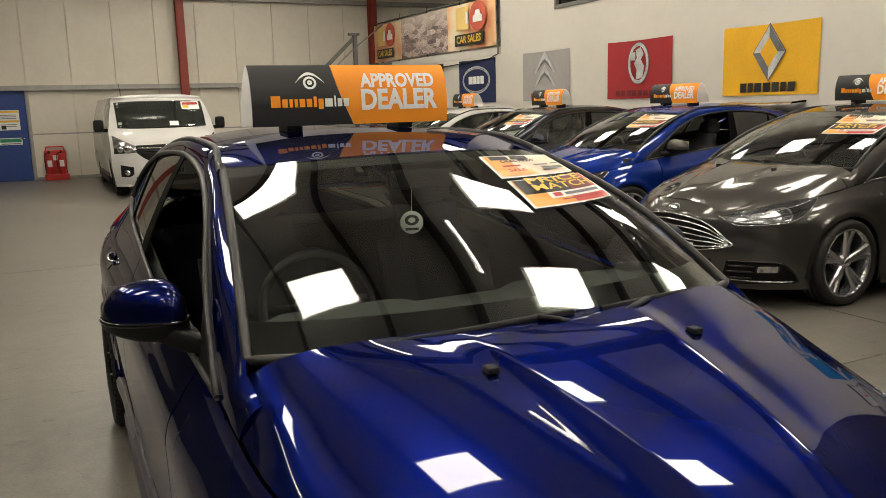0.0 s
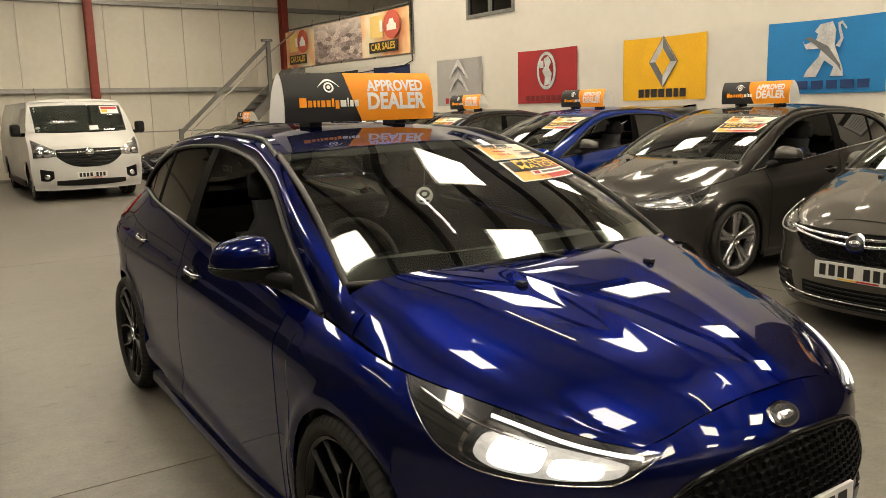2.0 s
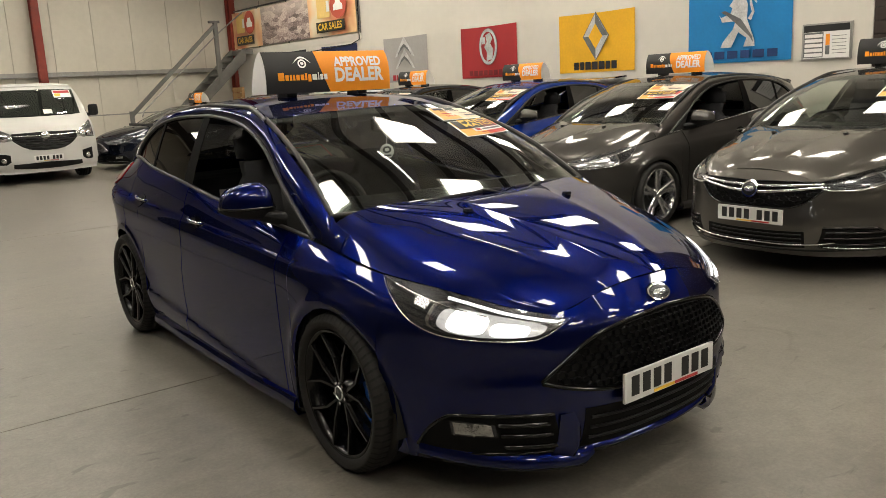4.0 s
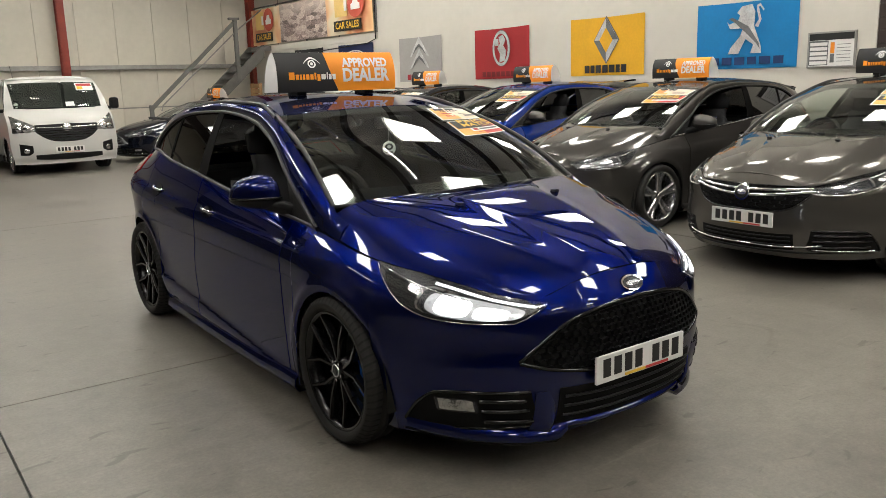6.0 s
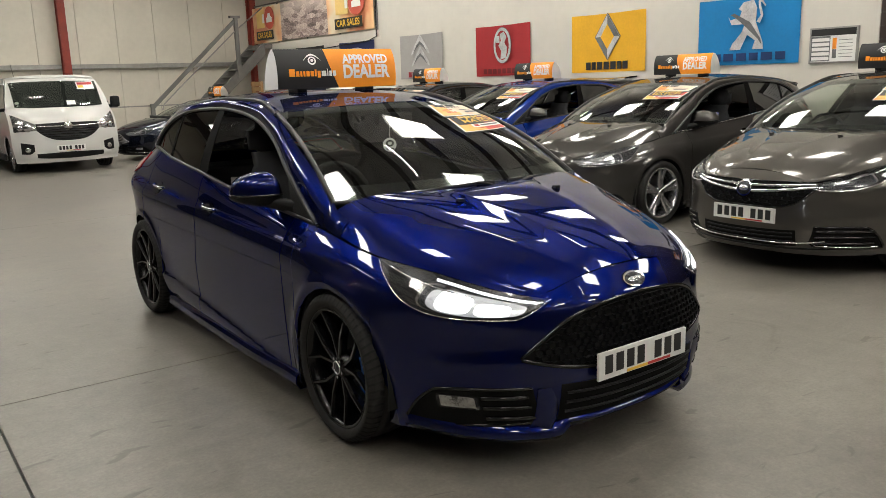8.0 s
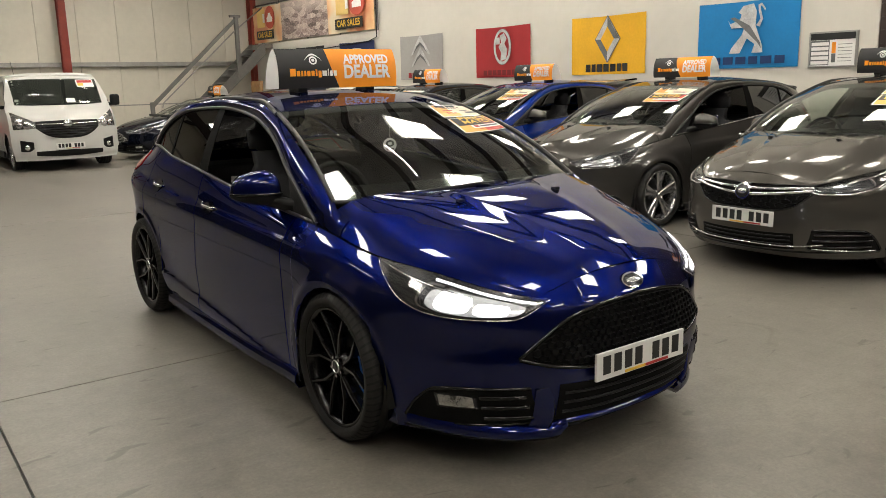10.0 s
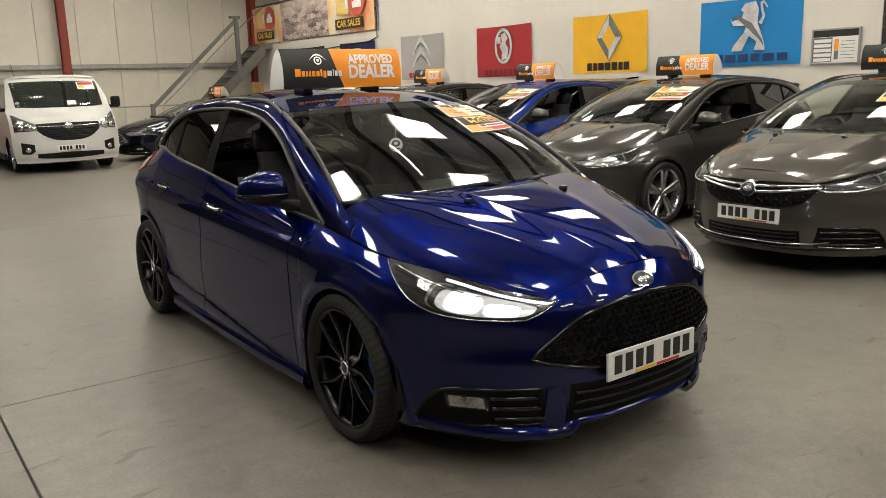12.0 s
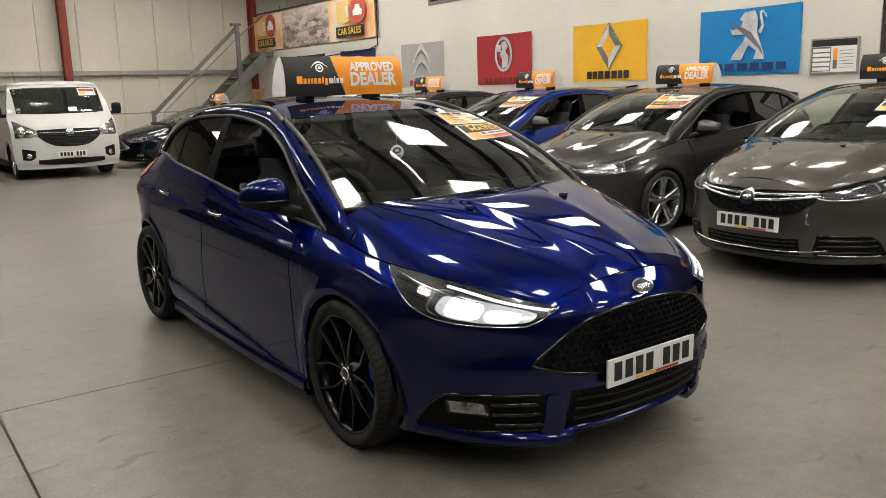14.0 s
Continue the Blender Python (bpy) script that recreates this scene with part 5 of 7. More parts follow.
        pane("quarter_light", 1.03, 0.83, 0.875, 0.63, BLACK, 0.004)
        pane("window_post", -0.28, -0.42, -0.43, -0.52, POST, 0.002)
        pane("rear_side_window", -0.425, -0.99, -0.52, -1.09, PRIVACY, 0.008)
        pane("window_post", -0.995, -1.025, -1.09, -1.12, POST, 0.003)
        pane("quarter_window", -1.03, -1.425, -1.125, -1.435, PRIVACY, 0.008)
        # tail lamp
        sheet("tail_lamp", strip(s, sd, span(-1.56, s.END + 0.02, 16), lambda f: 0.935 + 0.38 * max(0, f + 1.70), lambda f: s.zsh(f) - 0.034, 8, s.wside), TAIL, root, 0.01, "red tail lamp", lift=0.006)
        mirror(s, sd, root, paintm, spec.get("mirror_cap"))
        for fy in (s.F0, -s.F0):
            wheel(style, root, sd * 0.797 * s.sw, -fy * s.sf, sd, 0.325, "")
            if style == "black":
                brake_caliper(root, sd * 0.797 - sd * 0.03, -fy - 0.0, sd, CALIPER)
    # roof, glass, tailgate
    zr = lambda f: cr(f, s.ZR)
    grid = []
    for u in span(0, 1, 25):
        row = []
        for v in span(-1, 1, 25):
            f = (0.465 - 0.212 * v * v) + (-1.72 - 0.465 + 0.212 * v * v) * u
            we, ze = cr(f, s.EDGE_W) - 0.004, cr(f, s.EDGE_Z)
            z = ze + (max(zr(f), ze + 0.01) - ze) * (1 - abs(v) ** 2.4)
            row.append(s.P(f, abs(v) * we, z, 1 if v > 0 else -1))
        grid.append(row)
    sheet("roof", grid, spec.get("roof_paint", paintm), root, 0.014)
    sheet("headliner", [[Vector((p.x * 0.98, p.y, p.z - 0.035)) for p in row] for row in grid], FABRIC, root, 0)
    grid = [[screen_point(s, u, v) for v in span(-1, 1, 49)] for u in span(0, 1, 17)]
    ws = sheet("windscreen", grid, SCREEN, root, 0.005, "clear raked windscreen")
    ws.visible_shadow = False
    def edge(idx, off=0.004):
        return [Vector(p) + Vector((0, -off * 0.5, off)) for p in idx]
    tube("screen_seal", edge([r[0] for r in grid][::-1] + list(grid[0])[1:] + [r[-1] for r in grid][1:]), 0.013, SEAL, ws, n=6)
    # black printed band round the glass
    sheet("screen_band", [[Vector(p) for p in row] for row in grid[:3]], GLOSSBLACK, ws, 0, lift=-0.006)
    sheet("screen_band", [[Vector(p) for p in row] for row in grid[15:]], DARK, ws, 0, lift=-0.006)
    # scuttle and wipers
    cow = [[s.P(1.275 - 0.15 * v * v - d, abs(v) * 0.70, 0.985 - 0.03 * v ** 4 + h, 1 if v > 0 else -1) for d, h in ((-0.06, -0.02), (-0.03, -0.012), (0.0, 0.004), (0.03, 0.012))] for v in span(-1, 1, 21)]
    sheet("scuttle", cow, BLACK, root, 0.02)
    up = Vector((0, -0.55, 0.83))
    for pts in (((-0.80, 0.004), (-0.55, 0.014), (-0.30, 0.024), (-0.05, 0.032), (0.10, 0.030)), ((0.22, 0.024), (0.45, 0.026), (0.66, 0.020), (0.80, 0.010))):
        k = [screen_point(s, u, v) + up * 0.010 for v, u in pts]
        wp = tube("wiper", k, 0.008, BLACK, root, "black wiper blade at the foot of the glass", n=8, flat=1.4)
        a = screen_point(s, 0.0, pts[-1][0] if pts[0][0] < 0 else pts[0][0]) + Vector((0, -0.03, -0.005))
        b = k[-2] if pts[0][0] < 0 else k[1]
        tube("wiper_arm", [a, a.lerp(b, 0.2) + up * 0.012, a.lerp(b, 0.6) + up * 0.014, b + up * 0.008], 0.011, BLACK, wp, n=8, flat=0.6)
    grid = []
    for u in span(0, 1, 9):
        row = []
        for v in span(-1, 1, 13):
            f = -1.70 + (s.END + 1.72) * u + 0.03 * v * v
            z = 1.36 + (1.02 - 1.36) * u
            row.append(s.P(f, abs(v) * (0.50 + 0.12 * u), z - 0.02 * v * v, 1 if v > 0 else -1))
        grid.append(row)
    sheet("rear_window", grid, PRIVACY, root, 0.005)
    tail = []
    for z in span(0.30, 1.02, 9):
        f = s.END
        tail.append([s.P(f + 0.02 * abs(v) ** 3 - 0.02 * math.sin(math.pi * (z - 0.3) / 0.72), abs(v) * s.wside(s.END + 0.006, min(z, 1.0)), z, 1 if v > 0 else -1) for v in span(-1, 1, 13)])
    sheet("tailgate", tail, paintm, root, 0.02)
    spo = [[s.P(-1.62 - d, abs(v) * 0.49, 1.392 - 0.04 * v * v + h, 1 if v > 0 else -1) for d, h in ((0, 0.0), (0.05, 0.0), (0.12, -0.016), (0.13, -0.03), (0.06, -0.045))] for v in span(-1, 1, 15)]
    sheet("roof_spoiler", spo, paintm, root, 0.004)
    if spec.get("wing"):
        rw = [[s.P(-1.58 - d, abs(v) * 0.56, 1.435 + 0.015 * v * v + h, 1 if v > 0 else -1) for d, h in ((0, -0.004), (0.02, 0.016), (0.16, 0.030), (0.30, 0.036), (0.30, 0.012), (0.14, 0.004), (0, -0.006))] for v in span(-1, 1, 17)]
        sheet("rear_wing", rw, NAVY, root, 0, "dark rear wing over the tailgate")
    cabin(s, root)
    root.matrix_basis = m
    return root


# ---- the cars in the hall ----
VX_TOP = [(0.0, 0.702), (0.3, 0.706), (0.46, 0.702), (0.50, 0.690)]
VX_LOW = [(0.0, 0.518), (0.25, 0.523), (0.36, 0.552), (0.45, 0.622), (0.50, 0.675)]
VX_LAMP = [(1.535, 0.800), (1.62, 0.770), (1.74, 0.710), (1.86, 0.676), (1.99, 0.650), (2.08, 0.648), (2.135, 0.685)]
car(dict(shape=Shape(), paint=BLUE, wheels="black", lit=True, open_side=-1, front="sport", label="deep blue five-door sports hatchback with black alloys, headlamps lit"), pose(0, 0, 0))
SIGN = roof_sign(pose(0.0, 0.195, 1.470))
ROW = Shape(rear=0.66)
SMALL = Shape(0.93, 0.95, 1.0, rear=0.66)
car(dict(shape=ROW, paint=GREY, wheels="silver", front="slats", belt=CHROME, open_side=1, label="dark grey metallic hatchback with chrome grille slats and silver alloys"), pose(5.45, 1.88, 0, 0, 0, -90))
car(dict(shape=ROW, paint=GREY2, wheels="dark", front="vx", badge=(0.062, 0.062), badge_z=0.648, plate_z=0.40, gtop=VX_TOP, glow=VX_LOW, ghalf=0.495, lamp_low=VX_LAMP, label="warm grey metallic hatchback with chrome bars across its grille"), pose(5.20, -0.71, 0, 0, 0, -90))
car(dict(shape=SMALL, paint=BLUE2, wheels="silver", front="slats", open_side=1, mirror_cap=GREY2, wing=True, label="bright blue small hatchback with a price sticker"), pose(5.65, 4.65, 0, 0, 0, -90))
car(dict(shape=SMALL, paint=NAVY, wheels="silver", front="slats", label="very dark navy hatchback parked in the row"), pose(5.65, 7.35, 0, 0, 0, -90))
car(dict(shape=SMALL, paint=WHITE, wheels="silver", front="slats", label="white hatchback parked in the row"), pose(5.65, 10.0, 0, 0, 0, -90))
car(dict(shape=SMALL, paint=NAVY, wheels="silver", front="slats", label="dark hatchback parked near the stairs"), pose(5.65, 12.6, 0, 0, 0, -90))
LOW = Shape(1.0, 1.0, 0.88, rear=0.66)
car(dict(shape=LOW, paint=BLACKPAINT, wheels="silver", front="slats", label="low black-blue hatchback with its nose out below the stairs"), pose(4.55, 14.45, 0, 0, 0, -90))
for x, y in ((5.40, -0.71), (5.64, 1.88), (5.84, 4.65), (5.84, 7.35), (5.84, 10.0), (5.84, 12.6)):
    copy_thing(SIGN, pose(x, y, 1.470, 0, 0, -90))
copy_thing(SIGN, pose(4.75, 14.45, 1.295, 0, 0, -90))


def stickers(s, m):
    """The two printed cards inside the windscreen of a car for sale."""
    def card(label, u0, u1, w0, w1, bands, words):
        t = tagged(new("price_sticker"), label, "sticker", "price stickers on the windscreens")

        def at(a, b, lift):
            # a across, b up the card
            u = u0 + (u1 - u0) * b
            w = w0 + (w1 - w0) * a
            v = w / (0.738 + (0.592 - 0.738) * u)
            p = screen_point(s, u, v)
            q = screen_point(s, u + 0.01, v) - p
            r = screen_point(s, u, v + 0.01) - p
            return p + r.cross(q).normalized() * (0.004 + lift)
        lift = 0.0
        for name, a0, a1, b0, b1, mat in bands:
            lift += 0.0008
            mesh(name, [at(a, b, lift) for b in span(b0, b1, 5) for a in span(a0, a1, 7)], [(i * 7 + j, i * 7 + j + 1, i * 7 + j + 8, i * 7 + j + 7) for i in range(4) for j in range(6)], mat, t)
        H, W = 0.20, abs(w1 - w0)
        for text, a, b, size, width, mat in words:
            lettering("word", text, size, mat, lambda x, y, a=a, b=b: at(a + x / W, b + y / H, 0.011), t, bold=0.001, width=width)
        t.matrix_basis = m
        return t
    card("orange and white sale price card behind the windscreen", 0.735, 0.925, 0.205, 0.575,
         [("card", 0, 1, 0, 1, WHITECARD), ("print", 0.03, 0.97, 0.05, 0.95, PALE), ("print", 0.03, 0.30, 0.30, 0.95, ORANGE2), ("print", 0.03, 0.45, 0.05, 0.30, ORANGE3), ("name_bar", 0.08, 0.30, 0.76, 0.92, INK), ("name_bar", 0.33, 0.56, 0.76, 0.92, INK), ("price_bar", 0.52, 0.74, 0.42, 0.47, SILVERD0), ("price_bar", 0.78, 0.92, 0.42, 0.47, SILVERD0), ("price_bar", 0.58, 0.90, 0.18, 0.31, SILVERD0), ("sale_bar", 0.12, 0.34, 0.40, 0.46, REDINK)],
         [("DEAL NOW", 0.36, 0.60, 0.028, 0.16, INK), ("SALE", 0.24, 0.20, 0.032, 0.08, REDPRINT)])
    card("black, red and orange PRICE MATCH card behind the windscreen", 0.510, 0.715, 0.215, 0.600,
         [("card", 0, 1, 0, 1, WHITECARD), ("print", 0.03, 0.97, 0.04, 0.96, ORANGE2), ("print", 0.50, 0.97, 0.04, 0.96, REDPRINT), ("headline_panel", 0.04, 0.60, 0.44, 0.95, INK), ("headline_panel", 0.60, 0.90, 0.44, 0.95, MAROON), ("name_panel", 0.26, 0.96, 0.21, 0.42, WHITECARD), ("name_bar", 0.44, 0.91, 0.27, 0.36, SILVERD0), ("name_bar", 0.30, 0.40, 0.25, 0.38, REDINK), ("text_bar", 0.34, 0.90, 0.11, 0.14, REDINK)],
         [("PRICE", 0.50, 0.82, 0.062, 0.27, YELINK), ("MATCH", 0.52, 0.57, 0.062, 0.28, YELINK)])


MAROON = material("dark_red_print", (0.12, 0.012, 0.010), 0.45, vary=0.2, scale=12)
ORANGE3 = material("amber_print", (0.90, 0.52, 0.16), 0.45, vary=0.2, scale=12)
PALE = material("pale_orange_print", (0.84, 0.68, 0.52), 0.45, vary=0.2, scale=12)
ORANGE2 = material("orange_print", (0.85, 0.40, 0.07), 0.45, vary=0.12, scale=12)
REDPRINT = material("red_print", (0.62, 0.05, 0.035), 0.45, vary=0.12, scale=12)
SILVERD0 = material("grey_print", (0.12, 0.12, 0.13), 0.5)
for shp, m in ((Shape(), pose(0, 0, 0)), (ROW, pose(5.45, 1.88, 0, 0, 0, -90)), (ROW, pose(5.20, -0.71, 0, 0, 0, -90)), (SMALL, pose(5.65, 4.65, 0, 0, 0, -90)), (SMALL, pose(5.65, 7.35, 0, 0, 0, -90))):
    stickers(shp, m)


# ---- flags, banner, board ----
def cloth(name, y0, y1, z0, z1, mat, parent, x=WX, lift=0.0, amp=0.006, seed=0.0):
    """A hanging sheet on the flag wall with soft folds."""
    n, m = 25, 13
    verts, faces = [], []
    for back in (0, 1):
        for i in range(n):
            for j in range(m):
                y, z = y0 + (y1 - y0) * i / (n - 1), z0 + (z1 - z0) * j / (m - 1)
                d = amp * (noise.noise((y * 2.3 + seed, z * 1.1, seed)) + 0.4 * noise.noise((y * 7 + seed, z * 2, 5))) + amp
                sag = -0.010 * math.sin(math.pi * i / (n - 1)) * (j / (m - 1))
                verts.append((x - 0.012 - d - lift + back * 0.002, y, z + sag))
    for back in (0, 1):
        o = back * n * m
        for i in range(n - 1):
            for j in range(m - 1):
                q = (o + i * m + j, o + (i + 1) * m + j, o + (i + 1) * m + j + 1, o + i * m + j + 1)
                faces.append(q if back else q[::-1])
    return mesh(name, verts, faces, mat, parent, smooth=True)


def fabric(name, base):
    return material(name, base, 0.75, vary=0.08, scale=3, bump=0.15, bscale=400)


def emblem(name, pts, mat, parent, yc, zc, k=1.0, d=0.032, thick=0.004):
    """A flat shape on a flag; pts run right and up as one faces the wall."""
    return prism(name, [(yc - a * k, zc + b * k) for a, b in pts], WX - d - thick, WX - d, mat, parent, axis="x")


def hoop(name, rx, ry, wd, mat, parent, yc, zc, d=0.032):
    n = 36
    a, b = ring(yc, zc, rx, ry, n), ring(yc, zc, rx - wd, ry - wd, n)
    vs = [(WX - d - 0.004, *p) for p in a] + [(WX - d - 0.004, *p) for p in b] + [(WX - d, *p) for p in a]
    fs = [(i, (i + 1) % n, n + (i + 1) % n, n + i) for i in range(n)] + [(i, (i + 1) % n, 2 * n + (i + 1) % n, 2 * n + i) for i in range(n)]
    return mesh(name, vs, fs, mat, parent)


def name_bars(parent, yc, zc, h, mat, widths, gap):
    total = sum(widths) + gap * (len(widths) - 1)
    y = yc + total / 2
    for w in widths:
        box("name_bar", (WX - 0.037, y - w, zc - h / 2), (WX - 0.032, y, zc + h / 2), mat, parent)
        y -= w + gap


SILVER = material("printed_silver", (0.50, 0.50, 0.50), 0.6, vary=0.35, scale=5)
SILVERD = material("printed_dark_silver", (0.14, 0.14, 0.145), 0.6, vary=0.3, scale=5)
FLAGS = (("yellow flag with a silver diamond emblem", (0.78, 0.42, 0.012), 3.97, 5.50), ("red flag with a round silver emblem", (0.36, 0.018, 0.022), 6.51, 8.03), ("grey flag with a double silver chevron", (0.36, 0.345, 0.335), 9.09, 10.63), ("dark blue flag with an oval emblem", (0.010, 0.020, 0.085), 11.68, 13.28), ("sky blue flag with a silver animal emblem", (0.008, 0.20, 0.50), 1.52, 3.03), ("plain black flag", (0.010, 0.010, 0.011), 14.05, 15.6))
for k, (label, base, y0, y1) in enumerate(FLAGS):
    fl = tagged(new("flag"), label + " on the white wall", "flag", "flags on the wall")
    z0, z1 = (1.555, 2.455)
    if k == 4:
        z0, z1 = 1.585, 2.455
    cloth("flag_cloth", y0, y1, z0, z1, fabric("flag_fabric", base), fl, seed=k * 3.1)
    yc, zc = (y0 + y1) / 2, (z0 + z1) / 2 + 0.07
    if k == 0:
        for nm, sc_, mt, d in (("diamond", 1.0, SILVERD, 0.030), ("diamond_face", 0.94, SILVER, 0.034), ("diamond_hole", 0.52, fabric("yellow_fabric", base), 0.038)):
            emblem(nm, [(0, 0.365 * sc_), (0.265 * sc_, 0), (0, -0.365 * sc_), (-0.265 * sc_, 0)], mt, fl, yc - 0.02, zc + 0.02, d=d)
        emblem("diamond_shade", [(0, 0.343), (0.247, 0), (0.13, 0), (0, 0.183)], SILVERD, fl, yc - 0.02, zc + 0.02, d=0.0385, thick=0.002)
        emblem("diamond_shade", [(0, -0.343), (-0.247, 0), (-0.13, 0), (0, -0.183)], SILVERD, fl, yc - 0.02, zc + 0.02, d=0.0385, thick=0.002)
        name_bars(fl, yc, z0 + 0.10, 0.12, INK, [0.10, 0.08, 0.11, 0.11, 0.11, 0.08, 0.10], 0.03)
    if k == 1:
        hoop("emblem_ring", 0.235, 0.31, 0.05, SILVER, fl, yc - 0.02, zc + 0.02, 0.034)
        hoop("emblem_edge", 0.245, 0.32, 0.014, SILVERD, fl, yc - 0.02, zc + 0.02, 0.031)
        emblem("emblem_figure", [(-0.05, -0.25), (0.10, -0.22), (0.14, -0.05), (0.06, 0.05), (0.12, 0.14), (0.05, 0.24), (-0.06, 0.20), (-0.03, 0.08), (-0.10, 0.0), (-0.03, -0.10)], SILVER, fl, yc - 0.02, zc + 0.02, d=0.035)
        emblem("emblem_flag", [(-0.17, 0.05), (-0.07, 0.05), (-0.07, 0.17), (-0.17, 0.17)], SILVER, fl, yc - 0.02, zc + 0.02, d=0.036)
        name_bars(fl, yc, z0 + 0.085, 0.09, fabric("maroon_ink", (0.17, 0.012, 0.015)), [0.10] * 8, 0.035)
    if k == 2:
        for dz in (0.13, -0.11):
            emblem("chevron", [(-0.27, -0.12), (-0.20, -0.02), (0, 0.20), (0.20, -0.02), (0.27, -0.12), (0.20, -0.10), (0.10, 0.02), (0, 0.085), (-0.10, 0.02), (-0.20, -0.10)], SILVER, fl, yc, zc + dz, 1.25, d=0.033)
            emblem("chevron_shade", [(-0.20, -0.095), (-0.10, 0.025), (0, 0.09), (0.10, 0.025), (0.20, -0.095), (0.10, -0.015), (0, 0.04), (-0.10, -0.015)], SILVERD, fl, yc, zc + dz, 1.25, d=0.037)
        name_bars(fl, yc, z0 + 0.09, 0.11, fabric("dark_red_ink", (0.33, 0.02, 0.03)), [0.11, 0.03, 0.10, 0.11, 0.14, 0.10, 0.11], 0.035)
    if k == 3:
        hoop("emblem_ring", 0.60, 0.29, 0.03, SILVER, fl, yc, zc - 0.05, 0.034)
        hoop("emblem_ring", 0.56, 0.25, 0.02, SILVER, fl, yc, zc - 0.05, 0.036)
        name_bars(fl, yc, zc - 0.05, 0.16, WHITEINK, [0.17, 0.14, 0.10, 0.14], 0.035)
    if k == 4:
        emblem("emblem_figure", [(0.10, 0.30), (-0.05, 0.28), (-0.12, 0.20), (-0.07, 0.17), (-0.10, 0.10), (-0.24, 0.06), (-0.27, 0.10), (-0.22, 0.0), (-0.02, 0.0), (-0.06, -0.10), (-0.20, -0.25), (-0.24, -0.33), (-0.08, -0.33), (0.02, -0.14), (0.14, -0.22), (0.10, -0.33), (0.26, -0.33), (0.25, -0.24), (0.14, 0.02), (0.15, 0.20)], SILVER, fl, yc, zc + 0.02, d=0.034)
        emblem("emblem_arm", [(-0.24, 0.13), (-0.18, 0.145), (0.06, 0.02), (0.22, -0.20), (0.24, -0.28), (0.18, -0.20), (0.0, -0.04), (-0.15, 0.08)], SILVERD, fl, yc, zc + 0.02, d=0.0385, thick=0.002)
        emblem("emblem_tail", [(0.15, 0.02), (0.21, 0.10), (0.18, 0.20), (0.17, 0.28), (0.22, 0.30), (0.28, 0.22), (0.27, 0.20), (0.22, 0.265), (0.20, 0.26), (0.21, 0.21), (0.245, 0.10), (0.20, 0.0)], SILVER, fl, yc, zc + 0.02, d=0.034)
        name_bars(fl, yc + 0.05, z0 + 0.10, 0.10, fabric("navy_ink", (0.008, 0.035, 0.13)), [0.13, 0.13, 0.15, 0.15, 0.13, 0.16, 0.14], 0.045)


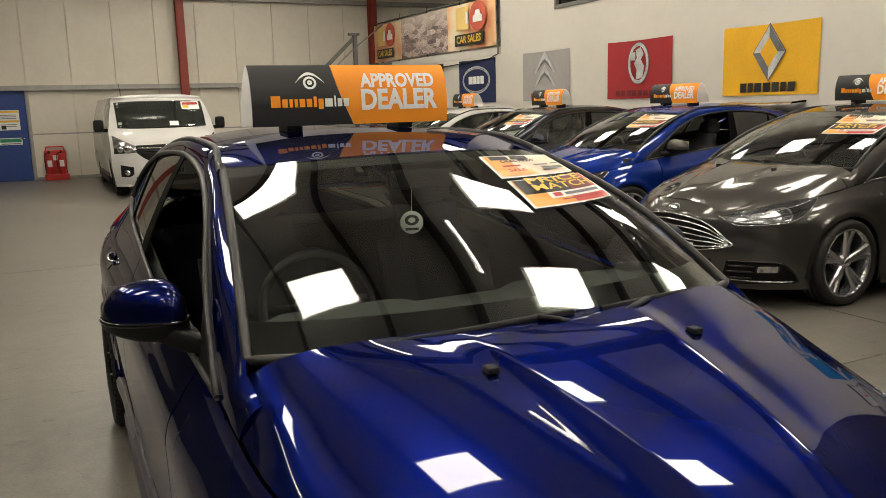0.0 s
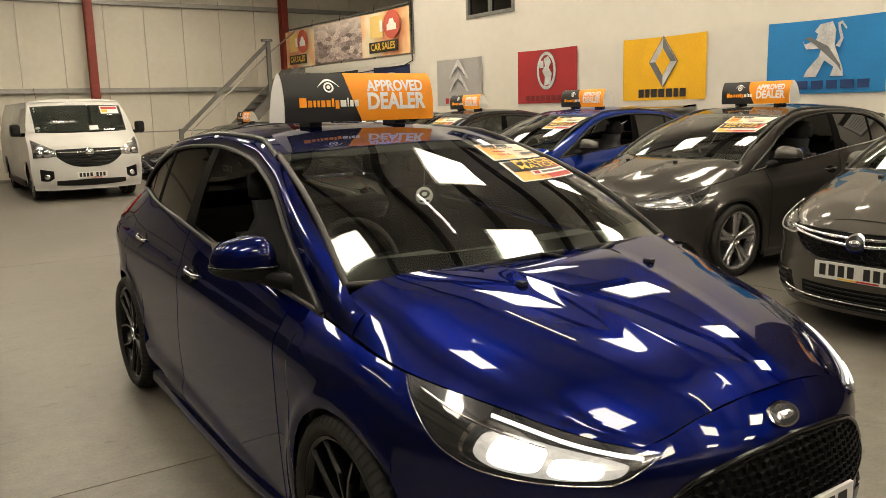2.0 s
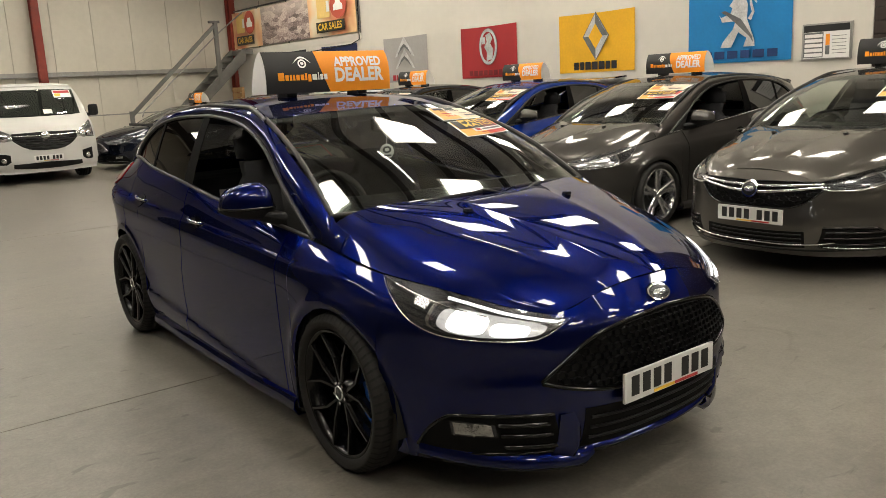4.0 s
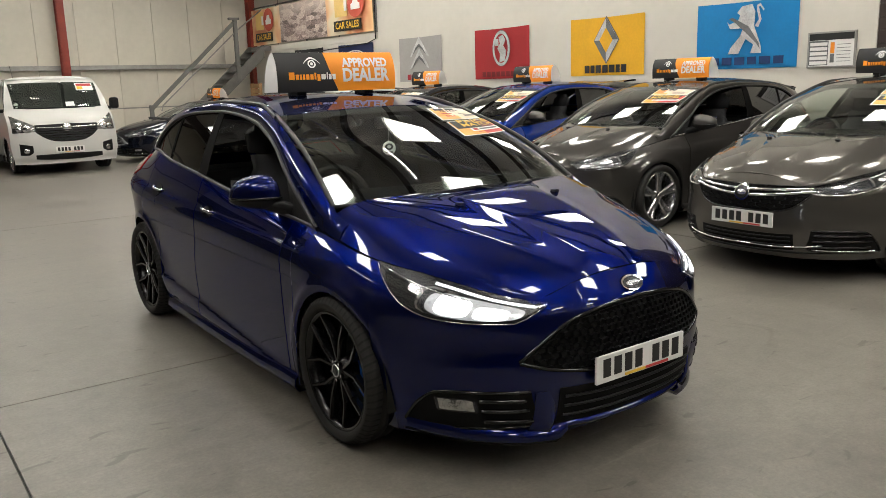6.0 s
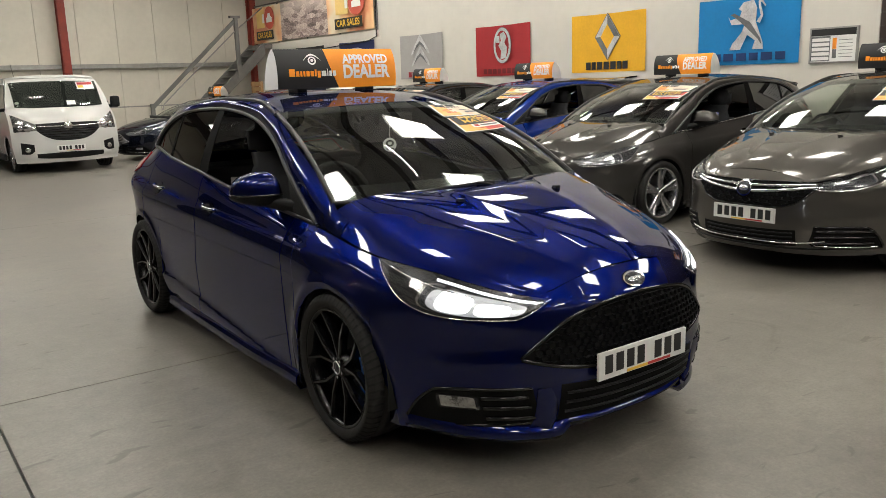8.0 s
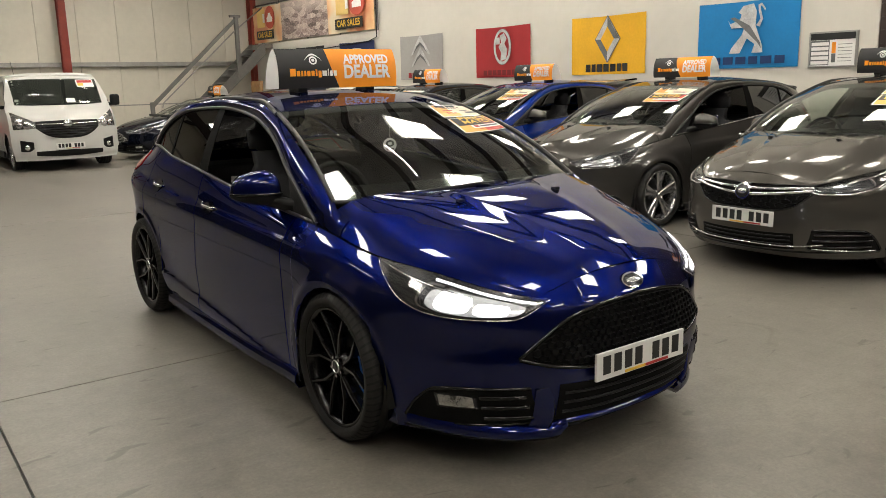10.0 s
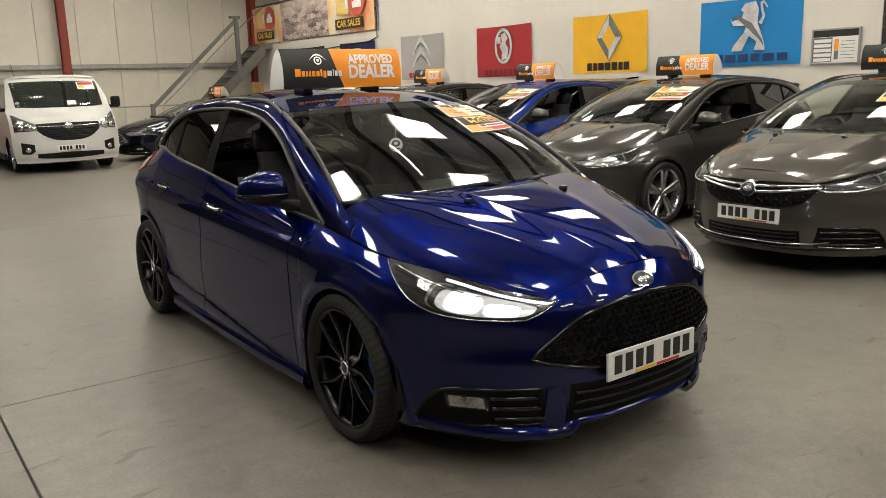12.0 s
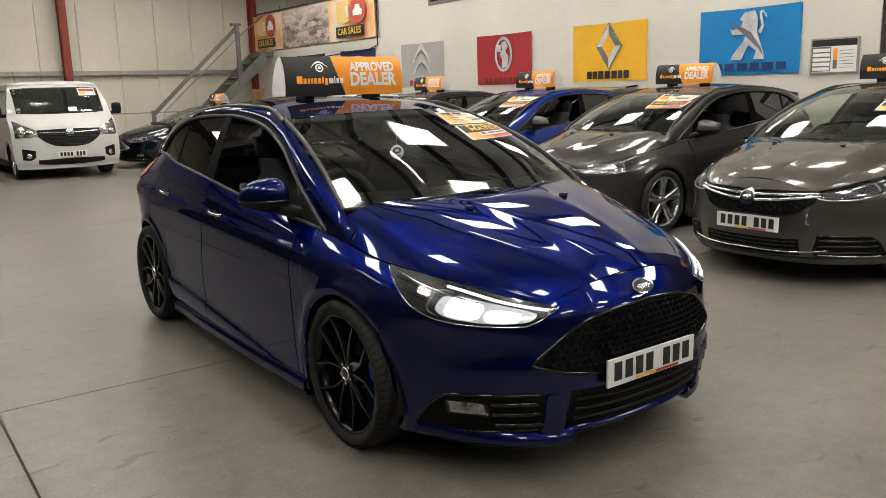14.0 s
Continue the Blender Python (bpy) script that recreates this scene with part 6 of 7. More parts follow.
def banner():
    """Long printed banner over the landing edge."""
    b = tagged(new("banner"), "long printed orange and grey vinyl banner reading CAR SALES", "banner")
    y0, y1, z0, z1 = 11.62, 18.25, 2.69, 3.66
    warm = bpy.data.materials.new("printed_sunburst")
    warm.use_nodes = True
    nt = warm.node_tree
    tc, mp = nt.nodes.new("ShaderNodeTexCoord"), nt.nodes.new("ShaderNodeTexNoise")
    mp.inputs["Scale"].default_value = 1.1
    mp.inputs["Detail"].default_value = 2
    rp = nt.nodes.new("ShaderNodeValToRGB")
    rp.color_ramp.elements[0].position, rp.color_ramp.elements[0].color = 0.35, (0.66, 0.26, 0.13, 1)
    rp.color_ramp.elements[1].position, rp.color_ramp.elements[1].color = 0.60, (0.82, 0.70, 0.52, 1)
    e = rp.color_ramp.elements.new(0.48)
    e.color = (0.82, 0.53, 0.27, 1)
    nt.links.new(tc.outputs["Object"], mp.inputs["Vector"])
    nt.links.new(mp.outputs["Fac"], rp.inputs[0])
    nt.links.new(rp.outputs[0], nt.nodes["Principled BSDF"].inputs["Base Color"])
    nt.nodes["Principled BSDF"].inputs["Roughness"].default_value = 0.4
    photo = bpy.data.materials.new("printed_crowd_of_cars")
    photo.use_nodes = True
    nt = photo.node_tree
    # rows of cars under a pale hall roof: stretched cells, finer towards the top
    tc, vo, nz = nt.nodes.new("ShaderNodeTexCoord"), nt.nodes.new("ShaderNodeTexVoronoi"), nt.nodes.new("ShaderNodeTexNoise")
    mpp = nt.nodes.new("ShaderNodeMapping")
    mpp.inputs["Scale"].default_value = (1, 2.6, 7)
    vo.inputs["Scale"].default_value = 1.5
    vo.inputs["Randomness"].default_value = 0.8
    nz.inputs["Scale"].default_value = 5.0
    nz.inputs["Detail"].default_value = 6
    nz.inputs["Roughness"].default_value = 0.7
    nt.links.new(tc.outputs["Object"], mpp.inputs["Vector"])
    nt.links.new(mpp.outputs[0], vo.inputs["Vector"])
    nt.links.new(mpp.outputs[0], nz.inputs["Vector"])
    sep = nt.nodes.new("ShaderNodeSeparateXYZ")
    nt.links.new(tc.outputs["Object"], sep.inputs[0])
    up = nt.nodes.new("ShaderNodeMapRange")
    up.inputs["From Min"].default_value, up.inputs["From Max"].default_value = 3.30, 3.52
    nt.links.new(sep.outputs["Z"], up.inputs[0])
    sc2 = nt.nodes.new("ShaderNodeMix")
    sc2.data_type = "RGBA"
    sc2.inputs["Factor"].default_value = 0.65
    sepc = nt.nodes.new("ShaderNodeRGBToBW")
    nt.links.new(vo.outputs["Color"], sepc.inputs[0])
    nt.links.new(sepc.outputs[0], sc2.inputs["A"])
    nt.links.new(nz.outputs["Fac"], sc2.inputs["B"])
    rp = nt.nodes.new("ShaderNodeValToRGB")
    rp.color_ramp.elements[0].position, rp.color_ramp.elements[0].color = 0.36, (0.10, 0.07, 0.065, 1)
    rp.color_ramp.elements[1].position, rp.color_ramp.elements[1].color = 0.66, (0.66, 0.57, 0.51, 1)
    e = rp.color_ramp.elements.new(0.5)
    e.color = (0.33, 0.245, 0.225, 1)
    nt.links.new(sc2.outputs["Result"], rp.inputs[0])
    top = nt.nodes.new("ShaderNodeMix")
    top.data_type = "RGBA"
    top.inputs["B"].default_value = (0.62, 0.53, 0.47, 1)
    kk = nt.nodes.new("ShaderNodeMath")
    kk.operation = "MULTIPLY"
    kk.inputs[1].default_value = 0.6
    nt.links.new(up.outputs[0], kk.inputs[0])
    nt.links.new(kk.outputs[0], top.inputs["Factor"])
    nt.links.new(rp.outputs[0], top.inputs["A"])
    nt.links.new(top.outputs["Result"], nt.nodes["Principled BSDF"].inputs["Base Color"])
    cloth("banner_print", y0, 13.75, z0, z1, warm, b, amp=0.02, seed=1)
    cloth("banner_print", 13.75, 16.35, z0 + 0.01, z1 + 0.005, photo, b, amp=0.02, seed=4)
    cloth("banner_print", 16.35, y1, z0, z1, warm, b, amp=0.02, seed=7)
    yel, red = fabric("print_yellow", (0.82, 0.58, 0.20)), fabric("print_red", (0.55, 0.10, 0.06))
    for yc, k in ((12.72, 1.0), (17.35, 0.85)):
        box("name_bar", (WX - 0.072, yc - 0.02 * k, 3.10), (WX - 0.066, yc + 0.55 * k, 3.58), yel, b)
        box("name_bar", (WX - 0.076, yc - 0.02, 3.22), (WX - 0.067, yc + 0.10 * k, 3.46), WHITEINK, b)
        prism("red_disc", ring(yc - 0.42 * k, 3.34, 0.36 * k, 0.30), WX - 0.074, WX - 0.066, red, b, axis="x")
        prism("car_sign", [(yc - 0.42 * k + a * k, 3.34 + c) for a, c in ((-0.2, -0.12), (0.2, -0.12), (0.2, 0.0), (0.12, 0.03), (0.08, 0.12), (-0.08, 0.12), (-0.12, 0.03), (-0.2, 0.0))], WX - 0.080, WX - 0.074, WHITEINK, b, axis="x")
        box("label_plate", (WX - 0.085, yc - 0.66 * k, 2.77), (WX - 0.066, yc + 0.60 * k, 3.01), INK, b, bevel=0.004)
        lettering("word", "CAR SALES", 0.21, YELINK, lambda x, y, yc=yc: (WX - 0.088, yc - 0.03 - x, 2.89 + y), b, "yellow lettering", bold=0.005, width=1.08 * k)
    for y in (y0 + 0.05, 13.2, 14.9, 16.5, y1 - 0.05):
        tube("tie", [(WX - 0.02, y, z1 - 0.01), (WX + 0.02, y, z1 + 0.18)], 0.006, BLACK, b, n=5)


banner()
rl = tagged(new("landing_rail"), "grey steel guard rail behind the banner", "rail")
for z in (3.15, 3.72):
    tube("rail_bar", [(WX + 0.04, 11.6, z), (WX + 0.04, 18.3, z)], 0.02, STAIR, rl)
for y in (11.6, 13.3, 15.0, 16.7, 18.3):
    tube("rail_post", [(WX + 0.04, y, 2.64), (WX + 0.04, y, 3.72)], 0.02, STAIR, rl)
tube("cable", [(WX - 0.02, 11.56, 4.6), (WX - 0.02, 11.55, 3.2), (WX - 0.02, 11.57, 2.52), (WX - 0.03, 11.9, 2.44), (WX - 0.03, 13.2, 2.40), (WX - 0.03, 16.5, 2.30)], 0.012, BLACK, None)
tagged(bpy.data.objects["cable"], "thin black cable run along the white wall", "cable")

nb = tagged(new("notice_board"), "framed black and white price notice board", "notice board")
box("board_back", (WX - 0.03, 0.77, 1.56), (WX - 0.004, 1.38, 1.99), GALV, nb, bevel=0.004)
box("board_sheet", (WX - 0.034, 0.795, 1.58), (WX - 0.029, 1.355, 1.97), WHITECARD, nb)
box("board_head", (WX - 0.036, 0.795, 1.89), (WX - 0.033, 1.355, 1.97), INK, nb)
box("board_panel", (WX - 0.036, 1.11, 1.59), (WX - 0.033, 1.355, 1.885), SILVERD, nb)
for i in range(5):
    box("text_line", (WX - 0.038, 1.12, 1.60 + i * 0.056), (WX - 0.0355, 1.34, 1.64 + i * 0.056), WHITECARD, nb)
box("board_band", (WX - 0.037, 1.03, 1.73), (WX - 0.033, 1.08, 1.86), ORANGE, nb)
box("board_band", (WX - 0.037, 1.03, 1.62), (WX - 0.033, 1.08, 1.725), SILVERD, nb)
for i in range(6):
    box("text_line", (WX - 0.037, 0.83, 1.63 + i * 0.04), (WX - 0.0335, 1.0, 1.636 + i * 0.04), SILVERD, nb)


# ---- door, extinguishers, stairs ----
dr = tagged(new("door_1"), "dark blue flush steel door with safety notices", kind="structure")
box("door_leaf", (-2.12, BY - 0.05, 0.01), (-1.27, BY - 0.006, 2.10), BLUEDOOR, dr, bevel=0.004)
for lo, hi in (((-2.20, 0.0), (-2.13, 2.17)), ((-1.26, 0.0), (-1.19, 2.17)), ((-2.13, 2.11), (-1.26, 2.17))):
    box("door_frame", (lo[0], BY - 0.07, lo[1]), (hi[0], BY - 0.003, hi[1]), GALV if lo[0] == -1.26 else BLUEDOOR, dr, bevel=0.004)
tube("door_handle", [(-1.33, BY - 0.05, 1.0), (-1.33, BY - 0.10, 1.0), (-1.45, BY - 0.10, 1.0)], 0.011, CHROME, dr, n=8)
for i in range(3):
    box("hinge", (-2.135, BY - 0.056, 0.25 + i * 0.78), (-2.105, BY - 0.046, 0.37 + i * 0.78), GALV, dr)
sn = tagged(new("safety_sign"), "white and yellow safety notice stuck on the blue door", "sign")
box("sign_sheet", (-1.86, BY - 0.058, 1.20), (-1.43, BY - 0.051, 1.66), WHITECARD, sn)
for z, mt in ((1.60, YELINK), (1.38, YELINK)):
    box("sign_band", (-1.84, BY - 0.062, z), (-1.45, BY - 0.057, z + 0.045), mt, sn)
for z in (1.54, 1.50, 1.46, 1.32, 1.28):
    box("sign_line", (-1.82, BY - 0.061, z), (-1.5, BY - 0.057, z + 0.014), SILVERD, sn)
box("sign_mark", (-1.82, BY - 0.062, 1.22), (-1.72, BY - 0.057, 1.31), INK, sn)
gs = tagged(new("exit_sign"), "green and white exit sign stuck on the blue door", "sign")
box("sign_sheet", (-1.90, BY - 0.058, 0.86), (-1.42, BY - 0.051, 1.02), WHITECARD, gs)
box("sign_band", (-1.88, BY - 0.062, 0.92), (-1.44, BY - 0.057, 1.00), material("green_ink", (0.02, 0.24, 0.12), 0.5), gs)
box("sign_line", (-1.86, BY - 0.062, 0.875), (-1.46, BY - 0.057, 0.895), SILVERD, gs)

fe = tagged(new("extinguisher_stand"), "red plastic stand holding two red fire extinguishers by the door", "extinguisher stand")
box("stand_base", (-1.03, BY - 0.36, 0.0), (-0.50, BY - 0.06, 0.14), REDPLASTIC, fe, bevel=0.03)
box("stand_back", (-1.00, BY - 0.13, 0.12), (-0.53, BY - 0.06, 0.70), REDPLASTIC, fe, bevel=0.025)
tube("stand_hoop", [(-0.98, BY - 0.10, 0.55), (-0.95, BY - 0.10, 0.78), (-0.58, BY - 0.10, 0.78), (-0.55, BY - 0.10, 0.55)], 0.018, REDPLASTIC, fe)
box("stand_label", (-0.92, BY - 0.137, 0.46), (-0.62, BY - 0.131, 0.58), WHITECARD, fe)
for x in (-0.90, -0.64):
    ex = tagged(new("fire_extinguisher"), "red fire extinguisher with a black hose in the stand", "fire extinguisher", "fire extinguishers")
    lathe("cylinder", [(0.0, 0.0), (0.0, 0.07), (0.02, 0.082), (0.40, 0.082), (0.46, 0.06), (0.49, 0.025), (0.49, 0.0)], REDPLASTIC, ex, n=24, axis="z")
    lathe("valve", [(0.48, 0.022), (0.54, 0.022), (0.54, 0.0)], BLACK, ex, n=12, axis="z")
    box("lever", (-0.015, -0.10, 0.535), (0.015, 0.03, 0.555), BLACK, ex, bevel=0.004)
    tube("hose", [(0, 0.02, 0.52), (-0.09, 0.0, 0.48), (-0.105, -0.02, 0.30), (-0.095, -0.02, 0.12)], 0.011, BLACK, ex, n=7)
    box("label", (-0.05, -0.0835, 0.18), (0.05, -0.078, 0.33), WHITECARD, ex)
    ex.matrix_basis = pose(x, BY - 0.23, 0.14)


def stairs():
    """Open steel flight along the far wall up to the landing, railed on its open side."""
    t = tagged(new("staircase"), "grey steel open-tread staircase rising to the landing", "staircase")
    x0, x1, ztop, y0, y1 = 4.00, 7.20, 2.64, 17.10, 17.95
    n = 14
    for y in (y0, y1):
        prism("stringer", [(x0 + 0.25, 0.0), (x0 + 0.55, 0.0), (x1, ztop - 0.30), (x1, ztop + 0.02), (x1 - 0.06, ztop + 0.02)], y - 0.03, y + 0.03, STAIR, t)
    for i in range(n):
        f = (i + 1) / (n + 0.6)
        x, z = x0 + 0.30 + (x1 - x0 - 0.30) * f - 0.05, ztop * f
        box("tread", (x - 0.02, y0 + 0.03, z - 0.03), (x + 0.22, y1 - 0.03, z), STAIR, t, bevel=0.005)
    box("top_landing", (x1 - 0.02, y0 - 0.05, ztop - 0.12), (WX + 0.25, y1 + 0.05, ztop + 0.002), STAIR, t, bevel=0.005)
    y = y0
    box("newel", (x0 - 0.05, y - 0.04, 0.0), (x0 + 0.05, y + 0.04, 1.16), STAIR, t, bevel=0.006)
    box("newel", (6.37, y - 0.05, 1.7), (6.47, y + 0.05, 3.36), STAIR, t, bevel=0.006)
    box("newel_cap", (6.25, y - 0.06, 3.32), (6.53, y + 0.06, 3.38), STAIR, t, bevel=0.006)
    prism("handrail", [(x0 - 0.03, 1.10), (x0 + 0.03, 1.02), (6.45, 3.25), (6.42, 3.34)], y - 0.03, y + 0.03, STAIR, t)
    tube("mid_rail", [(x0 + 0.25, y, 1.00), (x0 + 0.30, y, 1.14), (6.40, y, 3.00), (7.20, y, 3.60)], 0.018, GALV, t)


stairs()
cr_ = tagged(new("crate"), "raw timber crate under the stairs", "crate")
for i in range(4):
    box("board", (6.55, 16.10, 1.12 + i * 0.13), (6.58, 16.7, 1.24 + i * 0.13), WOOD, cr_, bevel=0.003)
for y in (16.12, 16.62):
    box("batten", (6.58, y, 0.0), (6.64, y + 0.06, 1.64), WOOD, cr_, bevel=0.003)


# ---- the white van ----
def van(m):
    t = tagged(new("van"), "white panel van with black grille and door mirrors", "van")
    FV = [(0.24, 0.87), (0.34, 0.93), (0.60, 0.935), (0.85, 0.91), (1.02, 0.82), (1.14, 0.66), (1.22, 0.52), (1.74, -0.02), (1.82, -0.24)]
    WV = [(0.2, 0.93), (0.6, 0.975), (1.1, 0.968), (1.3, 0.945), (1.74, 0.835), (1.84, 0.80)]
    wv = lambda z: cr(z, WV)
    ff = lambda w, z: cr(z, FV) - (0.34 if z < 1.15 else 0.34 - 0.12 * min(1, (z - 1.15) / 0.2)) * (abs(w) / 0.975) ** 3.4
    P = lambda f, w, z: Vector((w, -f, z))

    def skin(name, w0, w1, z0, z1, mat, parent, lift, label="", nx=25, nz=13, thick=0.012, top=None, low=None):
        rows = []
        for a in span(0, 1, nx):
            w = w0 + (w1 - w0) * a
            lo, hi = (low(w) if low else z0), (top(w) if top else z1)
            rows.append([P(ff(w, z), w, z) for z in span(lo, hi, nz)])
        return sheet(name, rows, mat, parent, thick, label, centre=(0, 1.2, 0.8), lift=lift)
    rows = [[P(ff(wv(z) * v, z), wv(z) * v, z) for v in span(-1, 1, 31)] for z in span(0.205, 1.82, 48)]
    sheet("front_body", rows, WHITE, t, 0.02, centre=(0, 1.2, 0.8))
    for sd in (-1, 1):
        def strip2(fs, low, top, n):
            return [[P(f, sd * wv(lo + (hi - lo) * v), lo + (hi - lo) * v) for v in span(0, 1, n)] for f in fs for lo, hi in [(low(f), top(f))]]
        ztop = lambda f: 1.82
        fs = arch_stations(0.0, 0.40, -0.92, 0.60)
        def upto(f):
            # the side reaches up only as far as the nose does
            z = 1.82
            while z > 0.3 and cr(z, FV) - 0.34 < f:
                z -= 0.01
            return max(z, 0.62)
        sheet("front_side", strip2(fs, lambda f: arch(f, 0.0, 0.40, 0.30), upto, 16), WHITE, t, 0.02)
        sheet("side_door", strip2(span(-2.2, -0.93, 8), lambda f: 0.30, ztop, 16), WHITE, t, 0.02)
        fs = arch_stations(-3.3, 0.40, -4.06, -2.21)
        sheet("side_panel", strip2(fs, lambda f: arch(f, -3.3, 0.40, 0.30), ztop, 16), WHITE, t, 0.02)
        rows = [[P(f if z < 1.4 else f - (z - 1.4) * 0.0, sd * (wv(z) + 0.006), z) for z in span(1.20, min(1.70, 1.70 - max(0, f + 0.25) * 0.85), 6)] for f in span(-0.88, 0.22, 10)]
        sheet("side_window", rows, GLOSSBLACK, t, 0.006)
        box("sill_trim", (sd * 0.965 - 0.02, 0.42, 0.22), (sd * 0.965 + 0.02, 2.9, 0.34), BLACK, t, bevel=0.01)
        for y in (0.0, 3.3):
            wheel("van", t, sd * 0.80, y, sd, 0.335)
            pts = [(0.41 * math.cos(math.pi * i / 12), 0.325 + 0.41 * math.sin(math.pi * i / 12)) for i in range(13)]
            pts = [(pts[0][0], 0.2)] + pts + [(pts[-1][0], 0.2)]
            sheet("wheel_well", [[Vector((sd * w, y - f, z)) for w in (0.93, 0.55)] for f, z in pts], DARK, t, 0, centre=(0, y, 5))
            mesh("wheel_well", [Vector((sd * 0.55, y - f, z)) for f, z in pts], [tuple(range(len(pts)))], DARK, t)
        # lamps
        lamp = skin("headlamp", sd * 0.56, sd * 0.92, 0, 0, LAMPCLEAR, t, 0.006, "clear headlamp", 11, 7, 0.01, lambda w: 1.115 - 0.55 * (0.90 - abs(w)), lambda w: 0.80 + 0.06 * (0.90 - abs(w)))
        for wc, r in ((0.70, 0.075), (0.82, 0.055)):
            z = 0.875
            p = lathe("lamp_bowl", [(0.0, r), (-0.02, r * 0.8), (-0.01, 0.0)], REFLECTOR, lamp, n=20, axis="y")
            p.matrix_basis = Matrix.Translation(P(ff(wc, z) + 0.014, sd * wc, z)) @ Matrix.Rotation(sd * radians(22), 4, "Z")
        fog = skin("fog_pocket", sd * 0.63, sd * 0.84, 0, 0, BLACK, t, 0.006, "", 9, 6, 0.01, lambda w: 0.56 + 0.20 * (abs(w) - 0.63), lambda w: 0.38 + 0.75 * max(0, 0.70 - abs(w)) + 0.1 * max(0, abs(w) - 0.76))
        p = lathe("fog_lamp", [(0.0, 0.05), (-0.016, 0.04), (-0.006, 0.0)], REFLECTOR, fog, n=18, axis="y")
        p.matrix_basis = Matrix.Translation(P(ff(0.74, 0.46) + 0.014, sd * 0.74, 0.46)) @ Matrix.Rotation(sd * radians(20), 4, "Z")
        mr = new("door_mirror")
        mr.parent = t
        box("mirror_body", (sd * 1.11 - 0.09, -0.20, 1.19), (sd * 1.11 + 0.09, -0.05, 1.42), BLACK, mr, bevel=0.055)
        tube("mirror_foot", [(sd * 0.93, -0.10, 1.22), (sd * 1.05, -0.12, 1.22)], 0.035, BLACK, mr)
    # glass, grille, intake
    sc_ = skin("windscreen", -0.80, 0.80, 0, 0, SCREEN, t, 0.004, "raked windscreen", 25, 13, 0.005, lambda w: 1.745 - 0.05 * abs(w) ** 4, lambda w: 1.235 + 0.03 * abs(w) ** 2)
    # black sheet just under the glass stands for the shaded cabin
    skin("cabin_shade", -0.80, 0.80, 0, 0, DARK, sc_, -0.0001 + 0.002, "", 15, 9, 0.0, lambda w: 1.745 - 0.05 * abs(w) ** 4, lambda w: 1.235 + 0.03 * abs(w) ** 2)
    gr = skin("grille", -0.56, 0.56, 0, 0, BLACK, t, 0.006, "black grille with a chrome wing", 25, 7, 0.01, lambda w: 0.955 - 0.02 * abs(w), lambda w: 0.615 + 0.20 * (abs(w) / 0.56) ** 3)
    for k in range(5):
        z = 0.655 + k * 0.045
        hw = 0.54 * min(1, max(0.15, (z - 0.615) / 0.20)) ** 0.33
        tube("grille_slat", [P(ff(w, z) + 0.012, w, z) for w in span(-min(hw, 0.52), min(hw, 0.52), 15)], 0.010, GLOSSBLACK, gr, n=6)
    for sd in (-1, 1):
        tube("chrome_wing", [P(ff(w, 0.90) + 0.014, sd * w, 0.885 + 0.02 * w) for w in span(0.07, 0.54, 9)], 0.016, CHROME, gr, n=8, flat=0.8)
    lathe("badge", [(0.0, 0.0), (0.0, 0.076), (0.02, 0.085), (0.03, 0.085)], CHROME, gr, n=24, axis="y").location = (0, -ff(0, 0.88) - 0.022, 0.88)
    skin("lower_intake", -0.60, 0.60, 0, 0, BLACK, t, 0.006, "black lower intake", 21, 5, 0.01, lambda w: 0.395 - 0.02 * abs(w), lambda w: 0.275 + 0.03 * (abs(w) / 0.6) ** 2)
    number_plate(t, None, 0.955, 0.415, 0.526)
    rows = [[P(f, v * cr(1.82, WV), 1.82 + 0.05 * (1 - v ** 4)) for v in span(-1, 1, 13)] for f in span(-0.25, -4.06, 9)]
    rows.insert(0, [P(-0.20, v * cr(1.82, WV), 1.815) for v in span(-1, 1, 13)])
    sheet("roof", rows, WHITE, t, 0.01)
    rows = [[P(-4.06, v * wv(z), z) for v in span(-1, 1, 7)] for z in span(0.30, 1.84, 7)]
    sheet("rear_doors", rows, WHITE, t, 0.02)
    tube("aerial", [(-0.62, 0.45, 1.84), (-0.64, 0.55, 2.10)], 0.005, BLACK, t, n=5)
    box("underbody", (-0.75, -0.6, 0.2), (0.75, 4.0, 0.32), DARK, t)
    for sd in (-1, 1):
        tube("wiper", [P(ff(w, 1.26) + 0.02, w, 1.255) for w in (span(-0.62, 0.0, 5) if sd < 0 else span(0.08, 0.66, 5))], 0.012, BLACK, t, n=6)
    st = tagged(new("price_sticker"), "red, yellow and white sale card behind the van's windscreen", "sticker", "price stickers on the windscreens")
    for nm, a0, a1, z0, z1, mat, l in (("card", 0.40, 0.74, 1.565, 1.71, WHITECARD, 0.012), ("print", 0.42, 0.72, 1.645, 1.695, REDINK, 0.015), ("print", 0.42, 0.53, 1.585, 1.64, YELINK, 0.015)):
        mesh(nm, [P(ff(w, z) + l, w, z + l) for z in (z0, z1) for w in span(a0, a1, 5)], [(i, i + 1, i + 6, i + 5) for i in range(4)], mat, st)
    st.matrix_basis = m
    pp = tagged(new("paper_slip"), "white paper slip on the van's dashboard", "paper")
    mesh("sheet_of_paper", [P(ff(w, z) + 0.012, w, z + 0.012) for z in (1.27, 1.35) for w in span(0.12, 0.28, 4)], [(i, i + 1, i + 5, i + 4) for i in range(3)], WHITECARD, pp)
    pp.matrix_basis = m
    t.matrix_basis = m
    return t


van(pose(1.04, 13.62, 0))

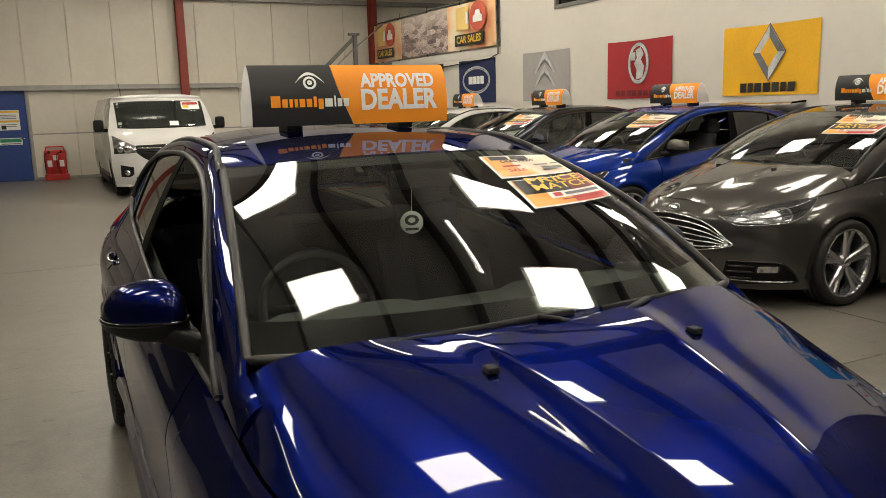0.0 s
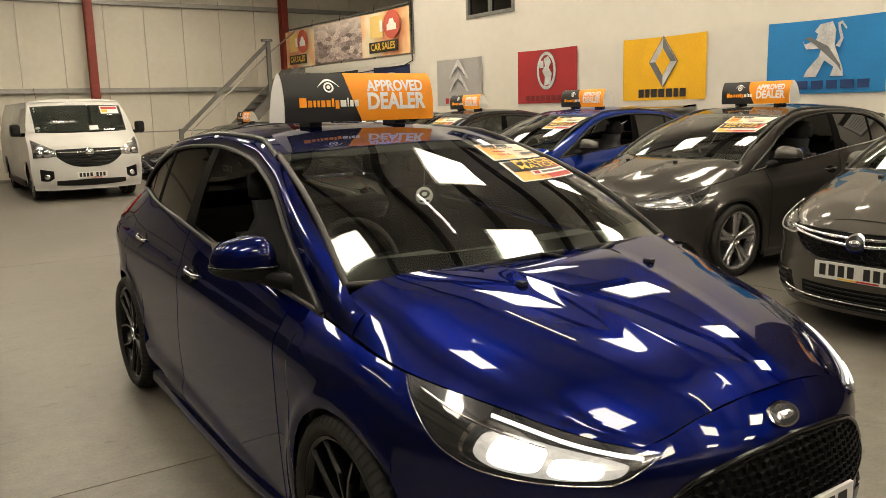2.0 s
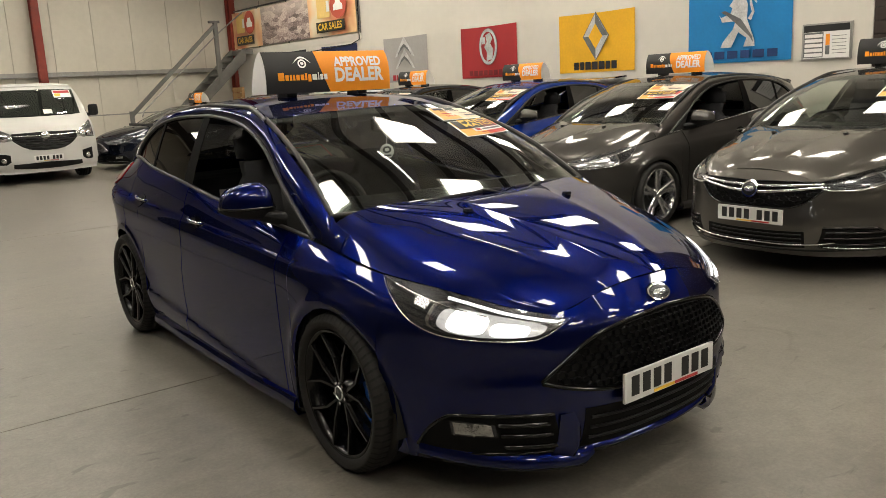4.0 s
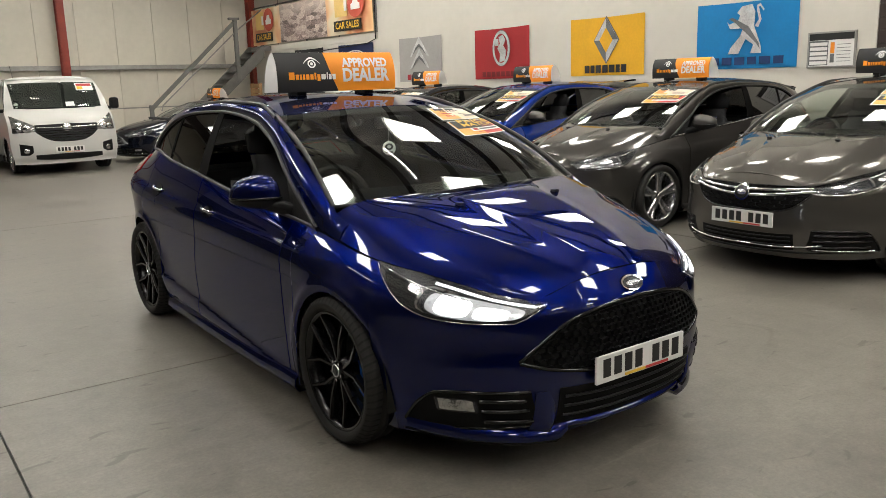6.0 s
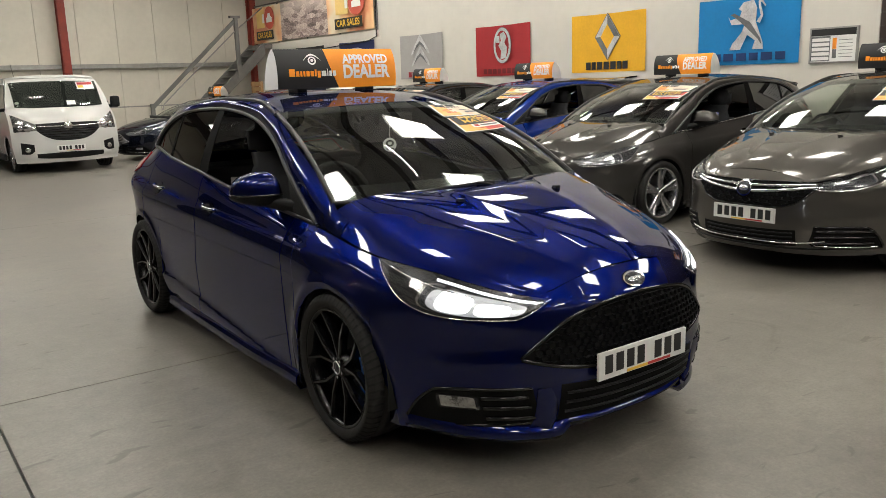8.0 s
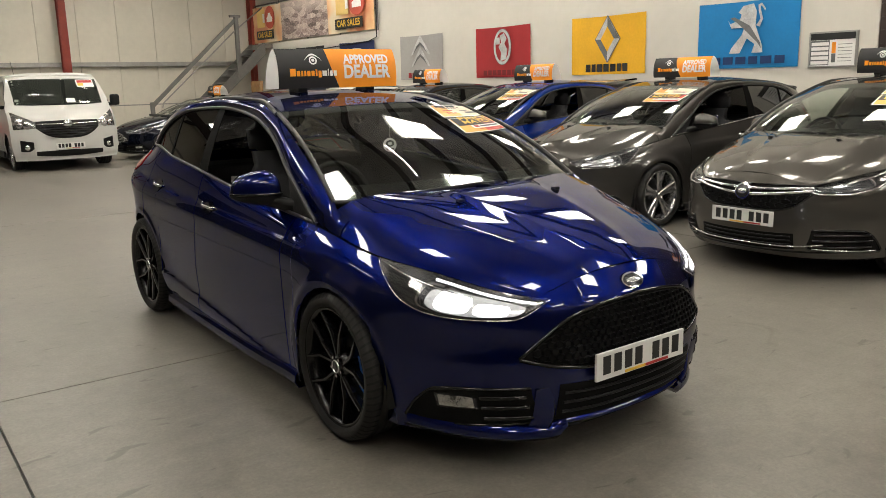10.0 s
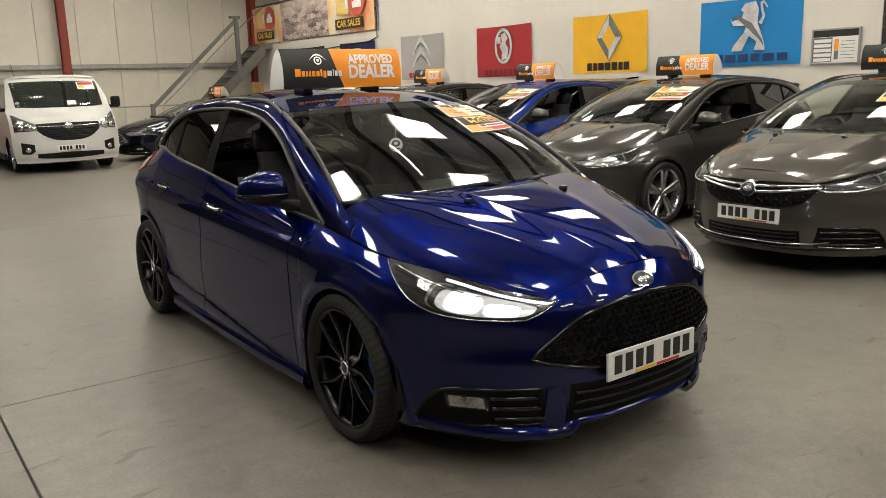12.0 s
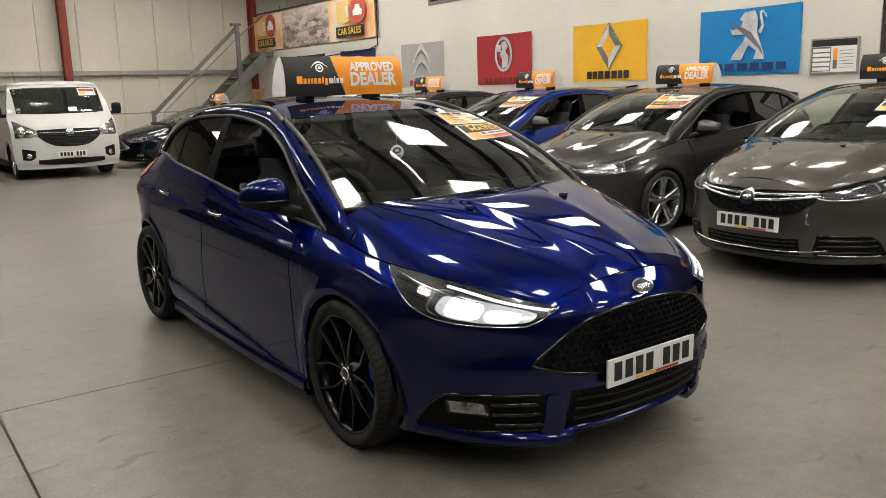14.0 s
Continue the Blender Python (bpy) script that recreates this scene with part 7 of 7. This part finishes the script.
# scented disc that hangs in the blue car's windscreen
fr_ = tagged(new("air_freshener"), "round white card air freshener hung in the windscreen", "air freshener")
lathe("disc", [(-0.002, 0.0), (-0.002, 0.038), (0.002, 0.038), (0.002, 0.0)], WHITECARD, fr_, n=28, axis="y")
for a0 in (20, 200):
    pts = ring(0, 0.008, 0.024, 0.018, 10, a0, a0 + 200) + ring(0, 0.008, 0.012, 0.009, 10, a0 + 200, a0)
    prism("swirl", pts, -0.0032, -0.0024, INK, fr_)
box("name_bar", (-0.022, -0.0032, -0.026), (0.022, -0.0024, -0.018), INK, fr_)
tube("string", [(0, 0, 0.038), (0.003, 0, 0.115)], 0.0012, WHITECARD, fr_, n=5)
fr_.matrix_basis = pose(-0.035, -0.485, 1.175, 0, 0, -15)
